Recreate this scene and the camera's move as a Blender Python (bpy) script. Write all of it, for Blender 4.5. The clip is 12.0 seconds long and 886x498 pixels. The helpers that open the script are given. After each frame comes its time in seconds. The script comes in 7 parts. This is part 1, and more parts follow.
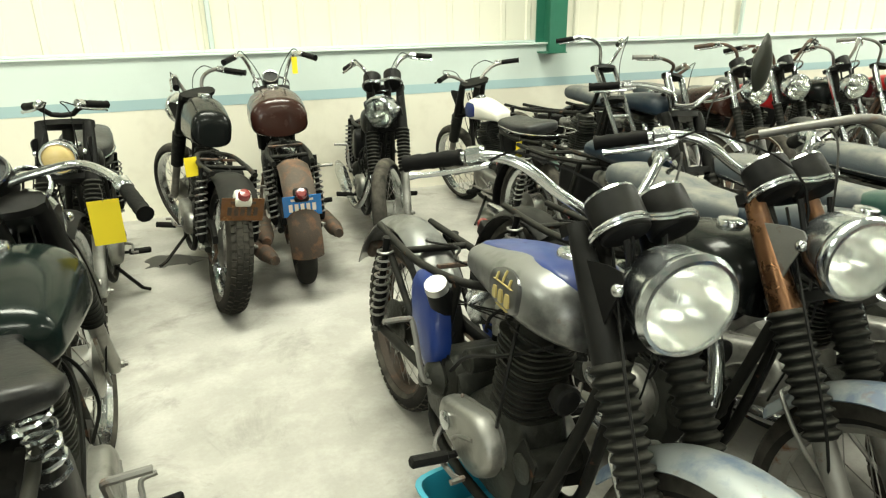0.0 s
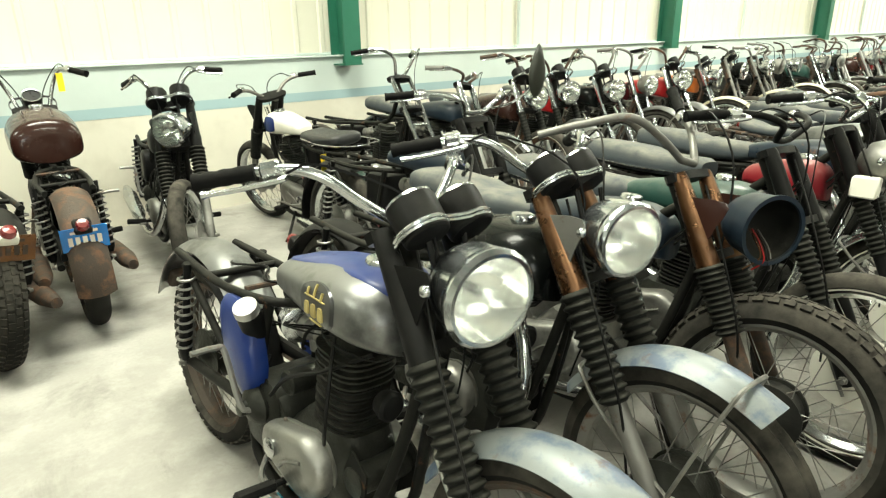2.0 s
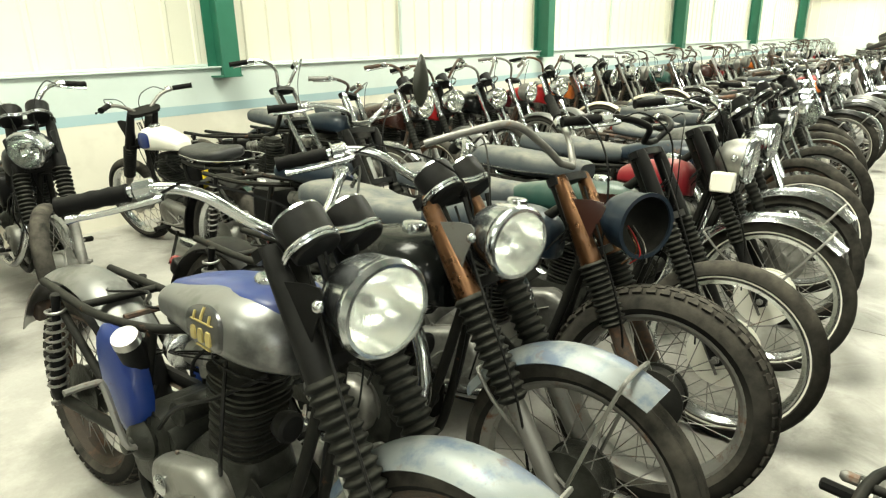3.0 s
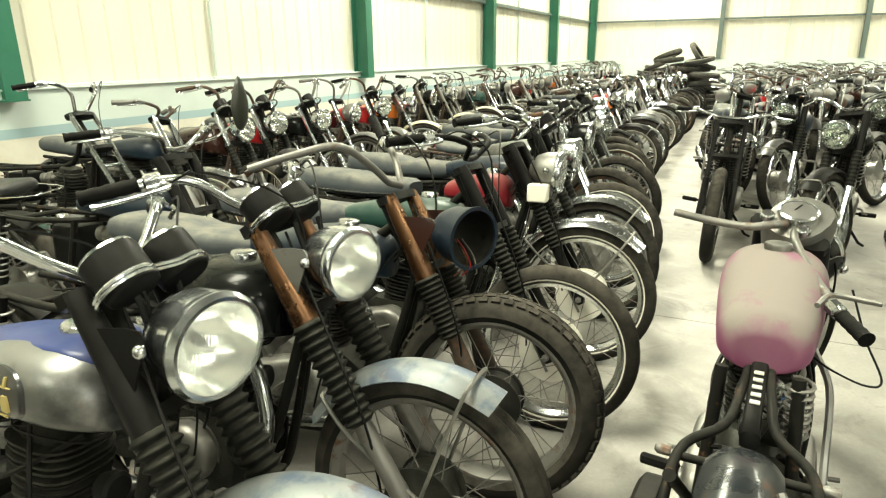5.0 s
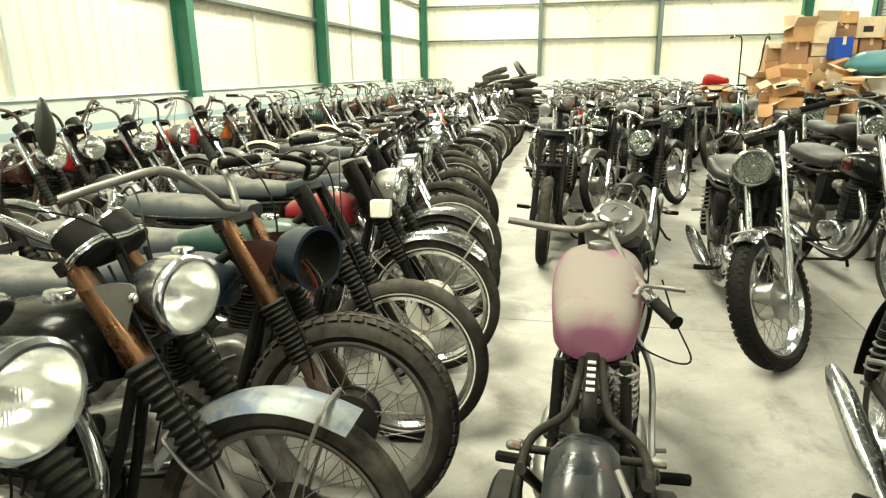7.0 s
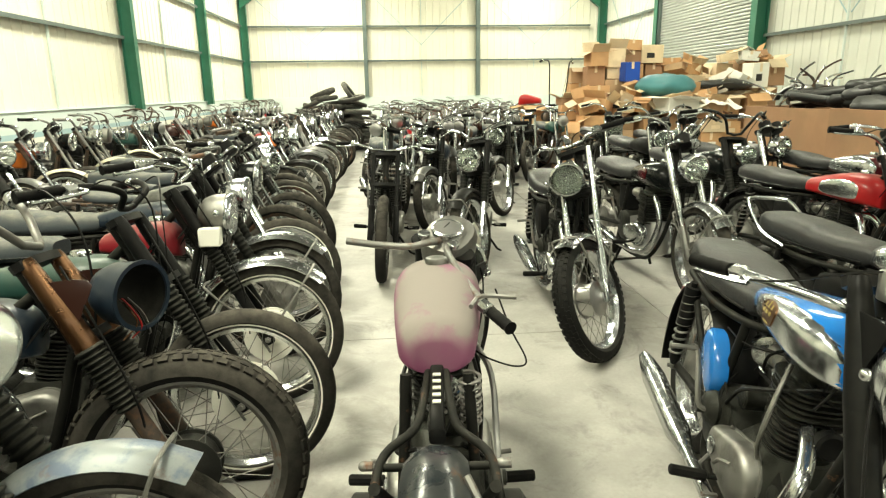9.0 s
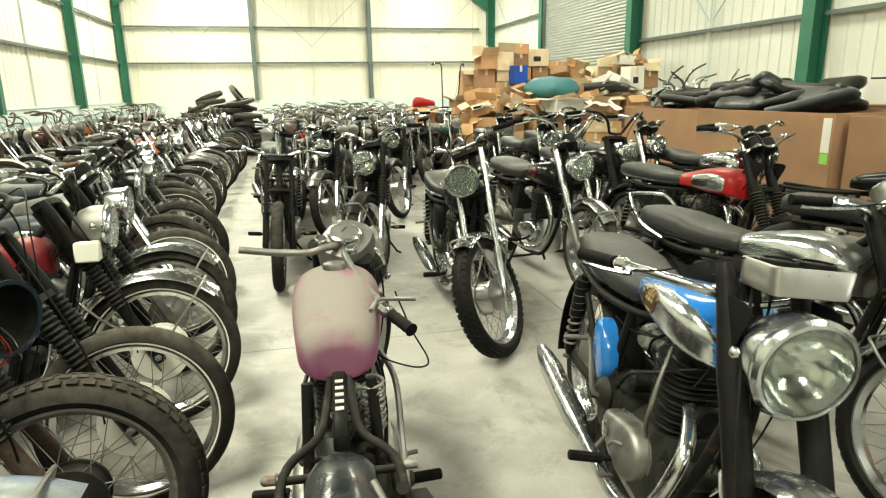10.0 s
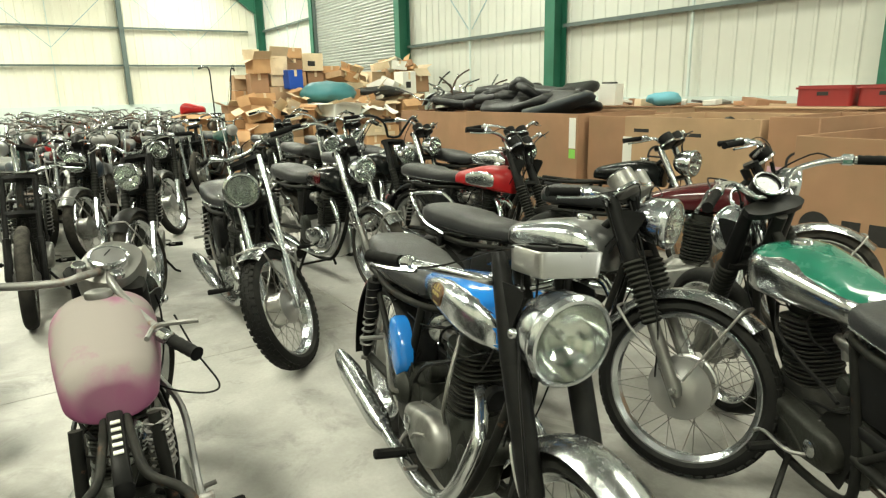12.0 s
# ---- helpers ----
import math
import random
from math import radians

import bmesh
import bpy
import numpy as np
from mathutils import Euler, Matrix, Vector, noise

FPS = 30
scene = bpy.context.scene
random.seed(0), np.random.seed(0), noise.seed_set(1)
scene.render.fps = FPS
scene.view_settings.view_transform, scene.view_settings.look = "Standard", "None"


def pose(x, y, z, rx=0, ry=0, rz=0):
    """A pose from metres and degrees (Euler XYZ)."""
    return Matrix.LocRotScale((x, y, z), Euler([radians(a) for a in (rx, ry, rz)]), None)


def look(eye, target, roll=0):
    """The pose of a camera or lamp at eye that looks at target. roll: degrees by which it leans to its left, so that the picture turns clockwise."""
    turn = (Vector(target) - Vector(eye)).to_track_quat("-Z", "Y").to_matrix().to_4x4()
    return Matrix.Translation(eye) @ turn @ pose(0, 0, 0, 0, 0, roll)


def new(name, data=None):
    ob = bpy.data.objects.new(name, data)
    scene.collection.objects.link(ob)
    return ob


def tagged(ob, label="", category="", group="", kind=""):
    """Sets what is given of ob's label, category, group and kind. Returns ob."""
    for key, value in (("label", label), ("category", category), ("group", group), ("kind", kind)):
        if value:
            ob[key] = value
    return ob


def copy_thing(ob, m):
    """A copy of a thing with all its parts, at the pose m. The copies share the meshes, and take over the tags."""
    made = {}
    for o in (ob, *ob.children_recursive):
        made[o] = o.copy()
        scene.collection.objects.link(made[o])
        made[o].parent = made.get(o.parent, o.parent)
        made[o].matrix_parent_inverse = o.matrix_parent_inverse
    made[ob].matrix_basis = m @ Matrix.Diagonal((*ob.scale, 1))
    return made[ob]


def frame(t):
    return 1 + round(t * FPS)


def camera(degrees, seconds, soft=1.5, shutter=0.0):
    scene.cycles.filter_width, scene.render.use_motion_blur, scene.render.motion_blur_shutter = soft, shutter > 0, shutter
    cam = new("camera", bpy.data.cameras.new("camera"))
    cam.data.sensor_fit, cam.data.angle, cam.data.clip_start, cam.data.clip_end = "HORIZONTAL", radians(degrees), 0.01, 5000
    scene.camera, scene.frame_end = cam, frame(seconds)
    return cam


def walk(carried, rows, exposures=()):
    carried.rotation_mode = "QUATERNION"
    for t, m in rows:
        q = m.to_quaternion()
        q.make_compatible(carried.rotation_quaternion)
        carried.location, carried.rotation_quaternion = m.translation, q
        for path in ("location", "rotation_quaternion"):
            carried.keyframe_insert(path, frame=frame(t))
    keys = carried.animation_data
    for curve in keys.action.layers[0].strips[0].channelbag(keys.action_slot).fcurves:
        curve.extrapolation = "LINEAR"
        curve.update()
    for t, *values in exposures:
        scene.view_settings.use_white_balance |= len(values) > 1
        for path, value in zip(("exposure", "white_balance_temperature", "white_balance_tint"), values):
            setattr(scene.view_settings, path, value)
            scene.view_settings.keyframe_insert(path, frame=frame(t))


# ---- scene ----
cam = camera(70.3, 12.0, soft=1.25)
# seconds, eye x y z, yaw, pitch, roll
ROWS = [
    (0.0, -0.000, -0.000, 1.396, -22.30, -20.08, 0.90),
    (0.5, 0.009, -0.001, 1.392, -25.67, -19.80, 0.90),
    (1.0, 0.015, -0.003, 1.391, -29.81, -19.55, 0.84),
    (1.5, 0.020, -0.005, 1.391, -34.65, -19.38, 0.86),
    (2.0, 0.022, -0.009, 1.391, -39.67, -19.28, 0.78),
    (2.5, 0.026, -0.012, 1.392, -44.97, -18.95, 0.84),
    (3.0, 0.028, -0.015, 1.393, -49.69, -18.61, 0.92),
    (5.0, 0.028, -0.019, 1.399, -65.19, -17.10, 0.60),
    (5.5, 0.029, -0.021, 1.399, -68.68, -16.86, 0.60),
    (6.0, 0.027, -0.025, 1.399, -72.36, -16.60, 0.63),
    (6.5, 0.027, -0.028, 1.400, -75.68, -16.29, 0.66),
    (7.0, 0.025, -0.031, 1.401, -79.48, -15.77, 0.68),
    (9.0, 0.016, -0.034, 1.406, -94.52, -14.19, 0.69),
    (9.5, 0.015, -0.038, 1.407, -98.77, -14.18, 0.76),
    (10.0, 0.011, -0.042, 1.408, -103.85, -14.10, 0.85),
    (10.5, 0.011, -0.045, 1.408, -108.34, -14.03, 0.92),
    (11.0, 0.011, -0.048, 1.407, -113.19, -13.98, 0.98),
    (11.5, 0.008, -0.051, 1.408, -118.28, -14.00, 1.08),
    (12.0, 0.005, -0.052, 1.411, -123.32, -14.06, 1.18),
]
walk(cam, [(t, pose(x, y, z, 90 + pitch, roll, yaw)) for t, x, y, z, yaw, pitch, roll in ROWS],
     [(0.0, 0.01, 6500, 10), (2.5, 0.17, 6550, 10), (5.0, 0.14, 6900, 10), (6.5, 0.12, 7000, 10), (9.5, -0.02, 6900, 10), (12.0, -0.08, 6550, 10)])

# ---- light ----
world = bpy.data.worlds.new("sky")
scene.world = world
world.use_nodes = True
wn = world.node_tree
sky = wn.nodes.new("ShaderNodeTexSky")
sky.sky_type = "NISHITA"
sky.sun_disc = False
sky.sun_elevation = radians(50)
sky.sun_rotation = radians(200)
wn.links.new(sky.outputs[0], wn.nodes["Background"].inputs[0])
wn.nodes["Background"].inputs[1].default_value = 0.12

sun = new("sun", bpy.data.lights.new("sun", "SUN"))
sun.data.energy, sun.data.angle, sun.data.color = 2.5, radians(0.6), (1.0, 0.95, 0.87)
sun.matrix_world = look((0, 0, 30), (8, 14, 0))

# assumed roof lights, unseen: openings in the roof, an added lamp for the sky in each
ROOF_LIGHTS = [(0.55, 2.3), (0.55, -5.0), (8.2, 2.3), (8.2, -5.0), (15.9, 2.3), (15.9, -5.0), (-6.6, 2.3), (-6.6, -5.0), (20.9, 2.3), (20.9, -5.0)]
LIGHT_SIZE = (3.6, 1.6)
for lx, ly in ROOF_LIGHTS:
    lamp = new("roof_light_lamp", bpy.data.lights.new("roof_light_lamp", "AREA"))
    lamp.data.shape, lamp.data.size, lamp.data.size_y = "RECTANGLE", LIGHT_SIZE[0] - 0.1, LIGHT_SIZE[1] - 0.1
    # power differs by place to brighten the left side and the far rows
    lamp.data.energy, lamp.data.color = (600.0 if lx > 12 else 840.0 if lx > 5 else 640.0 if lx > 0 else 420.0) if ly > 0 else (470.0 if lx > 12 else 400.0 if lx > 5 else 320.0), (0.97, 1.0, 0.83)
    lamp.matrix_world = pose(lx, ly, 5.9)
# added fill lamp at an assumed, unseen opening in the right-hand wall, behind the camera
door_lamp = new("door_lamp", bpy.data.lights.new("door_lamp", "AREA"))
door_lamp.data.shape, door_lamp.data.size, door_lamp.data.size_y = "RECTANGLE", 2.6, 3.2
door_lamp.data.energy, door_lamp.data.color = 160.0, (0.985, 1.0, 0.86)
door_lamp.matrix_world = look((-4.6, -7.72, 2.0), (-4.6, 0.0, 1.6))

# ---- materials ----
MATS = {}


def material(name, base, rough=0.5, metal=0.0, dust=0.0, rust=0.0, bump=0.0, scale=12.0, vary=0.15, coat=0.0, second=None, second_amount=0.45,
             second_scale=3.0, dust_colour=(0.28, 0.265, 0.215), bump_scale=None, transmission=0.0, ior=1.45, spec=0.5, dust_low=0.0):
    """A worn surface: two scales of variation, dust that settled on top, rust spots, fine relief."""
    if name in MATS:
        return MATS[name]
    m = bpy.data.materials.new(name)
    m.use_nodes = True
    nt = m.node_tree
    n, l = nt.nodes, nt.links
    b = n["Principled BSDF"]
    geo = n.new("ShaderNodeNewGeometry")
    co = n.new("ShaderNodeTexCoord")
    info = n.new("ShaderNodeObjectInfo")
    shift = n.new("ShaderNodeVectorMath")
    shift.operation = "MULTIPLY_ADD"
    shift.inputs[1].default_value = (1, 1, 1)
    comb = n.new("ShaderNodeCombineXYZ")
    mul = n.new("ShaderNodeMath")
    mul.operation = "MULTIPLY"
    mul.inputs[1].default_value = 37.0
    l.new(info.outputs["Random"], mul.inputs[0])
    for k in range(3):
        l.new(mul.outputs[0], comb.inputs[k])
    l.new(co.outputs["Object"], shift.inputs[0])
    l.new(comb.outputs[0], shift.inputs[2])

    def tex(s, detail=5.0, rgh=0.6):
        t = n.new("ShaderNodeTexNoise")
        t.inputs["Scale"].default_value, t.inputs["Detail"].default_value, t.inputs["Roughness"].default_value = s, detail, rgh
        l.new(shift.outputs[0], t.inputs["Vector"])
        return t.outputs["Fac"]

    def ramp(src, a, z):
        r = n.new("ShaderNodeMapRange")
        r.inputs["From Min"].default_value, r.inputs["From Max"].default_value = a, z
        l.new(src, r.inputs["Value"])
        return r.outputs[0]

    def times(a, v):
        q = n.new("ShaderNodeMath")
        q.operation = "MULTIPLY"
        l.new(a, q.inputs[0])
        if isinstance(v, float):
            q.inputs[1].default_value = v
        else:
            l.new(v, q.inputs[1])
        return q.outputs[0]

    def mix(fac, a, c):
        x = n.new("ShaderNodeMix")
        x.data_type = "RGBA"
        l.new(fac, x.inputs[0])
        for sock, val in ((x.inputs[6], a), (x.inputs[7], c)):
            if isinstance(val, tuple):
                sock.default_value = (*val, 1)
            else:
                l.new(val, sock)
        return x.outputs[2]

    fine, coarse = tex(scale), tex(scale * 0.17, 3.0)
    col = mix(ramp(coarse, 0.3, 0.7), tuple(c * (1 - vary) for c in base), tuple(min(1, c * (1 + vary)) for c in base))
    if second:
        col = mix(times(ramp(tex(second_scale), 0.47, 0.60), second_amount), col, second)
    rgh, mtl = None, None
    if rust:
        f = ramp(tex(scale * 0.6, 8.0, 0.7), 0.66 - 0.3 * rust, 0.76 - 0.22 * rust)
        col = mix(f, col, mix(fine, (0.075, 0.034, 0.018), (0.19, 0.095, 0.05)))
        rgh, mtl = f, f
    if dust:
        sep = n.new("ShaderNodeSeparateXYZ")
        l.new(geo.outputs["Normal"], sep.inputs[0])
        f = times(times(ramp(sep.outputs[2], dust_low, 1.0), ramp(fine, 0.25, 0.75)), float(dust))
        cl = n.new("ShaderNodeClamp")
        l.new(f, cl.inputs[0])
        f = cl.outputs[0]
        col = mix(f, col, dust_colour)
        dusty = f
    l.new(col, b.inputs["Base Color"])
    r0 = n.new("ShaderNodeMath")
    r0.operation = "MULTIPLY_ADD"
    l.new(fine, r0.inputs[0])
    r0.inputs[1].default_value, r0.inputs[2].default_value = 0.25, rough - 0.12
    out = r0.outputs[0]
    m0 = None
    for f in ([rgh] if rust else []) + ([dusty] if dust else []):
        x = n.new("ShaderNodeMix")
        l.new(f, x.inputs[0])
        l.new(out, x.inputs[2])
        x.inputs[3].default_value = 0.85
        out = x.outputs[0]
        if metal:
            y = n.new("ShaderNodeMix")
            l.new(f, y.inputs[0])
            if m0:
                l.new(m0, y.inputs[2])
            else:
                y.inputs[2].default_value = metal
            y.inputs[3].default_value = 0.0
            m0 = y.outputs[0]
    l.new(out, b.inputs["Roughness"])
    if m0:
        l.new(m0, b.inputs["Metallic"])
    else:
        b.inputs["Metallic"].default_value = metal
    b.inputs["Coat Weight"].default_value = coat
    b.inputs["Transmission Weight"].default_value = transmission
    b.inputs["IOR"].default_value = ior
    b.inputs["Specular IOR Level"].default_value = spec
    if bump:
        bp = n.new("ShaderNodeBump")
        bp.inputs["Strength"].default_value, bp.inputs["Distance"].default_value = bump, 0.004
        l.new(tex(bump_scale or scale * 4), bp.inputs["Height"])
        l.new(bp.outputs[0], b.inputs["Normal"])
    MATS[name] = m
    return m


CHROME = material("chrome", (0.50, 0.515, 0.515), 0.2, 1.0, dust=0.1, rust=0.07, scale=40)
CHROME_BRIGHT = material("chrome_bright", (0.56, 0.585, 0.60), 0.2, 1.0, dust=0.1, scale=25, vary=0.05)
ALLOY = material("dull_alloy", (0.26, 0.255, 0.235), 0.42, 0.8, dust=0.15, bump=0.25, scale=22, second=(0.1, 0.095, 0.085), second_amount=0.6, second_scale=7)
ALLOY_CLEAN = material("polished_alloy", (0.42, 0.415, 0.40), 0.32, 0.9, dust=0.2, bump=0.1, scale=22)
STEEL = material("bare_steel", (0.2, 0.195, 0.18), 0.45, 0.7, dust=0.15, rust=0.35, bump=0.2, scale=25)
RUSTY = material("rusty_steel", (0.055, 0.04, 0.03), 0.7, 0.2, dust=0.1, rust=0.6, bump=0.5, scale=18)
COPPER = material("rusty_copper_paint", (0.14, 0.068, 0.032), 0.28, 0.9, dust=0.1, rust=0.42, bump=0.2, scale=18)
BLACK = material("black_paint", (0.008, 0.008, 0.008), 0.42, 0.0, dust=0.07, bump=0.08, scale=18, vary=0.4, spec=0.1)
FRAME = material("frame_enamel", (0.009, 0.009, 0.008), 0.5, 0.0, dust=0.1, rust=0.15, bump=0.1, scale=20, spec=0.1)
RUBBER = material("tyre_rubber", (0.016, 0.0155, 0.0145), 0.75, 0.0, dust=0.5, bump=0.3, scale=16, vary=0.3, dust_colour=(0.23, 0.205, 0.165), dust_low=-0.3, spec=0.05)
RUBBER_CLEAN = material("black_tyre_rubber", (0.009, 0.009, 0.0085), 0.6, 0.0, dust=0.1, bump=0.3, scale=16, vary=0.3, spec=0.1)
GRIP = material("grip_rubber", (0.007, 0.007, 0.007), 0.6, 0.0, dust=0.06, bump=0.3, scale=30, spec=0.05)
GAITER = material("gaiter_rubber", (0.009, 0.0095, 0.0085), 0.5, 0.0, dust=0.2, dust_low=0.1, scale=20, spec=0.08)
LEATHER = material("black_vinyl", (0.016, 0.0165, 0.0178), 0.42, 0.0, dust=0.16, bump=0.4, scale=20, bump_scale=160, spec=0.5)
OLD_VINYL = material("torn_black_vinyl", (0.007, 0.0072, 0.0075), 0.38, 0.0, dust=0.1, bump=0.4, scale=14, bump_scale=60, spec=0.35)
LEATHER_GREY = material("dusty_vinyl", (0.065, 0.075, 0.083), 0.55, 0.0, dust=0.8, bump=0.4, scale=14, bump_scale=120, spec=0.1)
ENGINE = material("oily_engine_alloy", (0.034, 0.035, 0.03), 0.45, 0.55, dust=0.07, bump=0.5, scale=20, second=(0.016, 0.016, 0.013), second_amount=0.8, second_scale=9, spec=0.25)
BARREL = material("black_barrel", (0.014, 0.014, 0.013), 0.6, 0.2, dust=0.15, bump=0.3, scale=26, spec=0.05)
REFLECTOR = material("lamp_reflector", (0.93, 0.93, 0.90), 0.17, 1.0, bump=0.3, scale=10, vary=0.08, bump_scale=25)
# darker reflector copy: the dark surroundings it mirrors are put into its colour
REFLECTOR_DIM = material("dim_lamp_reflector", (0.62, 0.64, 0.62), 0.13, 1.0, bump=0.25, scale=10, vary=0.3, bump_scale=18)


def fluted(name, clear, rough, relief):
    """Ribbed lamp glass, partly frosted."""
    m = material(name, (0.93, 0.95, 0.93), rough, 0.0, transmission=clear, scale=8, vary=0.02, ior=1.15, coat=0.25)
    nt = m.node_tree
    n, l = nt.nodes, nt.links
    wave = n.new("ShaderNodeTexWave")
    wave.bands_direction = "Y"
    wave.inputs["Scale"].default_value, wave.inputs["Distortion"].default_value = 55.0, 0.4
    co = n.new("ShaderNodeTexCoord")
    l.new(co.outputs["Object"], wave.inputs["Vector"])
    bp = n.new("ShaderNodeBump")
    bp.inputs["Strength"].default_value, bp.inputs["Distance"].default_value = relief, 0.003
    l.new(wave.outputs["Fac"], bp.inputs["Height"])
    l.new(bp.outputs[0], n["Principled BSDF"].inputs["Normal"])
    return m


GLASS = fluted("lamp_glass", 0.92, 0.15, 0.25)
GLASS_CLEAR = fluted("clear_lamp_glass", 1.0, 0.12, 0.06)
AMBER = material("yellowed_lamp_glass", (0.62, 0.47, 0.20), 0.25, 0.0, bump=0.3, scale=20, coat=0.5)
DIAL = material("dial_face", (0.03, 0.03, 0.03), 0.3, 0.0, scale=40, coat=0.6)
REDLENS = material("red_lens", (0.16, 0.012, 0.012), 0.25, 0.0, dust=0.2, coat=0.5)
WHITE = material("white_paint", (0.72, 0.70, 0.62), 0.5, 0.0, dust=0.3, rust=0.06, scale=15)
YELLOW = material("yellow_card", (0.85, 0.66, 0.02), 0.6, 0.0, scale=20, vary=0.08)
GOLD = material("gold_ink", (0.42, 0.34, 0.13), 0.5, 0.3, scale=40)
CARD = material("cardboard", (0.34, 0.19, 0.108), 0.85, 0.0, bump=0.2, scale=9, vary=0.18, second=(0.29, 0.18, 0.1), second_amount=0.5, second_scale=2.0)
CARD_LIGHT = material("pale_cardboard", (0.44, 0.285, 0.165), 0.85, 0.0, bump=0.2, scale=9, vary=0.2, second=(0.36, 0.24, 0.14), second_amount=0.4)
PAPER = material("white_paper", (0.72, 0.70, 0.64), 0.8, 0.0, scale=10, vary=0.08)
# black of print and lids, also the painted darkness of hand holes
INK_AND_SHADE = material("black_ink_and_hole_shade", (0.02, 0.018, 0.016), 0.7, 0.0, scale=30)


def paint(name, colour, dust=0.3, rust=0.12, rough=0.32, coat=0.12, **more):
    more.setdefault("spec", 0.25)
    return material(name, colour, rough, 0.0, dust=dust, rust=rust, bump=0.05, scale=14, vary=0.2, coat=coat, **more)


BLUE = paint("blue_paint", (0.008, 0.026, 0.14), 0.2)
BLUE_BRIGHT = paint("bright_blue_paint", (0.01, 0.16, 0.50), 0.05, 0.0, 0.2, 0.8)
SILVER = material("worn_silver_paint", (0.21, 0.212, 0.208), 0.34, 0.8, dust=0.22, rust=0.08, bump=0.15, scale=12, second=(0.075, 0.076, 0.074), second_amount=0.75, second_scale=7)
PALE_GUARD = material("pale_blue_worn_paint", (0.19, 0.21, 0.215), 0.4, 0.3, dust=0.3, rust=0.22, bump=0.15, scale=13, second=(0.05, 0.085, 0.15), second_amount=0.9, second_scale=9)
PINK = material("dusty_pink_paint", (0.23, 0.065, 0.135), 0.5, 0.0, dust=2.6, dust_low=-0.1, rust=0.0, bump=0.1, scale=9, vary=0.25, dust_colour=(0.225, 0.195, 0.175))
RED = paint("red_paint", (0.36, 0.014, 0.016), 0.15, 0.03)
FADED_RED = paint("faded_red_paint", (0.20, 0.014, 0.02), 0.35, 0.06)
MAROON = paint("maroon_paint", (0.06, 0.008, 0.010), 0.08, 0.03, 0.2, 0.6)
GREEN = paint("metallic_green_paint", (0.008, 0.12, 0.075), 0.08, 0.0, 0.22, 0.8)
GREEN_DARK = paint("dark_green_paint", (0.02, 0.06, 0.05), 0.3)
NAVY = paint("faded_navy_paint", (0.013, 0.022, 0.034), 0.2)
ORANGE = paint("orange_paint", (0.5, 0.13, 0.02), 0.3)
BROWN = paint("red_brown_paint", (0.028, 0.011, 0.008), 0.05, 0.16, 0.24, 0.3)
CREAM = paint("cream_paint", (0.6, 0.54, 0.4), 0.3)
DEEP_GREEN = paint("black_green_gloss_paint", (0.004, 0.008, 0.007), 0.03, 0.02, 0.2, 0.12, spec=0.25)
BLACK_GLOSS = paint("black_gloss_paint", (0.005, 0.006, 0.0058), 0.04, 0.02, 0.22, 0.12, spec=0.15)
WORN_GUARD = paint("worn_blue_black_paint", (0.010, 0.014, 0.018), 0.12, 0.3, 0.26, 0.2)

# ---- mesh helpers ----
class Shape:
    """Vertices and faces gathered for one mesh."""

    def __init__(self):
        self.v, self.f = [], []

    def add(self, v, f, m=None):
        k = len(self.v)
        self.v += [(m @ Vector(p)) if m else Vector(p) for p in v]
        self.f += [tuple(i + k for i in q) for q in f]
        return self

    def join(self, other, m=None):
        return self.add(other.v, other.f, m)


def spline(pts, k=5):
    """Points along a smooth line through pts."""
    p = [Vector(q) for q in pts]
    p = [p[0] * 2 - p[1]] + p + [p[-1] * 2 - p[-2]]
    out = []
    for i in range(1, len(p) - 2):
        for j in range(k):
            t = j / k
            a, b, c, d = p[i - 1:i + 3]
            out.append(0.5 * (2 * b + (c - a) * t + (2 * a - 5 * b + 4 * c - d) * t * t + (3 * b - a - 3 * c + d) * t ** 3))
    return out + [p[-2]]


def tube(pts, r, n=8, closed=False, caps=True):
    pts = [Vector(p) for p in pts]
    s, v, f = Shape(), [], []
    count = len(pts)
    up = None
    for i, p in enumerate(pts):
        a = pts[i - 1] if (i or closed) else p
        b = pts[(i + 1) % count] if (i < count - 1 or closed) else p
        d = (b - a).normalized()
        if up is None:
            up = d.orthogonal().normalized()
        up = (up - d * up.dot(d))
        up = up.normalized() if up.length > 1e-6 else d.orthogonal().normalized()
        side = d.cross(up)
        rr = r[i] if isinstance(r, (list, tuple)) else r
        for k in range(n):
            t = 2 * math.pi * k / n
            v.append(p + (up * math.cos(t) + side * math.sin(t)) * rr)
    for i in range(count if closed else count - 1):
        j = (i + 1) % count
        for k in range(n):
            q = (k + 1) % n
            f.append((i * n + k, i * n + q, j * n + q, j * n + k))
    if caps and not closed:
        f.append(tuple(range(n))[::-1])
        f.append(tuple((count - 1) * n + k for k in range(n)))
    return s.add(v, f)


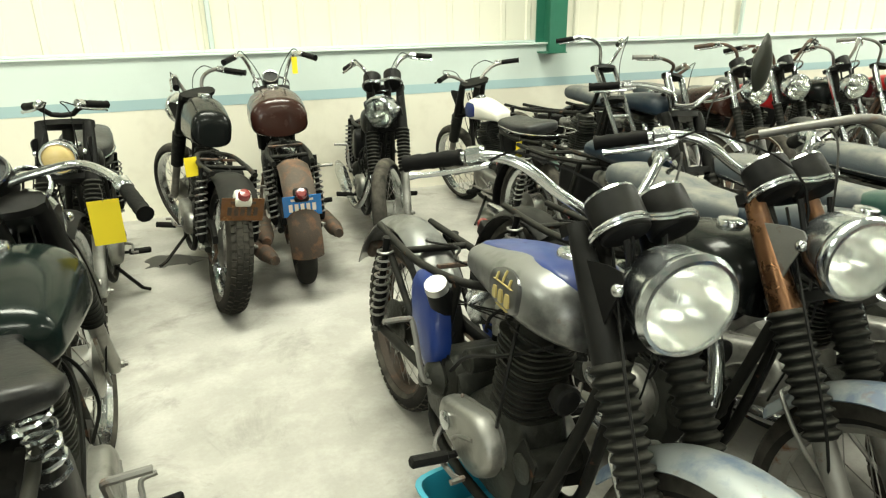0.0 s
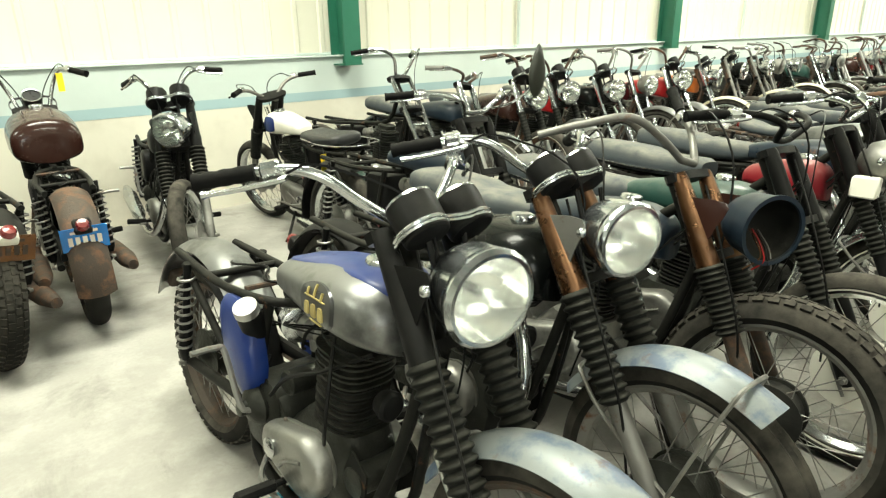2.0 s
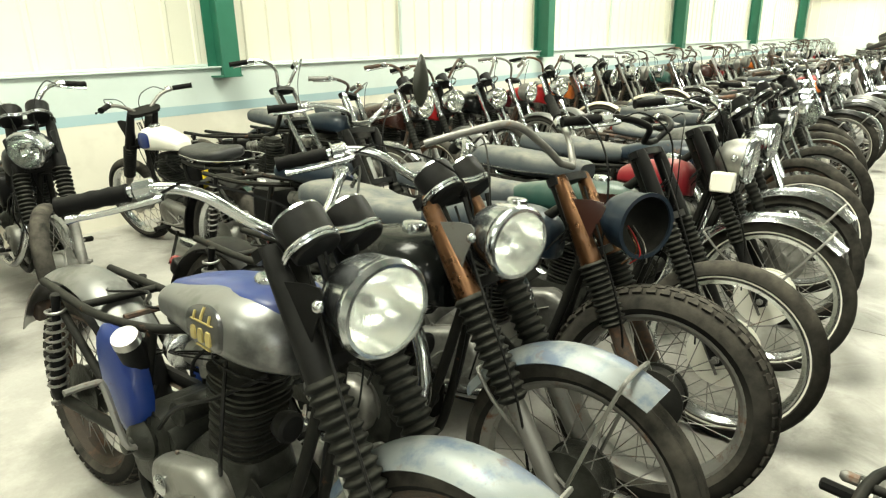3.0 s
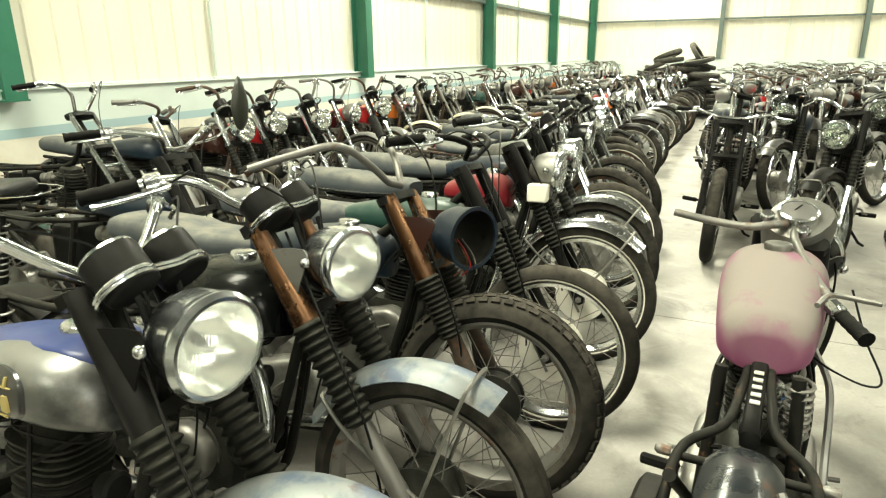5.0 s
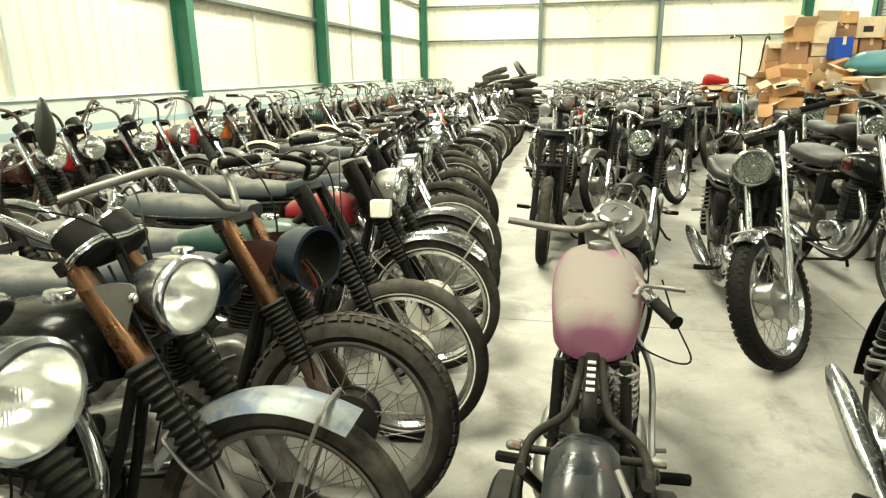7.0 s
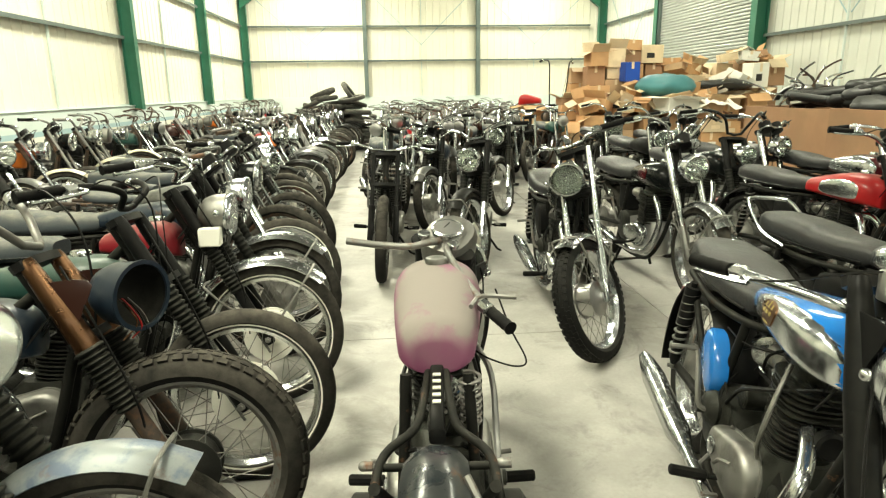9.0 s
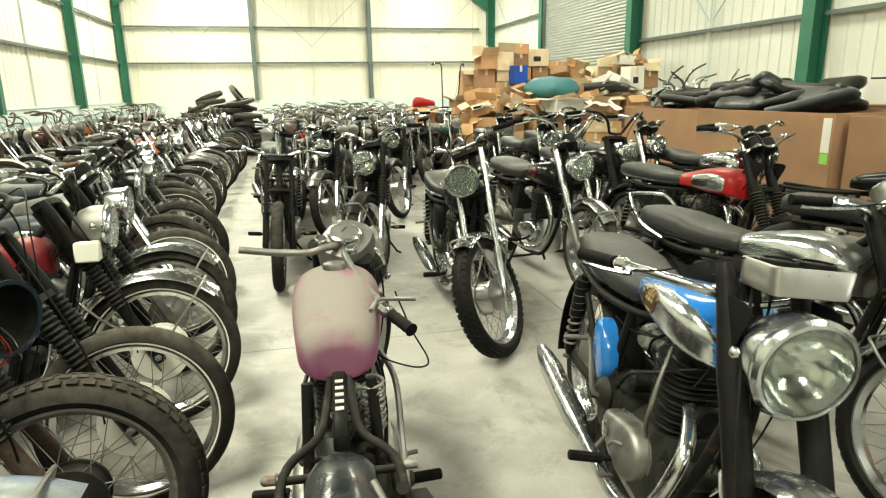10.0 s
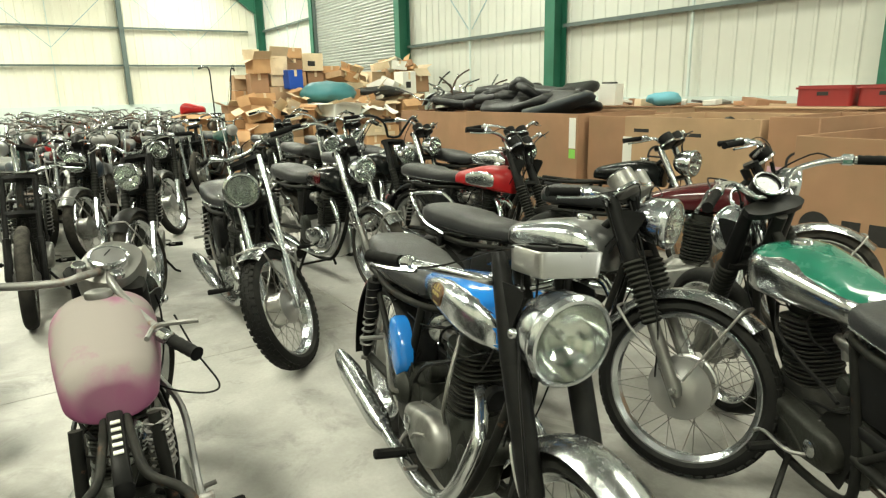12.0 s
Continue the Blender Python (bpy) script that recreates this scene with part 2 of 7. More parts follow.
def lathe(profile, n=24, axis="x", closed=False, m=None, first=True, last=True):
    """profile: (radius, along) pairs turned round the axis; first, last: whether its ends are closed."""
    v, f = [], []
    for r, h in profile:
        for k in range(n):
            t = 2 * math.pi * k / n
            c, s = r * math.cos(t), r * math.sin(t)
            v.append({"x": (h, c, s), "y": (s, h, c), "z": (c, s, h)}[axis])
    rows = len(profile)
    for i in range(rows if closed else rows - 1):
        j = (i + 1) % rows
        for k in range(n):
            q = (k + 1) % n
            f.append((i * n + k, i * n + q, j * n + q, j * n + k))
    if not closed:
        if first and profile[0][0] > 1e-4:
            f.append(tuple(range(n))[::-1])
        if last and profile[-1][0] > 1e-4:
            f.append(tuple((rows - 1) * n + k for k in range(n)))
    return Shape().add(v, f, m)


def loft(sections, caps=True):
    n = len(sections[0])
    v = [p for sec in sections for p in sec]
    f = []
    for i in range(len(sections) - 1):
        for k in range(n):
            q = (k + 1) % n
            f.append((i * n + k, i * n + q, (i + 1) * n + q, (i + 1) * n + k))
    if caps:
        f.append(tuple(range(n))[::-1])
        f.append(tuple((len(sections) - 1) * n + k for k in range(n)))
    return Shape().add(v, f)


def squircle(cx, cy, hx, hy, n=16, power=3.5):
    out = []
    for k in range(n):
        t = 2 * math.pi * (k + 0.5) / n
        c, s = math.cos(t), math.sin(t)
        out.append((cx + hx * math.copysign(abs(c) ** (2 / power), c), cy + hy * math.copysign(abs(s) ** (2 / power), s)))
    return out


def rounded_box(c, size, bevel=0.01, n=16, power=8.0, m=None):
    """A box with rounded edges, standing on z."""
    hx, hy, hz = (q / 2 for q in size)
    e = min(bevel, hx * 0.9, hy * 0.9, hz * 0.9)
    secs = []
    for dz, inset in ((-hz, e), (-hz + e * 0.3, e * 0.3), (-hz + e, 0), (hz - e, 0), (hz - e * 0.3, e * 0.3), (hz, e)):
        secs.append([(x, y, c[2] + dz) for x, y in squircle(c[0], c[1], hx - inset, hy - inset, n, power)])
    s = loft(secs)
    return Shape().join(s, m) if m else s


def block(c, size, bevel=0.0, m=None):
    """A plain or chamfered box of few faces."""
    bm = bmesh.new()
    bmesh.ops.create_cube(bm, size=1.0, matrix=Matrix.Translation(c) @ Matrix.Diagonal((*size, 1)))
    if bevel:
        bmesh.ops.bevel(bm, geom=bm.edges[:], offset=bevel, segments=1, affect="EDGES")
    s = Shape().add([v.co.copy() for v in bm.verts], [[v.index for v in q.verts] for q in bm.faces], m)
    bm.free()
    return s


def mesh_of(shape, mat, name="mesh", sharp=40):
    me = bpy.data.meshes.new(name)
    me.from_pydata([tuple(p) for p in shape.v], [], shape.f)
    me.materials.append(mat)
    me.shade_smooth()
    me.set_sharp_from_angle(angle=radians(sharp))
    me.update()
    return me


MESHES = {}


def part(name, shape, mat, parent, label="", m=None, key=None, sharp=40, kind=""):
    """One mesh object under a thing or a part. shape: a Shape, or a function that makes it when key is new."""
    if key is not None:
        key = (name, key, mat.name)
        if key not in MESHES:
            MESHES[key] = mesh_of(shape() if callable(shape) else shape, mat, name, sharp)
        me = MESHES[key]
    else:
        me = mesh_of(shape() if callable(shape) else shape, mat, name, sharp)
    ob = new(name, me)
    ob.parent = parent
    if m is not None:
        ob.matrix_local = m
    if label or kind:
        tagged(ob, label=label, kind=kind)
    return ob


def thing(name, label, category, group="", kind="", m=None):
    ob = new(name)
    ob.empty_display_size = 0.1
    if m is not None:
        ob.matrix_world = m
    return tagged(ob, label=label, category=category, group=group, kind=kind)


def solid(name, shape, mat, label, category, group="", kind="", m=None, sharp=40):
    """A thing that is one mesh."""
    ob = new(name, mesh_of(shape, mat, name, sharp))
    if m is not None:
        ob.matrix_world = m
    return tagged(ob, label=label, category=category, group=group, kind=kind)

# ---- motorcycles ----
def wheel(parent, name, centre, radius, width, lod, m, rim_mat=CHROME, tread="road", hub="drum", wall=None, hub_mat=ALLOY, tyre_mat=RUBBER):
    """A spoked wheel: rim with tyre, hub and spokes under it."""
    seg = (20, 32, 56)[lod]
    rr = radius - width * 0.80
    at = Matrix.Translation(centre)
    pos = m @ at if m is not None else at

    def rim_shape():
        w = width * 0.36
        return lathe([(rr - 0.012, -w * 0.5), (rr + 0.004, -w), (rr + 0.012, -w), (rr + 0.012, w), (rr + 0.004, w), (rr - 0.012, w * 0.5)], seg, "y", True)

    def tyre_shape():
        pr = []
        k = (7, 9, 15)[lod]
        for i in range(k):
            a = math.pi * (0.06 + 0.88 * i / (k - 1))
            y = -math.cos(a) * width * 0.5
            r = rr + 0.006 + (radius - rr - 0.006) * math.sin(a) ** 0.72
            if tread == "rib" and lod == 2 and 3 < i < k - 4 and i % 2:
                r -= 0.006
            pr.append((r, y))
        pr += [(rr + 0.004, width * 0.3), (rr + 0.004, -width * 0.3)]
        return lathe(pr, seg, "y", True)

    w = part(name, rim_shape, rim_mat, parent, m=pos, key=(radius, width, lod))
    tyre = part("tyre", tyre_shape, tyre_mat, w, key=(radius, width, lod, tread))
    if lod == 2 and tread in ("block", "knob"):
        def blocks():
            s = Shape()
            count, cols, h = (52, 4, 0.004) if tread == "block" else (40, 5, 0.010)
            for i in range(count):
                for c in range(cols):
                    a = 2 * math.pi * (i + 0.5 * (c % 2)) / count
                    y = (c - (cols - 1) / 2) * width * 0.205
                    tilt = -(y / width) * 1.5
                    r = radius - 0.002 - 0.5 * width * (1 - math.cos(min(1.4, abs(y) / (width * 0.5)))) * 0.75
                    mm = Matrix.Rotation(a, 4, "Y") @ Matrix.Translation((0, y, r)) @ Matrix.Rotation(tilt, 4, "X")
                    s.join(block((0, 0, 0), (2 * math.pi * radius / count * 0.66, width * 0.175, h * 2)), mm)
            return s
        part("tread", blocks, tyre_mat, tyre, key=(radius, width, tread), kind="stuff")
    if wall:
        part("rim_band", lambda: lathe([(rr + 0.014, width * 0.43), (rr + 0.028, width * 0.475), (rr + 0.028, width * 0.465), (rr + 0.014, width * 0.42)], seg, "y", True), wall, w, key=(radius, width, lod, "l"))
        part("rim_band", lambda: lathe([(rr + 0.014, -width * 0.43), (rr + 0.028, -width * 0.475), (rr + 0.028, -width * 0.465), (rr + 0.014, -width * 0.42)], seg, "y", True), wall, w, key=(radius, width, lod, "r"))
    hr = {"drum": 0.085, "big": 0.105}.get(hub, 0.035)
    if lod == 0:
        pass
    elif hub == "disc":
        part("hub", lambda: lathe([(0.012, -0.07), (0.035, -0.06), (0.03, 0), (0.035, 0.06), (0.012, 0.07)], 16, "y"), hub_mat, w, key=(lod, "disc"))
        part("brake_disc", lambda: lathe([(0.06, 0.052), (0.13, 0.052), (0.13, 0.058), (0.06, 0.058)], 32, "y", True), CHROME, w, key=lod)
    else:
        part("hub", lambda: lathe([(0.012, -0.075), (0.03, -0.072), (0.05, -0.06), (hr * 0.9, -0.052), (hr + 0.012, -0.05), (hr + 0.012, -0.042), (hr, -0.04), (hr, 0.03), (hr + 0.008, 0.034),
                                   (hr + 0.008, 0.045), (hr * 0.8, 0.05), (0.04, 0.055), (0.02, 0.075), (0.012, 0.08)], (12, 20, 28)[lod], "y"), hub_mat, w, key=(lod, hub))

    def spokes():
        s = Shape()
        count = (16, 28, 36)[lod]
        for i in range(count):
            side = 1 if i % 2 else -1
            a = 2 * math.pi * i / count
            b = a + (0.42 if (i // 2) % 2 else -0.42)
            p = Vector((hr * math.sin(a), side * 0.042, hr * math.cos(a)))
            q = Vector((rr * math.sin(b), side * 0.004, rr * math.cos(b)))
            s.join(tube([p, q], 0.0018 if lod else 0.0026, 3, caps=False))
        return s
    part("spokes", spokes, STEEL, w, key=(radius, width, lod, hub), kind="stuff")
    return w


def guard(radius, width, a0, a1, n=16, depth=0.03, k=7, flare=0.0):
    """A mudguard round the y axis from angle a0 to a1 (degrees from straight up, forward positive), with thickness."""
    secs = []
    for i in range(n + 1):
        u = i / n
        a = radians(a0 + (a1 - a0) * u)
        row = []
        for inner in (0, 1):
            for j in range(k):
                t = -1 + 2 * j / (k - 1)
                if inner:
                    t = -t
                y = t * (width / 2 - 0.003 * inner)
                r = radius - depth * abs(t) ** 2.6 - 0.003 * inner + flare * (abs(2 * u - 1) ** 8)
                row.append((r * math.sin(a), y, r * math.cos(a)))
        secs.append(row)
    return loft(secs)


def tank_point(u, v, T):
    """A point on the tank: u 0 at its front, 1 at its rear; v round it, 0 on top, positive to the left."""
    L, W, top, bot, x0 = T["length"], T["width"], T["top"], T["bottom"], T["front"]
    nose, tail = T.get("nose", 0.28), T.get("tail", 0.75)
    uu = min(max(u, 0.0), 1.0)
    if uu < nose:
        g = math.sqrt(max(0.0, 1 - (1 - uu / nose) ** 2)) ** 0.8
    else:
        g = 1 - (1 - T.get("taper", 0.45)) * ((uu - nose) / (1 - nose)) ** 1.6
    if uu > 0.9:
        g *= math.sqrt(max(0.0, 1 - ((uu - 0.9) / 0.1) ** 2)) * 0.6 + 0.4
    hw = W / 2 * (0.25 + 0.75 * g)
    zt = bot + (top - bot) * (0.45 + 0.55 * min(1, g * 1.02)) * (1 - 0.22 * max(0, uu - 0.35) ** 1.3)
    zb = bot + T.get("rise", 0.03) * uu
    c, s = math.cos(v), math.sin(v)
    zc = zb + (zt - zb) * 0.48
    z = zc + (c * (zt - zc) if c > 0 else c * (zc - zb))
    p = T.get("power", 2.6)
    y = hw * math.copysign(abs(s) ** (2 / p), s)
    if c < 0:
        z = zc - (zc - zb) * abs(c) ** (2 / 4.5)
    else:
        z = zc + (zt - zc) * abs(c) ** (2 / p)
    return Vector((x0 - L * uu, y, z))


def tank_shape(T, lod):
    n, k = ((10, 12), (18, 20), (40, 44))[lod]
    secs = []
    for i in range(n + 1):
        u = 0.5 - 0.5 * math.cos(math.pi * i / n)
        secs.append([tank_point(u, 2 * math.pi * j / k, T) for j in range(k)])
    return loft(secs)


def tank_patch(T, u0, u1, v0, v1, side, n=14, lift=0.004, power=2.6):
    """A rounded patch lying on the tank's side."""
    s, v, f = Shape(), [], []
    rings = 12
    cu, cv, hu, hv = (u0 + u1) / 2, (v0 + v1) / 2, (u1 - u0) / 2, (v1 - v0) / 2
    centre = tank_point(0.5, 0, T) * 0.5 + tank_point(0.5, math.pi, T) * 0.5
    count = max(28, n * 2)

    def lifted(u, w, h):
        p = tank_point(u, side * w, T)
        e = 0.01
        d1 = tank_point(u + e, side * w, T) - tank_point(u - e, side * w, T)
        d2 = tank_point(u, side * w + e, T) - tank_point(u, side * w - e, T)
        nn = d1.cross(d2)
        nn = nn.normalized() if nn.length > 1e-9 else Vector((0, side, 0))
        if nn.dot(p - centre) < 0:
            nn = -nn
        return p + nn * h
    v.append(lifted(cu, cv, lift))
    for i in range(1, rings + 1):
        for du, dv in squircle(0, 0, i / rings, i / rings, count, power):
            v.append(lifted(cu + hu * du, cv + hv * dv, lift if i < rings else 0.0005))
    for k in range(count):
        q = (k + 1) % count
        f.append((0, 1 + k, 1 + q))
        for i in range(rings - 1):
            a = 1 + i * count
            f.append((a + k, a + count + k, a + count + q, a + q))
    if side < 0:
        f = [q[::-1] for q in f]
    return s.add(v, f)


def finned(n, pitch, hx, hy, thick, core, power=3.0, k=20, cap=()):
    """A cylinder with cooling fins along z from 0, one skin; cap: further (z, half x, half y) rows on top."""
    rows = []
    for i in range(n):
        z, w = i * pitch, 1 - 0.04 * (i % 2)
        rows += [(z, hx * core, hy * core), (z + 0.001, hx * w, hy * w), (z + thick, hx * w, hy * w), (z + thick + 0.001, hx * core, hy * core)]
    rows += [(n * pitch, hx * core, hy * core), *cap]
    return loft([[(x, y, z) for x, y in squircle(0, 0, a, b, k, power)] for z, a, b in rows])


def stadium(x0, x1, r0, r1, n=20):
    """The outline of an oval cover in the xz plane, from x0 to x1 with end radii r0, r1."""
    out = []
    for k in range(n):
        t = -math.pi / 2 + math.pi * k / (n - 1)
        out.append((x1 + r1 * math.cos(t), r1 * math.sin(t)))
    for k in range(n):
        t = math.pi / 2 + math.pi * k / (n - 1)
        out.append((x0 + r0 * math.cos(t), r0 * math.sin(t)))
    return out


def cover(outline, y0, y1, zc, bulge=0.02, steps=6):
    """A domed cover with a flange; its outline lies in the xz plane, rising from y0 to y1."""
    cx = sum(p[0] for p in outline) / len(outline)
    rows = [(1.0, 0.0), (1.0, 0.16), (0.95, 0.18), (0.94, 0.55), (0.90, 0.78), (0.80, 0.93), (0.6, 1.0)]
    return loft([[(cx + (x - cx) * k, y0 + (y1 - y0) * u, zc + z * k) for x, z in outline] for k, u in rows])


def helix(p, q, r, turns, wire, n=10):
    p, q = Vector(p), Vector(q)
    d = (q - p).normalized()
    a = d.orthogonal().normalized()
    b = d.cross(a)
    pts = []
    for i in range(int(turns * n) + 1):
        t = 2 * math.pi * i / n
        pts.append(p.lerp(q, i / (turns * n)) + (a * math.cos(t) + b * math.sin(t)) * r)
    return tube(pts, wire, 5)


BARS = {  # half of each handlebar, from the clamp outwards to the left: back/forward, sideways, up
    "flat": [(0.0, 0.0, 0.03), (0.0, 0.10, 0.035), (0.02, 0.17, 0.06), (-0.03, 0.26, 0.07), (-0.10, 0.37, 0.06)],
    "low": [(0.0, 0.0, 0.03), (0.0, 0.06, 0.035), (0.03, 0.12, 0.09), (-0.04, 0.23, 0.115), (-0.16, 0.37, 0.095)],
    "high": [(0.0, 0.0, 0.03), (0.0, 0.06, 0.04), (0.03, 0.13, 0.16), (-0.04, 0.23, 0.21), (-0.18, 0.38, 0.18)],
    "ape": [(0.0, 0.0, 0.03), (0.0, 0.07, 0.04), (0.03, 0.16, 0.24), (0.0, 0.22, 0.33), (-0.07, 0.27, 0.345), (-0.22, 0.38, 0.32)],
    "wide": [(0.0, 0.0, 0.03), (0.0, 0.07, 0.035), (0.0, 0.2, 0.10), (-0.04, 0.32, 0.12), (-0.10, 0.42, 0.12)],
    "back": [(0.0, 0.0, 0.03), (0.02, 0.08, 0.05), (0.0, 0.2, 0.07), (-0.14, 0.3, 0.05), (-0.3, 0.36, 0.01)],
}


def motorcycle(label, lod=1, group="parked motorcycles", **o):
    """A motorcycle heading along +x with the ground under its middle at the origin. o sets its shape, colours and what it lacks."""
    g = lambda k, d=None: o.get(k, d)
    bike = thing("motorcycle", label, "motorcycle", group)
    wb, rf, rr, tf, tr = g("wb", 1.38), g("rf", 0.33), g("rr", 0.325), g("tf", 0.085), g("tr", 0.1)
    rake = radians(g("rake", 28))
    ax = Vector((-math.sin(rake), 0, math.cos(rake)))
    fwd = Vector((math.cos(rake), 0, math.sin(rake)))
    fa, ra = Vector((wb / 2, 0, rf)), Vector((-wb / 2, 0, rr))
    top = g("fork", 0.76)
    F = lambda s, y=0.0, e=0.0: fa + ax * s + Vector((0, y, 0)) + fwd * e
    head = F(top - 0.10, 0, -0.055)
    steer = Matrix.Translation(head) @ Matrix.Rotation(radians(g("steer", 0)), 4, ax) @ Matrix.Translation(-head)
    seg = (6, 8, 12)[lod]
    metal = g("metal", CHROME)
    frame_mat = g("frame", FRAME)

    # wheels
    if g("front_wheel", True):
        wheel(bike, "front_wheel", fa, rf, tf, lod, steer, g("rim", CHROME), g("front_tread", "road"), g("front_hub", "drum"), g("wall"), g("hub_mat", ALLOY), g("tyre_mat", RUBBER))
    if g("rear_wheel", True):
        wheel(bike, "rear_wheel", ra, rr, tr, lod, None, g("rim", CHROME), g("rear_tread", "road"), "drum", g("wall"), g("hub_mat", ALLOY), g("tyre_mat", RUBBER))

    # fork
    lw = 0.092
    slim = g("slim", 1.0 if lod == 2 else 0.76)
    style = g("fork_style", "gaiter")
    for sgn in (1, -1):
        y = lw * sgn
        leg = part("fork_leg", lambda: tube([F(-0.025, y), F(0.0, y), F(0.10, y), F(0.26, y), F(0.265, y), F(top, y)], [0.018, 0.026, 0.024, 0.024, 0.017, 0.017], seg), g("slider", ALLOY), bike, m=steer, key=(wb, rf, rake, top, y, lod))
        if style == "gaiter" and lod:
            def bellows():
                pts, rad = [], []
                a, b, rings, step = 0.25, top - 0.27, (6, 9, 12)[lod], (2, 3, 5)[lod]
                for i in range(rings * step + 1):
                    u = i / (rings * step)
                    pts.append(F(a + (b - a) * u, y))
                    rad.append((0.0345 - 0.0055 * math.cos(2 * math.pi * i / step) + 0.004 * u) * slim if step > 2 else ((0.029 if i % 2 == 0 else 0.040) + 0.004 * u) * slim)
                return tube(pts, rad, (8, 12, 20)[lod])
            part("fork_gaiter", bellows, GAITER, leg, key=(wb, rf, rake, top, y, lod, slim), sharp=110)
        if style == "spring":
            part("fork_spring", lambda: helix(F(0.27, y), F(top - 0.2, y), 0.027, 9, 0.004), CHROME, leg, key=(wb, rf, rake, top, y, lod))
        if lod and style in ("gaiter", "cover", "spring"):
            part("fork_cover", lambda: tube([F(top - 0.28, y), F(top - 0.27, y), F(top - 0.04, y), F(top - 0.01, y), F(top + 0.005, y)], [0.033 * slim, 0.034 * slim, 0.024 * max(1.0, slim), 0.022 * max(1.0, slim), 0.018], seg + 2), g("shroud", BLACK), leg, key=(wb, rf, rake, top, y, lod, slim))
        if style == "cover":
            part("fork_tube", lambda: tube([F(0.2, y), F(0.21, y), F(top - 0.27, y)], [0.03 * slim, 0.031 * slim, 0.033 * slim], seg + 2), g("shroud", BLACK), leg, key=(wb, rf, rake, top, y, lod, slim))
        if lod and g("ears", lod == 2) and style != "bare":
            def ear():
                w = []
                for s0, e in ((top - 0.225, 0.004), (top - 0.205, 0.022), (top - 0.18, 0.05), (top - 0.155, 0.084), (top - 0.135, 0.106), (top - 0.118, 0.104), (top - 0.098, 0.075), (top - 0.08, 0.035), (top - 0.068, 0.008)):
                    w.append([F(s0, y * 0.98 + sgn * d, ee) for d, ee in ((0.012, 0.0), (0.016, 0.0), (0.016, e), (0.012, e))])
                return loft(w)
            part("lamp_bracket", ear, g("ear_mat", g("shroud", BLACK)), leg, key=(wb, rf, rake, top, y, lod))
    if style == "ladder":
        for s0 in (0.34, 0.48, 0.62):
            part("fork_brace", lambda: tube([F(s0, -lw), F(s0, lw)], 0.012, 6), CHROME, bike, m=steer)
    for s0, nm in ((top - 0.005, "top_yoke"), (top - 0.25, "bottom_yoke"))[:2 if lod else 0]:
        part(nm, lambda: loft([[F(s0 + dz, yy, e) for yy, e in squircle(0, -0.015, 0.118, 0.04, 14, 2.6)] for dz in (-0.012, 0.012)]), g("yoke", BLACK), bike, m=steer, key=(wb, rf, rake, top, s0, lod))

    # headlamp
    lamp = g("lamp", "chrome")
    lr = g("lamp_r", 0.092)
    lc = F(top - 0.13, 0, 0.0) + Vector((g("lamp_out", 0.125), 0, g("lamp_up", 0.0)))
    if lamp:
        turn = steer @ Matrix.Translation(lc) @ Matrix.Rotation(radians(g("lamp_tilt", 4)), 4, "Y") @ Matrix.Rotation(radians(g("lamp_yaw", 0)), 4, "Z")
        lseg = (14, 24, 40)[lod]
        shell_mat = {"chrome": CHROME, "bright": CHROME_BRIGHT, "black": BLACK_GLOSS, "empty": NAVY, "amber": CHROME, "alloy": ALLOY}[lamp]
        prof = [(0.012, -0.115), (lr * 0.45, -0.105), (lr * 0.75, -0.08), (lr * 0.93, -0.045), (lr * 0.98, -0.01), (lr, 0.018)]
        if lamp == "empty":
            prof = prof + [(lr + 0.008, 0.045), (lr + 0.008, 0.05), (lr - 0.004, 0.05), (lr - 0.004, 0.0), (lr * 0.8, -0.06), (lr * 0.4, -0.09), (0.01, -0.1)]
        shell = part("headlamp", lambda: lathe(prof, lseg, "x", last=lod == 0), g("lamp_mat", shell_mat), bike, m=turn, key=(lr, lod, lamp))
        if lamp == "empty":
            part("lamp_inside", lambda: lathe([(lr - 0.0055, 0.044), (lr - 0.006, 0.0), (lr * 0.79, -0.055), (lr * 0.4, -0.085), (0.01, -0.095)], lseg, "x", first=False), BARREL, shell, "dark inside of the lamp shell")
            for k in range(4):
                part("loose_wire", lambda: tube(spline([(-0.04, 0.01 * k, -0.02), (0.02, 0.02 * k - 0.03, -0.03 - 0.01 * k), (0.05, 0.015 * k - 0.02, -0.075 - 0.01 * k), (0.03, 0.03 * k - 0.05, -0.12)], 4), 0.0022, 4), (COPPER, RED, BLACK, STEEL)[k], shell)
        else:
            if lod:
              part("lamp_rim", lambda: lathe([(lr, 0.012), (lr + 0.004, 0.02), (lr + 0.005, 0.032), (lr * 0.97, 0.043), (lr * 0.9, 0.044), (lr * 0.9, 0.038), (lr * 0.96, 0.02)], lseg, "x", True), CHROME_BRIGHT if lamp != "black" else CHROME, shell, key=(lr, lod))
            if lod:
                part("reflector", lambda: lathe([(lr * 0.9, 0.034), (lr * 0.8, 0.004), (lr * 0.6, -0.026), (lr * 0.3, -0.045), (0.012, -0.052)], lseg, "x", first=False), g("reflector", REFLECTOR), shell, key=(lr, lod))
                part("bulb", lambda: lathe([(0.006, -0.05), (0.009, -0.03), (0.013, -0.012), (0.009, 0.002), (0.002, 0.006)], 10, "x"), CHROME, shell, key=lr)
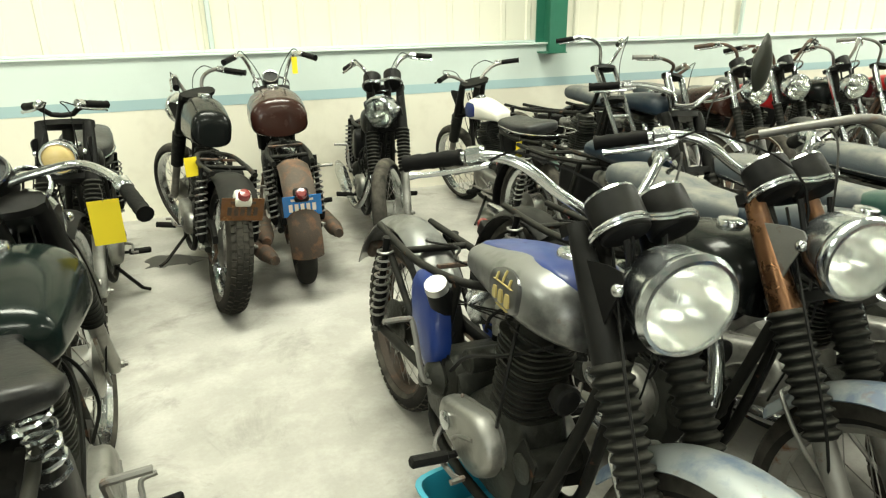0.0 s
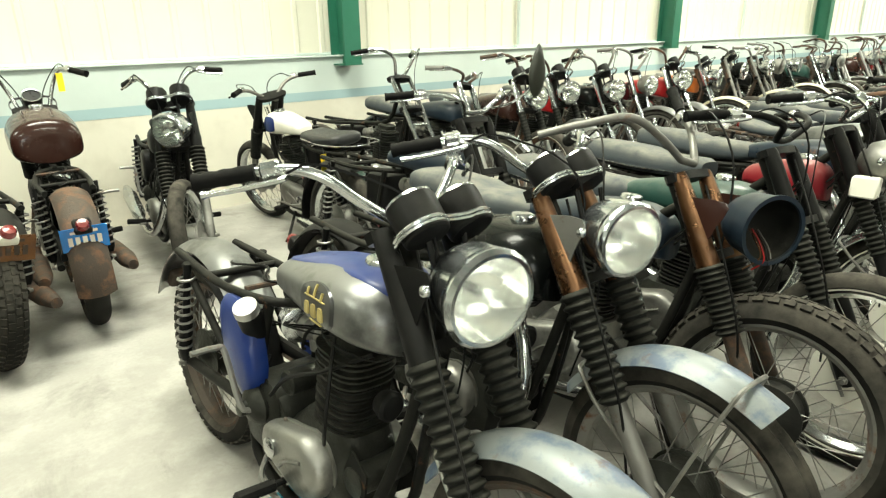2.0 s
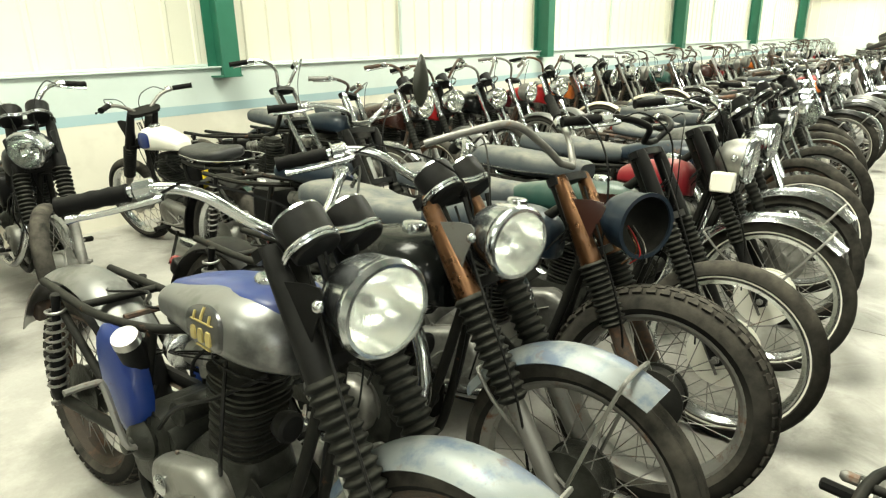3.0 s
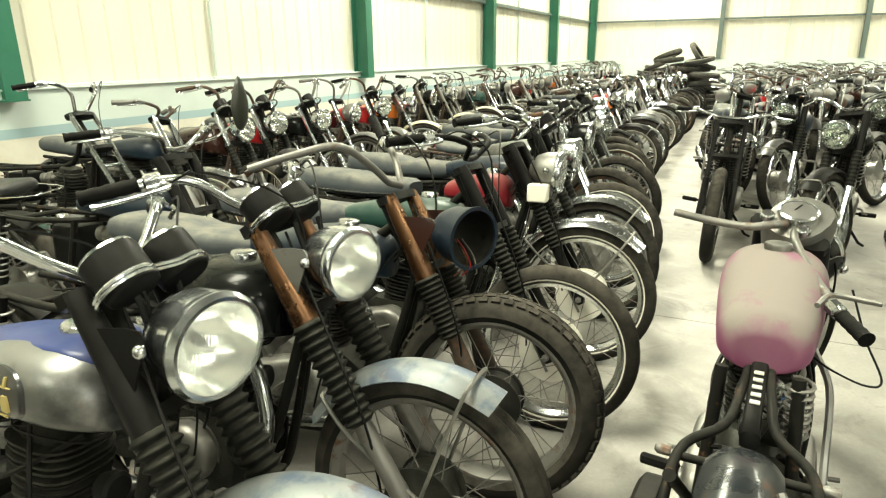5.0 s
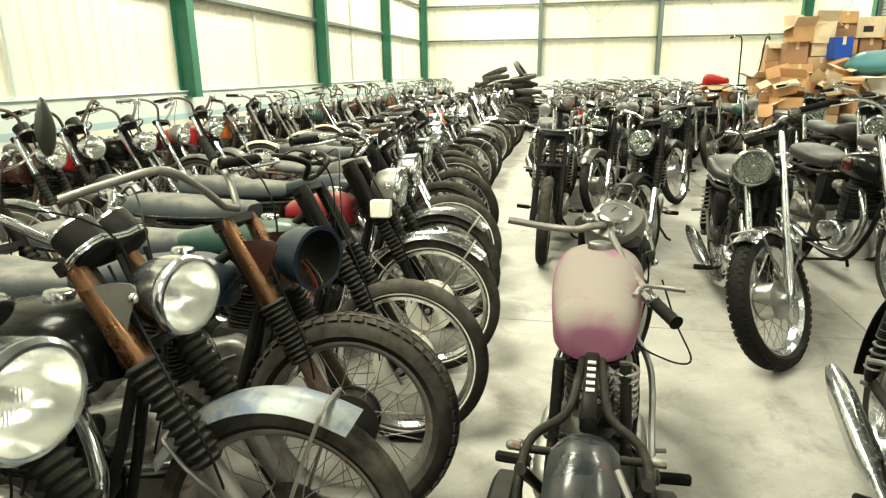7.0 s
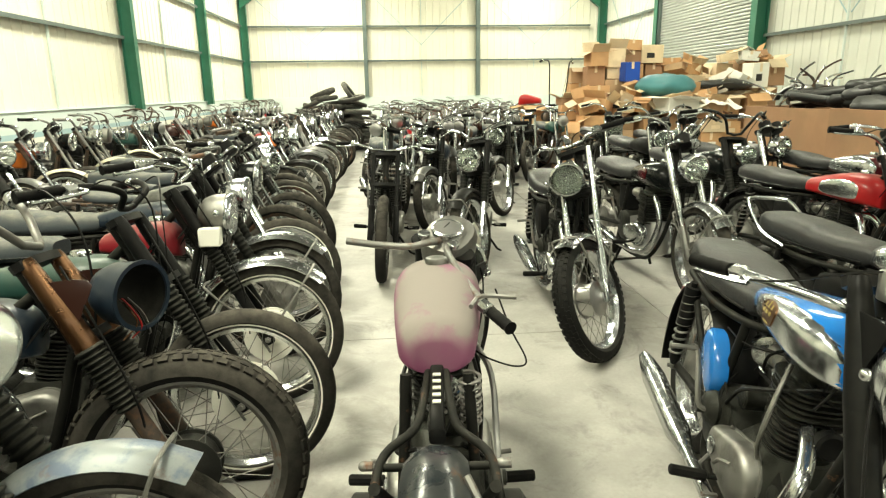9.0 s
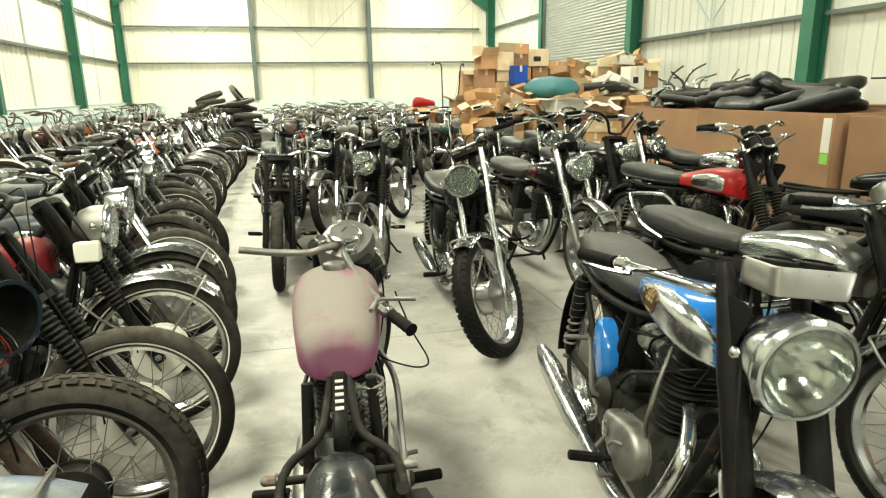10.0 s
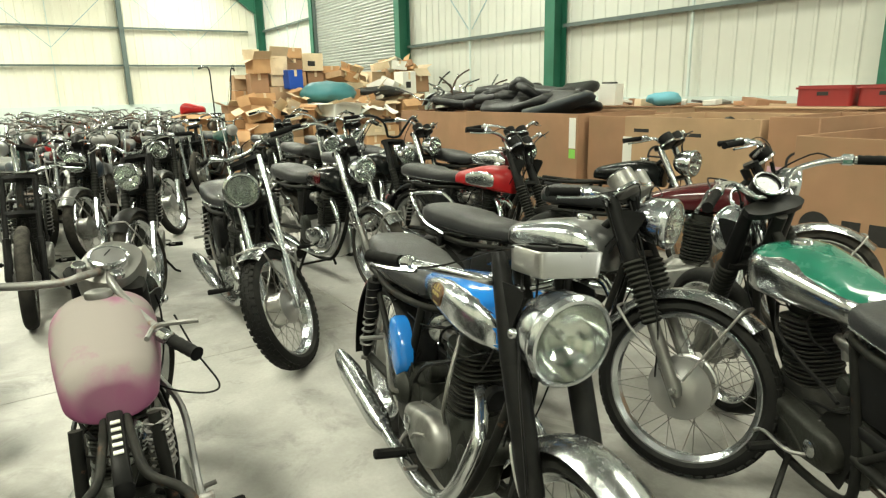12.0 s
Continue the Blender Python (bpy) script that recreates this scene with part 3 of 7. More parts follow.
                glass = part("lens", (lambda: lathe([(lr * 0.93, 0.037), (lr * 0.75, 0.046), (lr * 0.45, 0.052), (0.004, 0.055)], lseg, "x")), AMBER if lamp == "amber" else GLASS_CLEAR if g("reflector") else GLASS, shell, key=(lr, lod))
                glass.visible_shadow = False
            else:
                part("lens", lambda: lathe([(lr * 0.93, 0.037), (lr * 0.75, 0.046), (lr * 0.45, 0.052), (0.004, 0.055)], lseg, "x"), ALLOY_CLEAN, shell, key=(lr, lod))
            if lod == 2:
                for sgn in (1, -1):
                    part("lamp_bolt", lambda: lathe([(0.013, 0.0), (0.014, 0.004), (0.012, 0.010), (0.007, 0.014), (0.002, 0.015)], 12, "y", m=Matrix.Rotation(0 if sgn > 0 else math.pi, 4, "Z")), CHROME, shell, m=Matrix.Translation((-0.012, sgn * (lr + 0.018), 0.012)), key=sgn)
            if g("peak"):
                part("lamp_peak", lambda: guard(lr + 0.008, 0.06, -70, 70, 10, 0.004, 3), CHROME, shell, m=Matrix.Translation((0.05, 0, 0)) @ Matrix.Rotation(math.pi / 2, 4, "Z"))

    # instruments
    clocks = g("clocks", 0) if lod else 0
    for i in range(clocks):
        cy = 0.0 if clocks == 1 else (0.062 if i == 0 else -0.062)
        base = F(top + g("clock_up", 0.035), cy, g("clock_out", 0.05))
        cm = steer @ Matrix.Translation(base) @ Matrix.Rotation(-rake - radians(14), 4, "Y")
        cup = part("instrument", lambda: lathe([(0.01, -0.058), (0.046, -0.056), (0.050, -0.052), (0.0535, 0.018), (0.052, 0.026), (0.046, 0.027), (0.045, 0.018), (0.002, 0.017)], (12, 18, 28)[lod], "z"), g("clock_mat", BLACK), bike, m=cm, key=lod)
        if lod == 2:
            part("dial", lambda: lathe([(0.044, 0.0185), (0.002, 0.019)], 24, "z"), g("dial_mat", DIAL), cup, key=0)
            part("dial_ring", lambda: lathe([(0.046, 0.022), (0.053, 0.024), (0.051, 0.030), (0.045, 0.029)], 28, "z", True), CHROME, cup, key=0)
    if clocks and lod:
        def bracket():
            q, e0, up0 = Shape(), g("clock_out", 0.05), g("clock_up", 0.035)
            line = []
            for cy, a0, a1 in ((0.062, 150, -35), (-0.062, 35, -150)):
                for i in range(9):
                    a = radians(a0 + (a1 - a0) * i / 8)
                    line.append(F(top + up0 - 0.046 + 0.014 * math.cos(a), cy + 0.058 * math.sin(a), e0 + 0.058 * math.cos(a)))
            for dz in (0.0, 0.008):
                q.join(tube(spline([p + ax * dz for p in line], 2), 0.0042, 6))
            return q
        part("instrument_bracket", bracket, CHROME_BRIGHT if lod == 2 else CHROME, bike, m=steer)
        for cy in (0.05, -0.05):
            part("instrument_stem", lambda: tube([F(top - 0.04, cy, 0.08), F(top - 0.13, cy * 0.9, 0.06)], 0.007, 6), g("yoke", BLACK), bike, m=steer)
    if g("console"):
        cs = part("instrument_console", lambda: loft([[(x, y, z) for x, y in squircle(-0.02, 0, hx, hy, 48, 11)] for z, hx, hy in ((-0.028, 0.068, 0.086), (-0.026, 0.070, 0.088), (0.031, 0.069, 0.094), (0.034, 0.067, 0.092), (0.034, 0.062, 0.087), (0.026, 0.061, 0.086))]), ALLOY_CLEAN, bike, "brushed alloy instrument tray", m=steer @ Matrix.Translation(F(top - 0.055, 0, 0.125)) @ Matrix.Rotation(-radians(4), 4, "Y"))
        for cy in (0.043, -0.043):
            part("dial", lambda: lathe([(0.039, 0.0), (0.039, 0.014), (0.034, 0.016), (0.034, 0.011), (0.002, 0.011)], 24, "z"), BLACK, cs, m=Matrix.Translation((-0.02, cy, 0.026)), key="tray")
    if g("nacelle"):
        part("nacelle", lambda: loft([[F(top + dz, y0, e) for y0, e in squircle(0, 0.03, a, b, 18, 2.4)] for dz, a, b in ((-0.06, 0.085, 0.1), (0.0, 0.09, 0.105), (0.03, 0.08, 0.095), (0.042, 0.05, 0.06))]), g("nacelle_mat", ALLOY), bike, m=steer)
        gm = steer @ Matrix.Translation(F(top + 0.05, 0, 0.02)) @ Matrix.Rotation(-radians(20), 4, "Y")
        cup = part("instrument", lambda: lathe([(0.05, -0.01), (0.055, 0.0), (0.055, 0.012), (0.048, 0.016), (0.048, 0.01), (0.002, 0.01)], 28, "z"), CHROME, bike, m=gm)
        part("dial", lambda: lathe([(0.047, 0.0115), (0.002, 0.012)], 24, "z"), g("face_mat", DIAL), cup)
        part("needle", lambda: block((0.012, 0.008, 0.0135), (0.035, 0.003, 0.002)), BLACK, cup)
        for cy in (0.055, -0.055):
            part("switch", lambda: lathe([(0.02, 0.0), (0.02, 0.012), (0.016, 0.016), (0.002, 0.016)], 14, "z"), CHROME, bike, m=gm @ Matrix.Translation((-0.06, cy, -0.008)))

    # handlebar
    if g("bars", "low"):
        half = g("bars", "low")
        half = BARS[half] if isinstance(half, str) else half
        k = g("bar_scale", 1.0)
        lift = g("bar_lift", 0.0)
        P = lambda q, s=1: F(top, 0, 0) + Vector((q[0], q[1] * s * k, q[2] + lift))
        left = spline([P(q) for q in half[1:]], (3, 4, 6)[lod])
        right = spline([P(q, -1) for q in g("bars_right", half)[1:]], (3, 4, 6)[lod])
        bar = part("handlebar", lambda: tube(right[::-1] + [P(half[0])] + left, 0.0115, seg), g("bar_mat", CHROME), bike, m=steer)
        for sgn, line in ((1, left), (-1, right)):
            if not lod and sgn == 1:
                part("control_cable", lambda: tube([right[-1], right[-1] + Vector((0.06, 0.02, -0.01)), right[-2] + Vector((0.05, 0, 0))], 0.005, 3).join(tube([left[-1], left[-1] + Vector((0.06, -0.02, -0.01)), left[-2] + Vector((0.05, 0, 0))], 0.005, 3))
                     .join(tube(spline([left[-2] + Vector((0.04, 0, 0.02)), F(top - 0.02, 0.08, 0.14), F(top - 0.35, 0.05, -0.02)], 3), 0.004, 3)).join(tube(spline([right[-2] + Vector((0.04, 0, 0.02)), F(top + 0.03, -0.08, 0.12), F(top - 0.3, -0.05, 0.0)], 3), 0.004, 3)), g("cable_mat", BLACK), bar, kind="stuff")
            if sgn in g("no_grip", ()) or not lod:
                continue
            e, d = line[-1], (line[-1] - line[-2]).normalized()
            gl = g("grip_len", 0.115)
            pts = [e - d * gl + d * (gl + 0.01) * i / 8 for i in range(9)]
            part("grip", lambda: tube(pts, [0.0155 if i % 2 else 0.0175 for i in range(8)] + [0.019], (6, 10, 14)[lod]), g("grip_mat", GRIP), bar, sharp=70)
            if lod:
                pod = e - d * (gl + 0.03)
                part("lever_clamp", lambda: tube([pod - d * 0.02, pod - d * 0.015, pod + d * 0.015, pod + d * 0.02], [0.014, 0.02, 0.02, 0.014], 8), CHROME, bar)
                if g("levers", True):
                    out = Vector((0.05, 0, -0.01))
                    part("lever", lambda: tube(spline([pod + Vector((0.012, 0, 0)), pod + out, pod + out + d * 0.09 + Vector((0.0, 0, -0.006)), pod + out * 1.1 + d * 0.165 + Vector((-0.004, 0, -0.004))], 4), [0.006] * 8 + [0.0055] * 4 + [0.008], 6), CHROME, bar)
                    if lod == 2 or sgn == 1:
                        part("cable", lambda: tube(spline([pod + out * 0.7, pod + Vector((0.11, -sgn * 0.05, 0.02)), F(top - 0.02, 0.05 * sgn, 0.10), F(top - 0.3, 0.05 * sgn, -0.05), F(top - 0.48, 0.03 * sgn, -0.22)], 5), 0.0032, 4), BLACK, bar)

    # front mudguard
    fg = g("front_guard")
    if fg:
        a0, a1 = g("front_guard_arc", (-62, 46))
        gd = part("front_mudguard", lambda: guard(rf + 0.03, tf + 0.045, a0, a1, (8, 14, 26)[lod], 0.032, (5, 7, 11)[lod], 0.006), fg, bike, m=steer @ Matrix.Translation(fa), key=(rf, tf, a0, a1, lod))
        if lod:
            for a in g("guard_stays", (a0 + 14, a1 - 12)):
                p = Vector(((rf + 0.036) * math.sin(radians(a)), 0, (rf + 0.036) * math.cos(radians(a))))
                hw = tf / 2 + 0.028
                part("mudguard_stay", lambda: tube(spline([(0.02, lw, 0.04), (p.x * 0.62, lw - 0.01, p.z * 0.62), (p.x * 0.93, hw, p.z * 0.93), (p.x, hw * 0.7, p.z), (p.x, -hw * 0.7, p.z), (p.x * 0.93, -hw, p.z * 0.93), (p.x * 0.62, -lw + 0.01, p.z * 0.62), (0.02, -lw, 0.04)], 3), 0.0055, 6), g("stay_mat", ALLOY), gd)

    # frame
    hb = F(top - 0.26, 0, -0.055)
    def frame_shape():
        s = Shape()
        rt = 0.015
        seat_z = g("rail_z", 0.70)
        s.join(tube([hb - ax * 0.01, head + ax * 0.09], 0.024, seg))
        s.join(tube(spline([head + Vector((-0.01, 0, 0.02)), (0.12, 0, seat_z + 0.04), (-0.15, 0, seat_z)], 3), 0.017, seg))
        for sgn in (1, -1):
            s.join(tube(spline([hb + Vector((0, 0.015 * sgn, 0.02)), (hb.x - 0.09, 0.05 * sgn, 0.42), (0.20, 0.09 * sgn, 0.21), (0.02, 0.10 * sgn, 0.17), (-0.22, 0.10 * sgn, 0.19), (-0.27, 0.10 * sgn, 0.30), (-0.24, 0.09 * sgn, 0.5), (-0.20, 0.08 * sgn, seat_z)], 4), rt, seg))
            s.join(tube(spline([(-0.13, 0.02 * sgn, seat_z), (-0.30, 0.032 * sgn, seat_z - 0.02), (-0.40, 0.05 * sgn, seat_z - 0.04), (-0.49, 0.112 * sgn, seat_z - 0.05), (-0.60, 0.125 * sgn, seat_z - 0.08), (wb / -2 - 0.02, 0.125 * sgn, seat_z - 0.20)] if g("rails") else [(-0.13, 0.02 * sgn, seat_z), (-0.22, 0.09 * sgn, seat_z), (-0.45, g("rail_w", 0.115) * sgn, seat_z - 0.01), (wb / -2 - g("tail_len", 0.06), (g("rail_w", 0.115) - 0.015) * sgn, seat_z - 0.0)], 4), rt * (0.68 if g("rails") else 0.85), seg))
            s.join(tube([(-0.26, 0.10 * sgn, 0.34), (wb / -2 + 0.04, 0.115 * sgn, seat_z - 0.02)], rt * 0.8, seg))
        s.join(tube([(-0.52, 0.115, seat_z - (0.06 if g("rails") else 0.01)), (-0.52, -0.115, seat_z - (0.06 if g("rails") else 0.01))], rt * (0.6 if g("rails") else 0.8), seg))
        if not lod:
            for sgn in (1, -1):
                s.join(tube([(wb / -2 + 0.02, 0.128 * sgn, rr + 0.02), (wb / -2 + 0.09, 0.128 * sgn, seat_z)], 0.024, 6))
                s.join(tube([(-0.26, 0.10 * sgn, 0.36), (wb / -2 - 0.03, 0.105 * sgn, rr)], 0.017, 6))
        return s
    part("frame", frame_shape, frame_mat, bike)
    if lod:
      part("swingarm", lambda: tube([(-0.26, 0.10, 0.36), (wb / -2 - 0.03, 0.105, rr)], 0.017, seg).join(tube([(-0.26, -0.10, 0.36), (wb / -2 - 0.03, -0.105, rr)], 0.017, seg)).join(tube([(-0.26, 0.1, 0.36), (-0.26, -0.1, 0.36)], 0.02, seg)), frame_mat, bike, key=(wb, rr, lod))
    if lod and g("shocks", True):
        for sgn in (1, -1):
            a, b = Vector((wb / -2 + 0.02, 0.128 * sgn, rr + 0.02)), Vector((wb / -2 + 0.09, 0.128 * sgn, g("rail_z", 0.70)))
            sh = part("shock_absorber", lambda: tube([a, a.lerp(b, 0.06), a.lerp(b, 0.1), a.lerp(b, 0.45), a.lerp(b, 0.46), a.lerp(b, 0.9), b], [0.012, 0.02, 0.022, 0.022, 0.012, 0.012, 0.014], seg), g("shock_mat", BLACK), bike, key=(wb, rr, lod, sgn, g("rail_z", 0.7)))
            if lod:
                part("shock_spring", lambda: helix(a.lerp(b, 0.1), a.lerp(b, 0.88), 0.027, 9, 0.0048, (8, 8, 12)[lod]), g("spring_mat", STEEL), sh, key=(wb, rr, lod, sgn, g("rail_z", 0.7)))
            if g("shock_cover"):
                part("shock_cover", lambda: tube([a.lerp(b, 0.5), a.lerp(b, 0.52), a.lerp(b, 0.95)], [0.03, 0.031, 0.031], seg), BLACK if not g("shock_cover") else g("shock_cover"), sh, key=(wb, rr, lod, sgn))

    # engine
    eng = g("engine", "single")
    emat, bmat = g("engine_mat", ENGINE), g("barrel_mat", ENGINE)
    if eng:
        case = part("crankcase", lambda: loft([[(x, y, z) for x, y in squircle(cx, 0, hx, hy, 20, 3.2)] for z, cx, hx, hy in ((0.19, 0.04, 0.12, 0.07), (0.21, 0.04, 0.15, 0.095), (0.30, 0.03, 0.18, 0.105), (0.38, 0.03, 0.16, 0.10), (0.45, 0.06, 0.11, 0.085))])
                    .join(lathe([(0.04, -0.1), (0.1, -0.095), (0.105, 0.0), (0.1, 0.095), (0.04, 0.1)], 18, "y", m=Matrix.Translation((-0.19, 0, 0.36)))), emat, bike, key=(lod, "case"))
        part("primary_cover", lambda: cover(stadium(-0.17, 0.07, 0.07, 0.092, (8, 10, 14)[lod]), 0.085, 0.15, 0.325), g("cover_mat", ALLOY), case, key=(lod, "p"))
        if lod:
          part("timing_cover", lambda: cover(stadium(-0.11, 0.05, 0.055, 0.095, (8, 10, 14)[lod]), -0.085, -0.15, 0.34), g("cover_mat", ALLOY), case, key=(lod, "t"))
        tilt = Matrix.Translation((0.07, 0, 0.44)) @ Matrix.Rotation(radians(g("cyl_tilt", 6)), 4, "Y")
        hy = 0.125 if eng == "twin" else 0.085
        nf = (6, 8, 10)[lod]
        part("cylinder", lambda: finned(nf, 0.145 / nf, 0.085, hy, 0.145 / nf * 0.42, 0.72), bmat, case, m=tilt, key=(lod, eng))
        cyl_head = part("cylinder_head", lambda: finned(nf // 2, 0.085 / (nf // 2), 0.092, hy * 1.06, 0.085 / (nf // 2) * 0.42, 0.75, cap=((0.09, 0.06, hy * 0.72), (0.118, 0.06, hy * 0.72), (0.126, 0.05, hy * 0.62))), g("head_mat", ENGINE), case, m=tilt @ Matrix.Translation((0, 0, 0.147)), key=(lod, eng))
        if lod:
            for py in ((0.05, -0.05) if eng == "twin" else (0.0,)):
                part("carburettor", lambda: lathe([(0.018, 0), (0.02, -0.03), (0.028, -0.035), (0.028, -0.075), (0.034, -0.08), (0.036, -0.11), (0.03, -0.112)], 14, "x").join(lathe([(0.022, -0.05), (0.024, -0.02), (0.02, 0.03), (0.016, 0.04)], 12, "z", m=Matrix.Translation((-0.055, 0, 0))), ), ALLOY, case, m=Matrix.Translation((-0.03, py, 0.63)), key=lod)
            part("spark_plug_lead", lambda: tube(spline([(0.09, 0.05, 0.66), (0.13, 0.07, 0.70), (0.1, 0.05, 0.76), (0.02, 0.02, 0.74)], 4), 0.004, 5), BLACK, case, key=0)
            part("oil_pipe", lambda: tube(spline([(0.10, -0.10, 0.42), (0.15, -0.13, 0.5), (0.14, -0.11, 0.62), (0.1, -0.07, 0.70)], 4), g("pipe_r", 0.005), 7), g("pipe_mat", BLACK), case, key=g("pipe_r", 0.005))
    # exhaust
    ex = g("exhaust", (-1,))
    for sgn in ex or ():
        em = g("exhaust_mat", CHROME)
        y0 = 0.05 * sgn if eng == "twin" else 0.02 * sgn
        pipe = part("exhaust_pipe", lambda: tube(spline([(0.15, y0, 0.64 + g("port", 0.0)), (0.24, y0 * 1.2 + 0.03 * sgn, 0.62 + g("port", 0.0)), (0.315, 0.10 * sgn, 0.47), (0.27, 0.15 * sgn, 0.29), (0.12, 0.17 * sgn, 0.235), (-0.10, 0.175 * sgn, 0.235), (-0.24, 0.18 * sgn, 0.245)], (3, 5, 6)[lod]), 0.021, seg + 2), em, bike, key=(lod, eng, sgn, g("port", 0.0)))
        up = g("silencer_up", 0.07)
        if g("silencer", True):
            def sil():
                p, q = Vector((-0.2, 0.18 * sgn, 0.243)), Vector((-0.86, 0.19 * sgn, 0.243 + up))
                pr = ((0, 0.022), (0.06, 0.03), (0.16, 0.043), (0.72, 0.045), (0.9, 0.034), (0.99, 0.024), (1.0, 0.024), (1.0, 0.017), (0.93, 0.016))
                return tube([p.lerp(q, u) for u, r in pr], [r for u, r in pr], seg + 6)
            part("silencer", sil, em, pipe, key=(lod, sgn, up))

    # tank
    T = dict(length=0.52, width=0.27, top=0.87, bottom=0.68, front=0.33)
    T.update(g("tank_shape", {}))
    if g("tank"):
        tk = part("fuel_tank", lambda: tank_shape(T, lod), g("tank"), bike, key=(tuple(sorted(T.items())), lod), sharp=50)
        if lod:
            cap = tank_point(g("cap_u", 0.30), 0, T)
            part("filler_cap", lambda: lathe([(0.034, -0.01), (0.036, 0.008), (0.033, 0.015), (0.026, 0.018), (0.002, 0.02)], 20, "z"), g("cap_mat", CHROME), tk, m=Matrix.Translation(cap) @ Matrix.Rotation(radians(4), 4, "Y"), key=lod)
            if g("top_strip"):
                part("tank_top", lambda: tank_patch(T, 0.03, 0.97, -g("strip", 0.62), g("strip", 0.62), 1, 18, 0.004, 7.0), g("top_strip"), tk)
            for sgn in (1, -1):
                if g("panel"):
                    part("tank_panel", lambda: tank_patch(T, *g("panel_box", (0.03, 0.93, 0.62, 2.35)), sgn), g("panel"), tk, g("panel_label", ""))
                if g("badge"):
                    u0, u1, v0, v1 = g("badge_box", (0.32, 0.58, 1.05, 1.75))
                    disc = part("tank_badge", lambda: tank_patch(T, u0, u1, v0, v1, sgn, 14, 0.007 if g("panel") else 0.005, 2.0), g("badge"), tk)
                    if lod == 2:
                        du, dv, uc, vc = u1 - u0, v1 - v0, (u0 + u1) / 2, (v0 + v1) / 2
                        for ku, kv, wu, wv in ((-0.2, 0.14, 0.13, 0.15), (0.0, 0.14, 0.13, 0.15), (0.2, 0.14, 0.13, 0.15), (-0.02, -0.24, 0.035, 0.34), (-0.22, -0.16, 0.035, 0.22), (0.18, -0.16, 0.035, 0.22), (-0.02, -0.06, 0.62, 0.025), (-0.02, 0.33, 0.4, 0.025)):
                            part("badge_mark", lambda: tank_patch(T, uc + du * (ku - wu / 2), uc + du * (ku + wu / 2), vc + dv * (kv - wv / 2), vc + dv * (kv + wv / 2), sgn, 8, 0.009, 5.0), GOLD, disc)
                if g("knee"):
                    part("knee_pad", lambda: tank_patch(T, 0.52, 0.88, 1.1, 2.0, sgn, 10, 0.009), LEATHER, tk)
    # seat
    st = g("seat")
    if st:
        sm = g("seat_mat", LEATHER)
        if st == "dual":
            rows = [(-0.17, 0.085, 0.735, 0.80), (-0.20, 0.10, 0.72, 0.815), (-0.32, 0.125, 0.715, 0.815), (-0.44, 0.135, 0.715, 0.822), (-0.48, 0.135, 0.715, 0.836), (-0.62, 0.13, 0.72, 0.845), (-0.76, 0.115, 0.73, 0.845), (-0.81, 0.09, 0.74, 0.83), (-0.825, 0.06, 0.75, 0.81)]
        elif st == "single":
            rows = [(-0.14, 0.06, 0.77, 0.80), (-0.18, 0.06, 0.765, 0.81), (-0.30, 0.11, 0.76, 0.815), (-0.40, 0.145, 0.765, 0.825), (-0.46, 0.14, 0.775, 0.845), (-0.49, 0.10, 0.785, 0.85), (-0.50, 0.05, 0.80, 0.845)]
        else:
            rows = [(-0.17, 0.08, 0.72, 0.77), (-0.20, 0.10, 0.71, 0.785), (-0.4, 0.12, 0.71, 0.785), (-0.56, 0.12, 0.715, 0.80), (-0.60, 0.10, 0.73, 0.80), (-0.615, 0.07, 0.74, 0.79)]
        dz, dx, sw = g("seat_z", 0.0), g("seat_x", 0.0), g("seat_w", 1.0)
        cushion = part("seat", lambda: loft([[(x + dx, y, z + dz) for y, z in squircle(0, (a + b) / 2, w * sw, (b - a) / 2, (12, 18, 24)[lod], 3.4)] for x, w, a, b in rows]), sm, bike, key=(st, lod, dz, dx, sw), sharp=60)
        if st == "single":
            for sgn in (1, -1):
                part("saddle_spring", lambda: helix((-0.43 + dx, 0.1 * sw * sgn, 0.64), (-0.43 + dx, 0.1 * sw * sgn, 0.775 + dz), 0.027, 5, 0.005, 10), g("spring_mat", STEEL), cushion)
        elif lod == 2:
            part("seat_piping", lambda: tube(spline([(-0.2, 0.1, 0.742 + dz), (-0.44, 0.136, 0.742 + dz), (-0.62, 0.131, 0.748 + dz), (-0.8, 0.09, 0.76 + dz), (-0.826, 0.0, 0.765 + dz), (-0.8, -0.09, 0.76 + dz), (-0.62, -0.131, 0.748 + dz), (-0.44, -0.136, 0.742 + dz), (-0.2, -0.1, 0.742 + dz)], 4), 0.004, 5), g("piping", CHROME), cushion)
        if g("grab"):
            part("grab_rail", lambda: tube(spline([(-0.55, 0.15, 0.72), (-0.72, 0.145, 0.76), (-0.86, 0.12, 0.86), (-0.90, 0.08, 0.88), (-0.90, -0.08, 0.88), (-0.86, -0.12, 0.86), (-0.72, -0.145, 0.76), (-0.55, -0.15, 0.72)], 4), 0.009, 8), CHROME_BRIGHT, bike)

    # rear mudguard, lamp and plate
    rg = g("rear_guard", BLACK)
    if rg:
        b0, b1 = g("rear_guard_arc", (-108, 30))
        rgd = part("rear_mudguard", lambda: guard(rr + g("guard_gap", 0.045), tr + 0.055, b0, b1, (8, 14, 24)[lod], 0.034, (5, 7, 11)[lod], 0.004), rg, bike, m=Matrix.Translation(ra), key=(rr, tr, b0, b1, lod, g("guard_gap", 0.045)))
        a = radians(g("tail_angle", -62))
        if lod and g("tail_lamp", True):
            tm = Matrix.Rotation(a, 4, "Y") @ Matrix.Translation((0, 0, rr + 0.055))
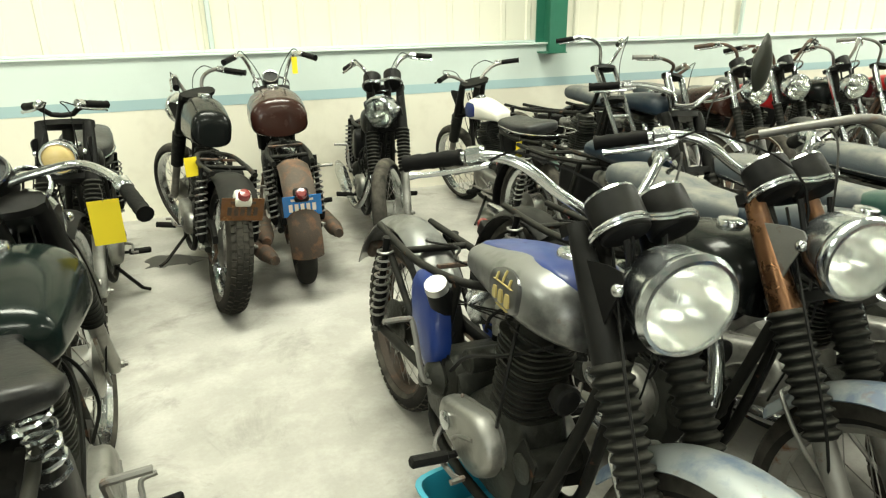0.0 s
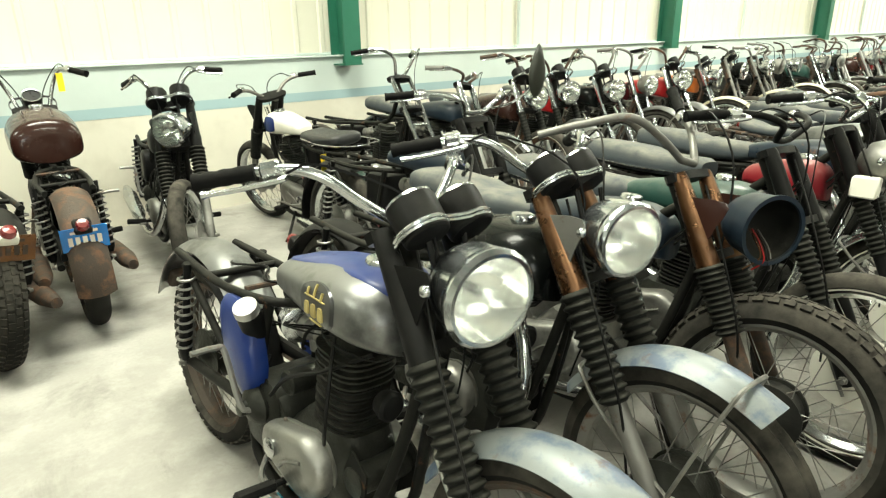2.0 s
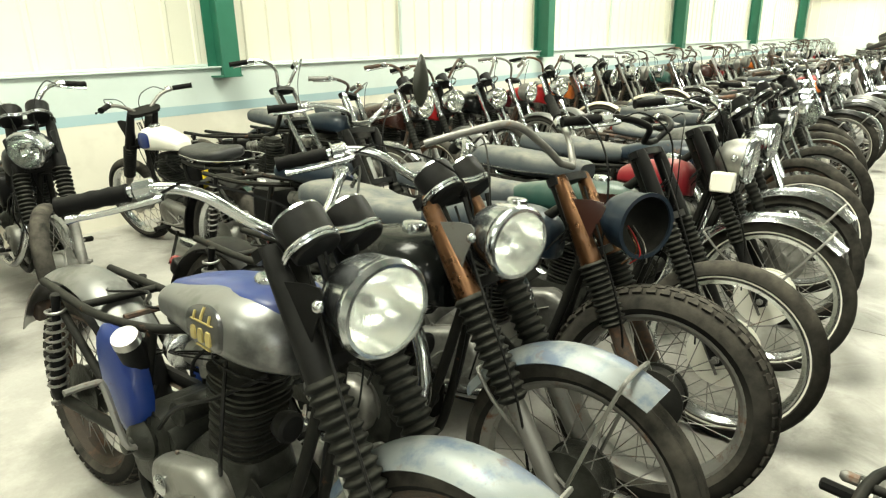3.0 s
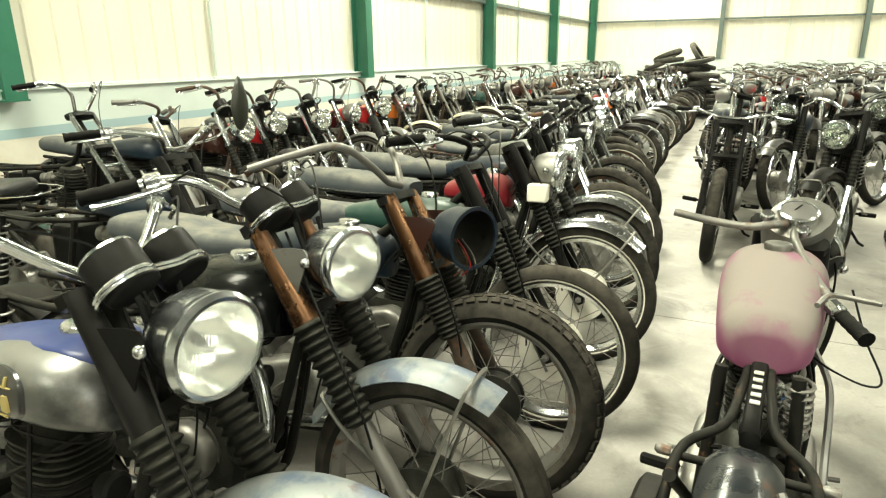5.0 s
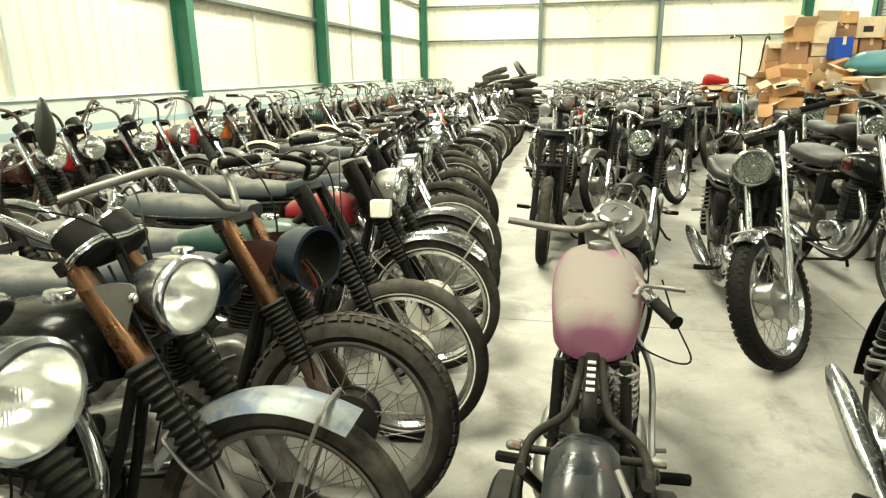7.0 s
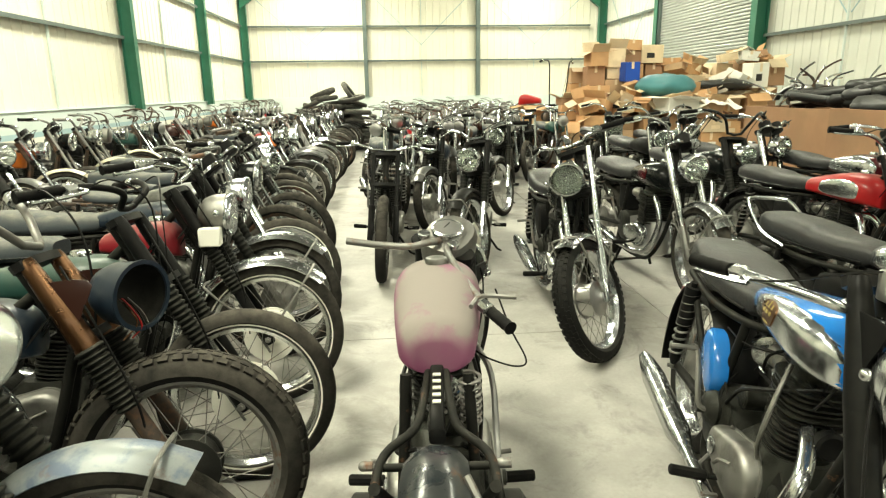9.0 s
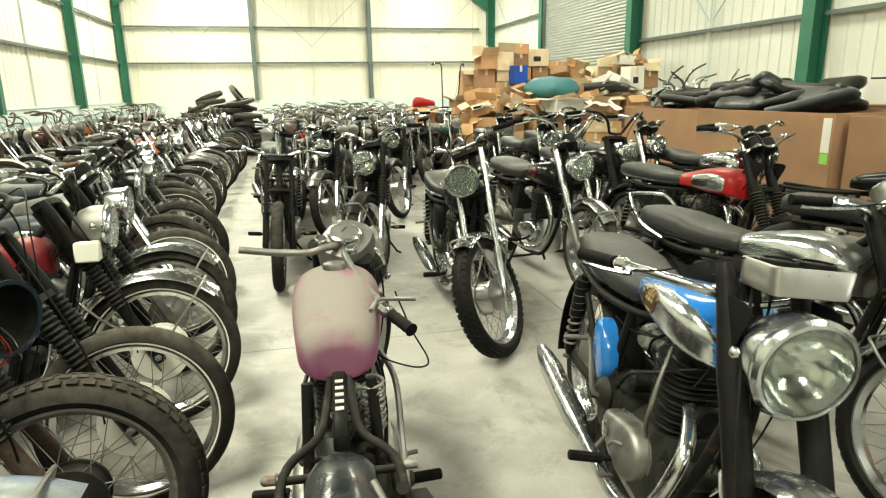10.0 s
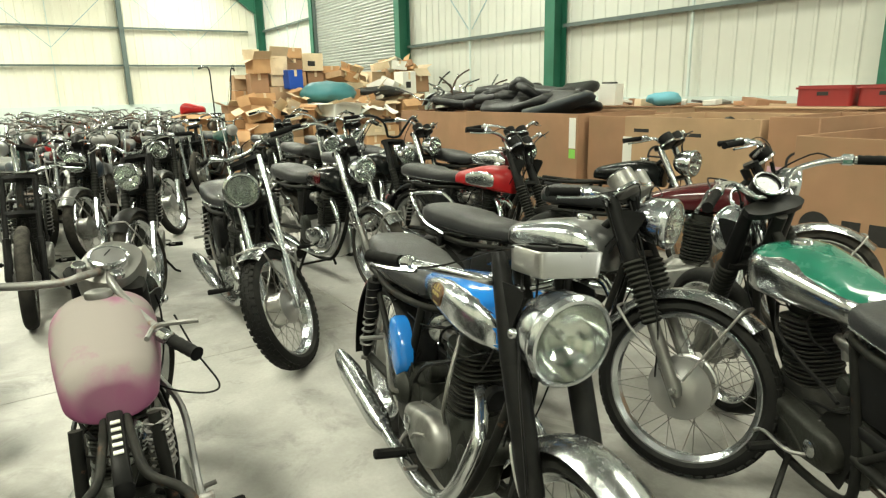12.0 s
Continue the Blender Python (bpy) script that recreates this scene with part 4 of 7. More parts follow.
            tl = part("tail_lamp", lambda: rounded_box((0, 0, 0.02), (0.07, 0.075, 0.06), 0.015), g("tail_mat", BLACK), rgd, m=tm, key=lod)
            part("tail_lens", lambda: lathe([(0.028, 0.0), (0.028, 0.02), (0.022, 0.03), (0.002, 0.034)], 14, "z"), REDLENS, tl, m=Matrix.Translation((-0.01, 0, 0.048)), key=0)
        if g("plate"):
            pm = Matrix.Translation((-(rr + 0.09) * math.sin(-a), 0, (rr + 0.09) * math.cos(a) - 0.06)) @ Matrix.Rotation(radians(-14), 4, "Y")
            pl = part("number_plate", lambda: block((0, 0, 0), (0.004, 0.19, 0.115), 0.001), g("plate"), rgd, m=pm)
            for i in range(5):
                part("plate_bar", lambda: block((-0.004, 0.058 - 0.029 * i, -0.008), (0.003, 0.018, 0.042)), g("plate_ink", WHITE), pl)
            part("plate_bar", lambda: block((-0.004, 0.0, 0.036), (0.003, 0.11, 0.012)), g("plate_ink", WHITE), pl)

    # side panels, pegs, stands
    sp = g("side_panel")
    if sp and g("shield"):
        hx0, hz0, zc0 = g("shield")

        def shield(sgn):
            out = []
            for yy, k in ((0.095, 1.0), (0.128, 1.0), (0.142, 0.9), (0.148, 0.68)):
                row = []
                for i in range(28):
                    a = 2 * math.pi * (i + 0.5) / 28
                    c, d = math.cos(a), math.sin(a)
                    px, pz = math.copysign(abs(c) ** 0.75, c), math.copysign(abs(d) ** 0.75, d)
                    wide = hx0 if pz > 0 else hx0 * (1 - 0.63 * pz * pz)
                    row.append((-0.285 + k * (wide * px + 0.035 * pz * -1), sgn * yy, zc0 + k * hz0 * pz))
                out.append(row)
            return loft(out[::(1 if sgn < 0 else -1)])
        for sgn in (1, -1):
            part("side_panel", lambda: shield(sgn), sp, bike, key=("shield", sgn, hx0))
        if g("stub"):
            stub = part("oil_filler", tube([(-0.24, -0.10, 0.60), (-0.225, -0.125, 0.655), (-0.22, -0.135, 0.675)], [0.036, 0.036, 0.034], 16), BLACK, bike, "black oil filler neck with a chrome cap")
            part("filler_cap", tube([(-0.22, -0.135, 0.676), (-0.214, -0.145, 0.695)], [0.036, 0.033], 16), ALLOY_CLEAN, stub)
    elif sp:
        for sgn in (1, -1):
            part("side_panel", lambda: loft([[(x, sgn * yy, z) for x, z in squircle(-0.27, 0.565, 0.115 * k, 0.12 * k, 20, 2.7)] for yy, k in ((0.085, 1.0), (0.12, 1.0), (0.137, 0.92), (0.145, 0.7))][::(1 if sgn < 0 else -1)]), sp, bike, key=(lod, sgn))
    elif lod and g("tool_box", True):
        part("battery_box", lambda: rounded_box((-0.28, 0, 0.57), (0.17, 0.17, 0.2), 0.02), g("box_mat", BLACK), bike, key=lod)
    if lod:
        for sgn in (1, -1):
            pg = part("footpeg", lambda: tube([(-0.02, 0.12 * sgn, 0.27), (-0.02, 0.17 * sgn, 0.27), (-0.02, 0.175 * sgn, 0.27), (-0.02, 0.275 * sgn, 0.275), (-0.02, 0.28 * sgn, 0.275)], [0.009, 0.009, 0.017, 0.017, 0.012], 8), GRIP, bike, key=sgn)
        if g("kick", True):
          part("kick_starter", lambda: tube(spline([(-0.19, -0.15, 0.40), (-0.20, -0.175, 0.42), (-0.27, -0.18, 0.55), (-0.28, -0.2, 0.565), (-0.28, -0.27, 0.565)], 3), 0.009, 7), STEEL, bike, key=0)
        part("gear_lever", lambda: tube(spline([(-0.12, 0.15, 0.29), (-0.08, 0.19, 0.29), (0.04, 0.19, 0.29), (0.05, 0.22, 0.29)], 3), 0.007, 6), STEEL, bike, key=0)
        part("chain", lambda: tube([(-0.19, 0.075, 0.30), (wb / -2, 0.075, rr - 0.085), (wb / -2 - 0.085, 0.075, rr), (wb / -2, 0.075, rr + 0.085), (-0.19, 0.075, 0.42)], 0.008, 4), RUSTY, bike, key=(wb, rr))
        part("chain_guard", lambda: loft([[(x, y + 0.085, z + zz) for y, zz in squircle(0, 0, 0.014, 0.02, 8, 4)] for x, z in ((-0.22, 0.445), (-0.4, 0.44), (wb / -2 - 0.02, rr + 0.115), (wb / -2 - 0.1, rr + 0.07))]), g("guard_mat", BLACK), bike, key=(wb, rr))
    if lod and eng:
        part("gearbox", lambda: loft([[(x, y, z) for x, z in squircle(-0.215, 0.36, 0.095 * k, 0.115 * k, 18, 3.0)] for y, k in ((-0.115, 0.8), (-0.10, 1.0), (0.085, 1.0), (0.095, 0.85))]), g("gearbox_mat", ENGINE), bike, key=lod)
    if lod == 2:
        rd = random.Random(label)
        if not sp and g("tool_box", True):
            part("oil_tank", lambda: loft([[(x, y, z) for x, z in squircle(-0.29, 0.57, 0.085 * k, 0.105 * k, 18, 3.2)] for y, k in ((-0.135, 0.8), (-0.125, 0.97), (-0.06, 1.0))]), g("box_mat", BLACK), bike, key=0)
        part("dynamo", lambda: lathe([(0.02, -0.09), (0.038, -0.085), (0.04, 0.06), (0.034, 0.085), (0.012, 0.09)], 18, "y", m=Matrix.Translation((0.20, 0, 0.36))), g("dynamo_mat", ENGINE), bike, key=0)
        part("inner_guard", lambda: guard(rr + 0.03, tr + 0.05, -20, 78, 12, 0.03, 7), BLACK, bike, m=Matrix.Translation(ra), key=(rr, tr))
        part("cable_harness", lambda: tube(spline([(0.24, 0.03, 0.66), (0.14, 0.09, 0.60), (0.02, 0.11, 0.57), (-0.1, 0.10, 0.52), (-0.19, 0.11, 0.5)], 5), 0.007, 6).join(tube(spline([(0.2, -0.03, 0.68), (0.1, -0.1, 0.62), (-0.04, -0.12, 0.55), (-0.15, -0.11, 0.45)], 5), 0.006, 6)), BLACK, bike, key=0)
        if eng:
            for sgn, xx, zz in ((1, -0.16, 0.325), (-1, -0.10, 0.34)):
                part("inspection_cap", lambda: lathe([(0.026, 0.0), (0.028, 0.006), (0.02, 0.011), (0.002, 0.012)], 18, "y", m=Matrix.Rotation(0 if sgn > 0 else math.pi, 4, "Z")), g("cap_cover_mat", CHROME), bike, m=Matrix.Translation((xx + 0.02, sgn * 0.151, zz)), key=sgn)
                part("cover_rib", lambda: tube(spline([(xx + 0.06, sgn * 0.150, zz - 0.035), (xx + 0.1, sgn * 0.153, zz), (xx + 0.17, sgn * 0.150, zz + 0.03)], 4), 0.006, 6), g("cover_mat", ALLOY), bike, key=sgn)
            part("kick_boss", lambda: lathe([(0.055, -0.11), (0.06, -0.125), (0.045, -0.145), (0.022, -0.155), (0.02, -0.175), (0.004, -0.178)], 20, "y", m=Matrix.Translation((-0.21, 0, 0.40))), g("gearbox_mat", ENGINE), bike, key=0)
            part("magneto", lambda: lathe([(0.03, -0.06), (0.036, -0.055), (0.036, 0.04), (0.028, 0.06), (0.01, 0.064)], 16, "y", m=Matrix.Translation((-0.10, -0.03, 0.50))), g("dynamo_mat", ENGINE), bike, key=0)

        def screws():
            q = Shape()
            for ang in range(0, 360, 60):
                c, sn = math.cos(radians(ang)), math.sin(radians(ang))
                for yy, xx, zz, r0 in ((0.099, -0.05, 0.325, 0.1), (-0.099, -0.03, 0.34, 0.095)):
                    q.join(lathe([(0.006, 0.0), (0.006, 0.006), (0.003, 0.008)], 8, "y"), Matrix.Translation((xx + r0 * 1.15 * c, yy, zz + r0 * 0.78 * sn)) @ Matrix.Rotation(0 if yy > 0 else math.pi, 4, "Z"))
            return q
        part("screws", screws, STEEL, bike, key=0, kind="stuff")
        for sgn in (1, -1):
            part("engine_plate", lambda: loft([[(x, y, z) for x, z in ((0.17, 0.24), (0.24, 0.30), (0.25, 0.40), (0.19, 0.44), (0.15, 0.36))] for y in (0.075 * sgn, 0.081 * sgn)]), frame_mat, bike, key=sgn)
            part("engine_plate", lambda: loft([[(x, y, z) for x, z in ((-0.21, 0.22), (-0.13, 0.24), (-0.14, 0.44), (-0.22, 0.50), (-0.27, 0.36))] for y in (0.098 * sgn, 0.104 * sgn)]), frame_mat, bike, key=sgn + 5)
            part("axle_nut", lambda: lathe([(0.014, 0), (0.014, 0.012), (0.009, 0.014), (0.009, 0.024)], 6, "y"), STEEL, bike, m=steer @ Matrix.Translation(fa + Vector((0, sgn * 0.112, 0))) @ Matrix.Rotation(0 if sgn > 0 else math.pi, 4, "Z"), key=0)
            part("axle_nut", lambda: lathe([(0.014, 0), (0.014, 0.012), (0.009, 0.014), (0.009, 0.024)], 6, "y"), STEEL, bike, m=Matrix.Translation(ra + Vector((0, sgn * 0.118, 0))) @ Matrix.Rotation(0 if sgn > 0 else math.pi, 4, "Z"), key=0)
            part("fuel_hose", lambda: tube(spline([(0.02, 0.05 * sgn, 0.71), (0.0, 0.085 * sgn, 0.68), (-0.03, 0.08 * sgn, 0.63), (-0.07, 0.05 * sgn, 0.60)], 4), 0.0045, 6), GRIP, bike, key=sgn)
        part("brake_cable", lambda: tube(spline([F(top - 0.05, -0.06, 0.05), F(0.5, -0.115, 0.06), F(0.25, -0.12, 0.03), F(0.06, -0.085, -0.06)], 5), 0.0035, 5), BLACK, bike, m=steer)
        part("brake_arm", lambda: tube([fa + Vector((-0.03, -0.075, 0.05)), fa + Vector((-0.075, -0.08, 0.06))], 0.006, 6), ALLOY, bike, m=steer)
        part("torque_stay", lambda: tube([fa + Vector((0.0, -0.07, -0.07)), F(0.2, -0.085, -0.03)], 0.006, 6), STEEL, bike, m=steer)
        part("horn", lambda: lathe([(0.012, -0.03), (0.03, -0.025), (0.038, 0.0), (0.038, 0.012), (0.03, 0.018), (0.004, 0.014)], 18, "x"), BLACK, bike, m=Matrix.Translation((0.225, 0.0, 0.55)), key=0)
        part("air_filter", lambda: lathe([(0.03, 0.0), (0.05, -0.005), (0.052, -0.055), (0.045, -0.065), (0.004, -0.067)], 20, "x"), g("filter_mat", CHROME), bike, m=Matrix.Translation((-0.145, -0.02, 0.63)) @ Matrix.Rotation(radians(-20), 4, "Z"), key=0)
        part("brake_pedal", lambda: tube(spline([(-0.16, -0.12, 0.26), (-0.1, -0.17, 0.24), (0.04, -0.18, 0.25), (0.09, -0.18, 0.28), (0.10, -0.22, 0.285)], 3), 0.008, 6), STEEL, bike, key=0)
        part("oil_hose", lambda: tube(spline([(-0.24, -0.06, 0.52), (-0.2, -0.11, 0.46), (-0.14, -0.105, 0.40), (-0.12, -0.07, 0.36)], 4), 0.007, 6), GRIP, bike, key=0)
        part("oil_hose", lambda: tube(spline([(-0.26, 0.06, 0.52), (-0.21, 0.11, 0.48), (-0.12, 0.115, 0.46), (-0.02, 0.09, 0.42)], 4), 0.006, 6), GRIP, bike, key=1)
        for k in range(4):
            y0 = rd.uniform(-0.05, 0.05)
            part("wiring", lambda: tube(spline([F(top - 0.12, y0, 0.03), Vector((0.25, y0 * 1.5, 0.70 + rd.uniform(-0.05, 0.02))), Vector((0.08, rd.uniform(-0.09, 0.09), 0.69)), Vector((-0.16, rd.uniform(-0.1, 0.1), 0.64)), Vector((-0.3, rd.uniform(-0.1, 0.1), rd.uniform(0.5, 0.68)))], 5), 0.003, 4), BLACK, bike)
        if not st and g("rails") != "flared":
            part("seat_bracket", lambda: tube([(-0.3, 0.1, 0.71), (-0.3, -0.1, 0.71)], 0.008, 6), RUSTY, bike, key=0)
            part("wiring_loom", lambda: tube(spline([(-0.18, 0.02, 0.73), (-0.3, -0.04, 0.725), (-0.42, 0.03, 0.72), (-0.55, -0.02, 0.705), (-0.62, 0.03, 0.70)], 5), 0.004, 6), BLACK, bike, key=0)
            part("coil", lambda: lathe([(0.02, -0.05), (0.022, -0.045), (0.022, 0.045), (0.012, 0.05), (0.01, 0.07)], 14, "x"), BLACK, bike, m=Matrix.Translation((-0.24, 0.03, 0.68)), key=0)
    lean = g("lean", 7)
    if not lod:
        pass
    elif lean:
        part("side_stand", lambda: tube([(0.02, 0.11, 0.2), (-0.05, 0.2 + 0.2 * math.sin(radians(lean)) * 1.2, 0.03 + 0.28 * math.sin(radians(lean))), (-0.07, 0.24 + 0.2 * math.sin(radians(lean)), 0.012 + 0.24 * math.sin(radians(lean)))], 0.01, 6), frame_mat, bike)
    else:
        part("centre_stand", lambda: tube([(-0.22, 0.10, 0.2), (-0.25, 0.17, 0.012)], 0.012, 6).join(tube([(-0.22, -0.10, 0.2), (-0.25, -0.17, 0.012)], 0.012, 6)).join(tube([(-0.24, 0.145, 0.07), (-0.24, -0.145, 0.07)], 0.01, 6)), frame_mat, bike)
    if g("mirror"):
        mp = F(top, 0, 0) + Vector(g("mirror"))
        stem = part("mirror_stem", lambda: tube(spline([F(top, 0.12 if mp.y > 0 else -0.12, 0) + Vector((0, 0, 0.05)), (mp + F(top)) * 0.5 + Vector((0.02, 0.03, 0)), mp], 4), 0.005, 6), CHROME, bike, m=steer)
        part("mirror", lambda: loft([[(mp.x + dx, mp.y + y * (1 - 0.6 * max(0.0, (z - 0.06) / 0.12)), mp.z + z) for y, z in squircle(0, 0.06, 0.056 * k, 0.12 * k, 24, 2.0)] for dx, k in ((-0.004, 0.95), (0.0, 1.0), (0.012, 0.9), (0.022, 0.55))]), g("mirror_mat", BLACK), stem)
    return bike


def park(bike, x, y, heading, lean=None, dz=0.0):
    """Stands a motorcycle with its middle at x, y, heading in degrees from +x; it leans to its left."""
    lean = 7 if lean is None else lean
    bike.matrix_world = pose(x, y, dz, 0, 0, heading) @ pose(0, 0, 0, -lean)
    return bike

# ---- the hall ----
X_END, X_BACK, Y_LEFT, Y_RIGHT = 23.75, -12.0, 5.10, -7.62
BAY0, BAY = 3.09, 5.14
LEDGE, LEDGE_R = 1.185, 1.27
EAVES, ROOF_Z = 5.4, 6.0

WALL_CREAM = material("cream_wall_paint", (0.66, 0.63, 0.53), 0.75, 0.0, bump=0.25, scale=3.0, vary=0.06, bump_scale=40, second=(0.45, 0.41, 0.33), second_amount=0.35, second_scale=1.6)
WALL_BLUE = material("pale_blue_wall_paint", (0.53, 0.60, 0.565), 0.7, 0.0, bump=0.2, scale=3.0, vary=0.06, bump_scale=40, second=(0.46, 0.52, 0.49), second_amount=0.4, second_scale=1.5)
WALL_STRIPE = material("grey_blue_stripe_paint", (0.31, 0.43, 0.45), 0.7, 0.0, bump=0.2, scale=3.0, vary=0.08, bump_scale=40)
SHEET = material("cream_cladding", (0.69, 0.665, 0.56), 0.45, 0.0, bump=0.04, scale=1.2, vary=0.05, second=(0.66, 0.62, 0.5), second_amount=0.35, second_scale=0.8)
SHEET_R = material("grey_cream_cladding", (0.57, 0.58, 0.52), 0.45, 0.0, bump=0.04, scale=1.2, vary=0.06, second=(0.48, 0.49, 0.44), second_amount=0.35, second_scale=0.8)
STEEL_GREEN = material("green_column_paint", (0.018, 0.125, 0.075), 0.45, 0.0, dust=0.1, bump=0.06, scale=5, vary=0.15, second=(0.03, 0.15, 0.10), second_amount=0.4)
STEEL_GREY = material("grey_green_girt_paint", (0.10, 0.13, 0.12), 0.5, 0.2, dust=0.25, bump=0.06, scale=5, vary=0.12)
SHUTTER = material("shutter_steel", (0.33, 0.35, 0.33), 0.45, 0.5, dust=0.2, bump=0.06, scale=6, vary=0.1)
ROOF = material("roof_sheet", (0.16, 0.16, 0.15), 0.6, 0.0, scale=1.0, vary=0.08, bump=0.05)


def concrete():
    m = bpy.data.materials.new("worn_concrete")
    m.use_nodes = True
    nt = m.node_tree
    n, l = nt.nodes, nt.links
    b = n["Principled BSDF"]
    geo = n.new("ShaderNodeNewGeometry")

    def tex(s, d=6.0, r=0.6, dist=0.0):
        t = n.new("ShaderNodeTexNoise")
        t.inputs["Scale"].default_value, t.inputs["Detail"].default_value, t.inputs["Roughness"].default_value, t.inputs["Distortion"].default_value = s, d, r, dist
        l.new(geo.outputs["Position"], t.inputs["Vector"])
        return t.outputs["Fac"]

    def ramp(src, a, z, lo=0.0, hi=1.0):
        r = n.new("ShaderNodeMapRange")
        for k, v in zip(("From Min", "From Max", "To Min", "To Max"), (a, z, lo, hi)):
            r.inputs[k].default_value = v
        l.new(src, r.inputs["Value"])
        return r.outputs[0]

    def mix(f, a, c):
        x = n.new("ShaderNodeMix")
        x.data_type = "RGBA"
        l.new(f, x.inputs[0])
        for sock, val in ((x.inputs[6], a), (x.inputs[7], c)):
            if isinstance(val, tuple):
                sock.default_value = (*val, 1)
            else:
                l.new(val, sock)
        return x.outputs[2]
    col = mix(ramp(tex(0.9, 4.0, 0.55, 0.6), 0.35, 0.65), (0.27, 0.258, 0.23), (0.42, 0.405, 0.365))
    col = mix(ramp(tex(5.0, 6.0, 0.65), 0.45, 0.66, 0.0, 0.6), col, (0.48, 0.462, 0.42))
    col = mix(ramp(tex(2.2, 7.0, 0.7, 0.8), 0.54, 0.68, 0.0, 0.75), col, (0.18, 0.168, 0.15))
    col = mix(ramp(tex(60.0, 3.0), 0.3, 0.75, 0.0, 0.25), col, (0.24, 0.22, 0.19))
    l.new(col, b.inputs["Base Color"])
    l.new(ramp(tex(3.0), 0.3, 0.7, 0.5, 0.78), b.inputs["Roughness"])
    bp = n.new("ShaderNodeBump")
    bp.inputs["Strength"].default_value, bp.inputs["Distance"].default_value = 0.25, 0.003
    l.new(tex(45.0), bp.inputs["Height"])
    l.new(bp.outputs[0], b.inputs["Normal"])
    return m


CONCRETE = concrete()
JOINT = material("joint_filler", (0.10, 0.09, 0.075), 0.9, 0.0, scale=10)
YARD = material("yard_asphalt", (0.06, 0.06, 0.058), 0.9, 0.0, scale=0.8, bump=0.2)

solid("ground", block((0, 0, -0.16), (900, 900, 0.04)), YARD, "grey yard ground outside the hall", "ground", kind="structure")
floor = solid("floor", block(((X_END + X_BACK) / 2, (Y_LEFT + Y_RIGHT) / 2, -0.07), (X_END - X_BACK + 1.2, Y_LEFT - Y_RIGHT + 1.2, 0.1)), JOINT, "pale worn concrete floor with sawn joints", "floor", kind="structure")
xs = [X_BACK - 0.3] + [3.47 + 5.12 * k for k in range(-3, 4)] + [X_END + 0.3]
for i in range(len(xs) - 1):
    ys = [Y_RIGHT - 0.3, -1.72, Y_LEFT + 0.3] if xs[i] > 3 else [Y_RIGHT - 0.3, Y_LEFT + 0.3]
    for j in range(len(ys) - 1):
        w, h = xs[i + 1] - xs[i] - 0.007, ys[j + 1] - ys[j] - 0.007
        part("slab", block(((xs[i] + xs[i + 1]) / 2, (ys[j] + ys[j + 1]) / 2, -0.009), (w, h, 0.018), 0.0015), CONCRETE, floor, sharp=20)


def corrugated(width, height, pitch=0.25, depth=0.015, flat=0.10, rib=0.035):
    """A profiled sheet in the xz plane from 0 to width, ribs towards -y."""
    xsec = []
    k = int(round(width / pitch))
    for i in range(k):
        a = i * pitch
        xsec += [(a, 0), (a + pitch - 2 * rib - 0.012, 0), (a + pitch - 2 * rib, -depth), (a + pitch - rib, -depth), (a + pitch - rib + 0.012, 0)]
    xsec.append((width, 0))
    v = [(x, y, z) for z in (0, height) for x, y in xsec]
    v += [(x, y + 0.012, z) for z in (0, height) for x, y in xsec]
    c = len(xsec)
    f = []
    for i in range(c - 1):
        f += [(i, i + 1, c + i + 1, c + i), (2 * c + i + 1, 2 * c + i, 3 * c + i, 3 * c + i + 1)]
    return Shape().add(v, f)


def cladding(wall, x0, x1, z0, z1, m, mat, skip=()):
    k = 0
    x = x0
    while x < x1 - 0.01:
        w = min(1.0, x1 - x)
        w = max(0.25, round(w / 0.25) * 0.25)
        if not any(a <= x + 0.1 and x + w - 0.1 <= b for a, b in skip):
            part("sheet", lambda: corrugated(w, z1 - z0), mat, wall, m=m @ Matrix.Translation((x, 0, z0)), key=(w, z1 - z0), sharp=25)
        x += w


def column_shape(height, flange=0.2, depth=0.30):
    s = Shape()
    s.join(block((0, 0, height / 2), (flange, 0.014, height), 0.002))
    s.join(block((0, depth - 0.014, height / 2), (flange, 0.014, height), 0.002))
    s.join(block((0, depth / 2 - 0.007, height / 2), (0.012, depth - 0.03, height)))
    s.join(block((0, depth / 2, 0.006), (flange + 0.03, depth + 0.01, 0.012)))
    return s


def girt_shape(length):
    """A cold-rolled channel along x."""
    s = block((length / 2, 0.05, 0.0), (length, 0.10, 0.012))
    s.join(block((length / 2, 0.006, -0.03), (length, 0.012, 0.048)))
    return s


# left wall: painted blockwork with three colours, a sill, and sheeting above
LENGTH = X_END - X_BACK
cx = (X_END + X_BACK) / 2
wall_left = solid("wall_left", block((cx, Y_LEFT + 0.20, 0.405), (LENGTH + 0.8, 0.40, 0.81)), WALL_CREAM, "low painted block wall, cream below and pale blue above", "wall", kind="structure")
part("stripe", block((cx, Y_LEFT + 0.199, 0.848), (LENGTH + 0.8, 0.402, 0.076)), WALL_STRIPE, wall_left)
part("upper_band", block((cx, Y_LEFT + 0.20, 1.028), (LENGTH + 0.8, 0.40, 0.284)), WALL_BLUE, wall_left)
part("sill", block((cx, Y_LEFT + 0.19, 1.178), (LENGTH + 0.8, 0.42, 0.016), 0.004), WALL_BLUE, wall_left)
flash = solid("sill_flashing", block((cx, Y_LEFT + 0.072, 1.198), (LENGTH, 0.02, 0.022), 0.003), WALL_BLUE, "pale painted drip flashing under the sheeting", "flashing", kind="structure")
clad_left = tagged(new("wall_left_cladding"), "cream profiled steel sheeting above the block wall", "wall", kind="structure")
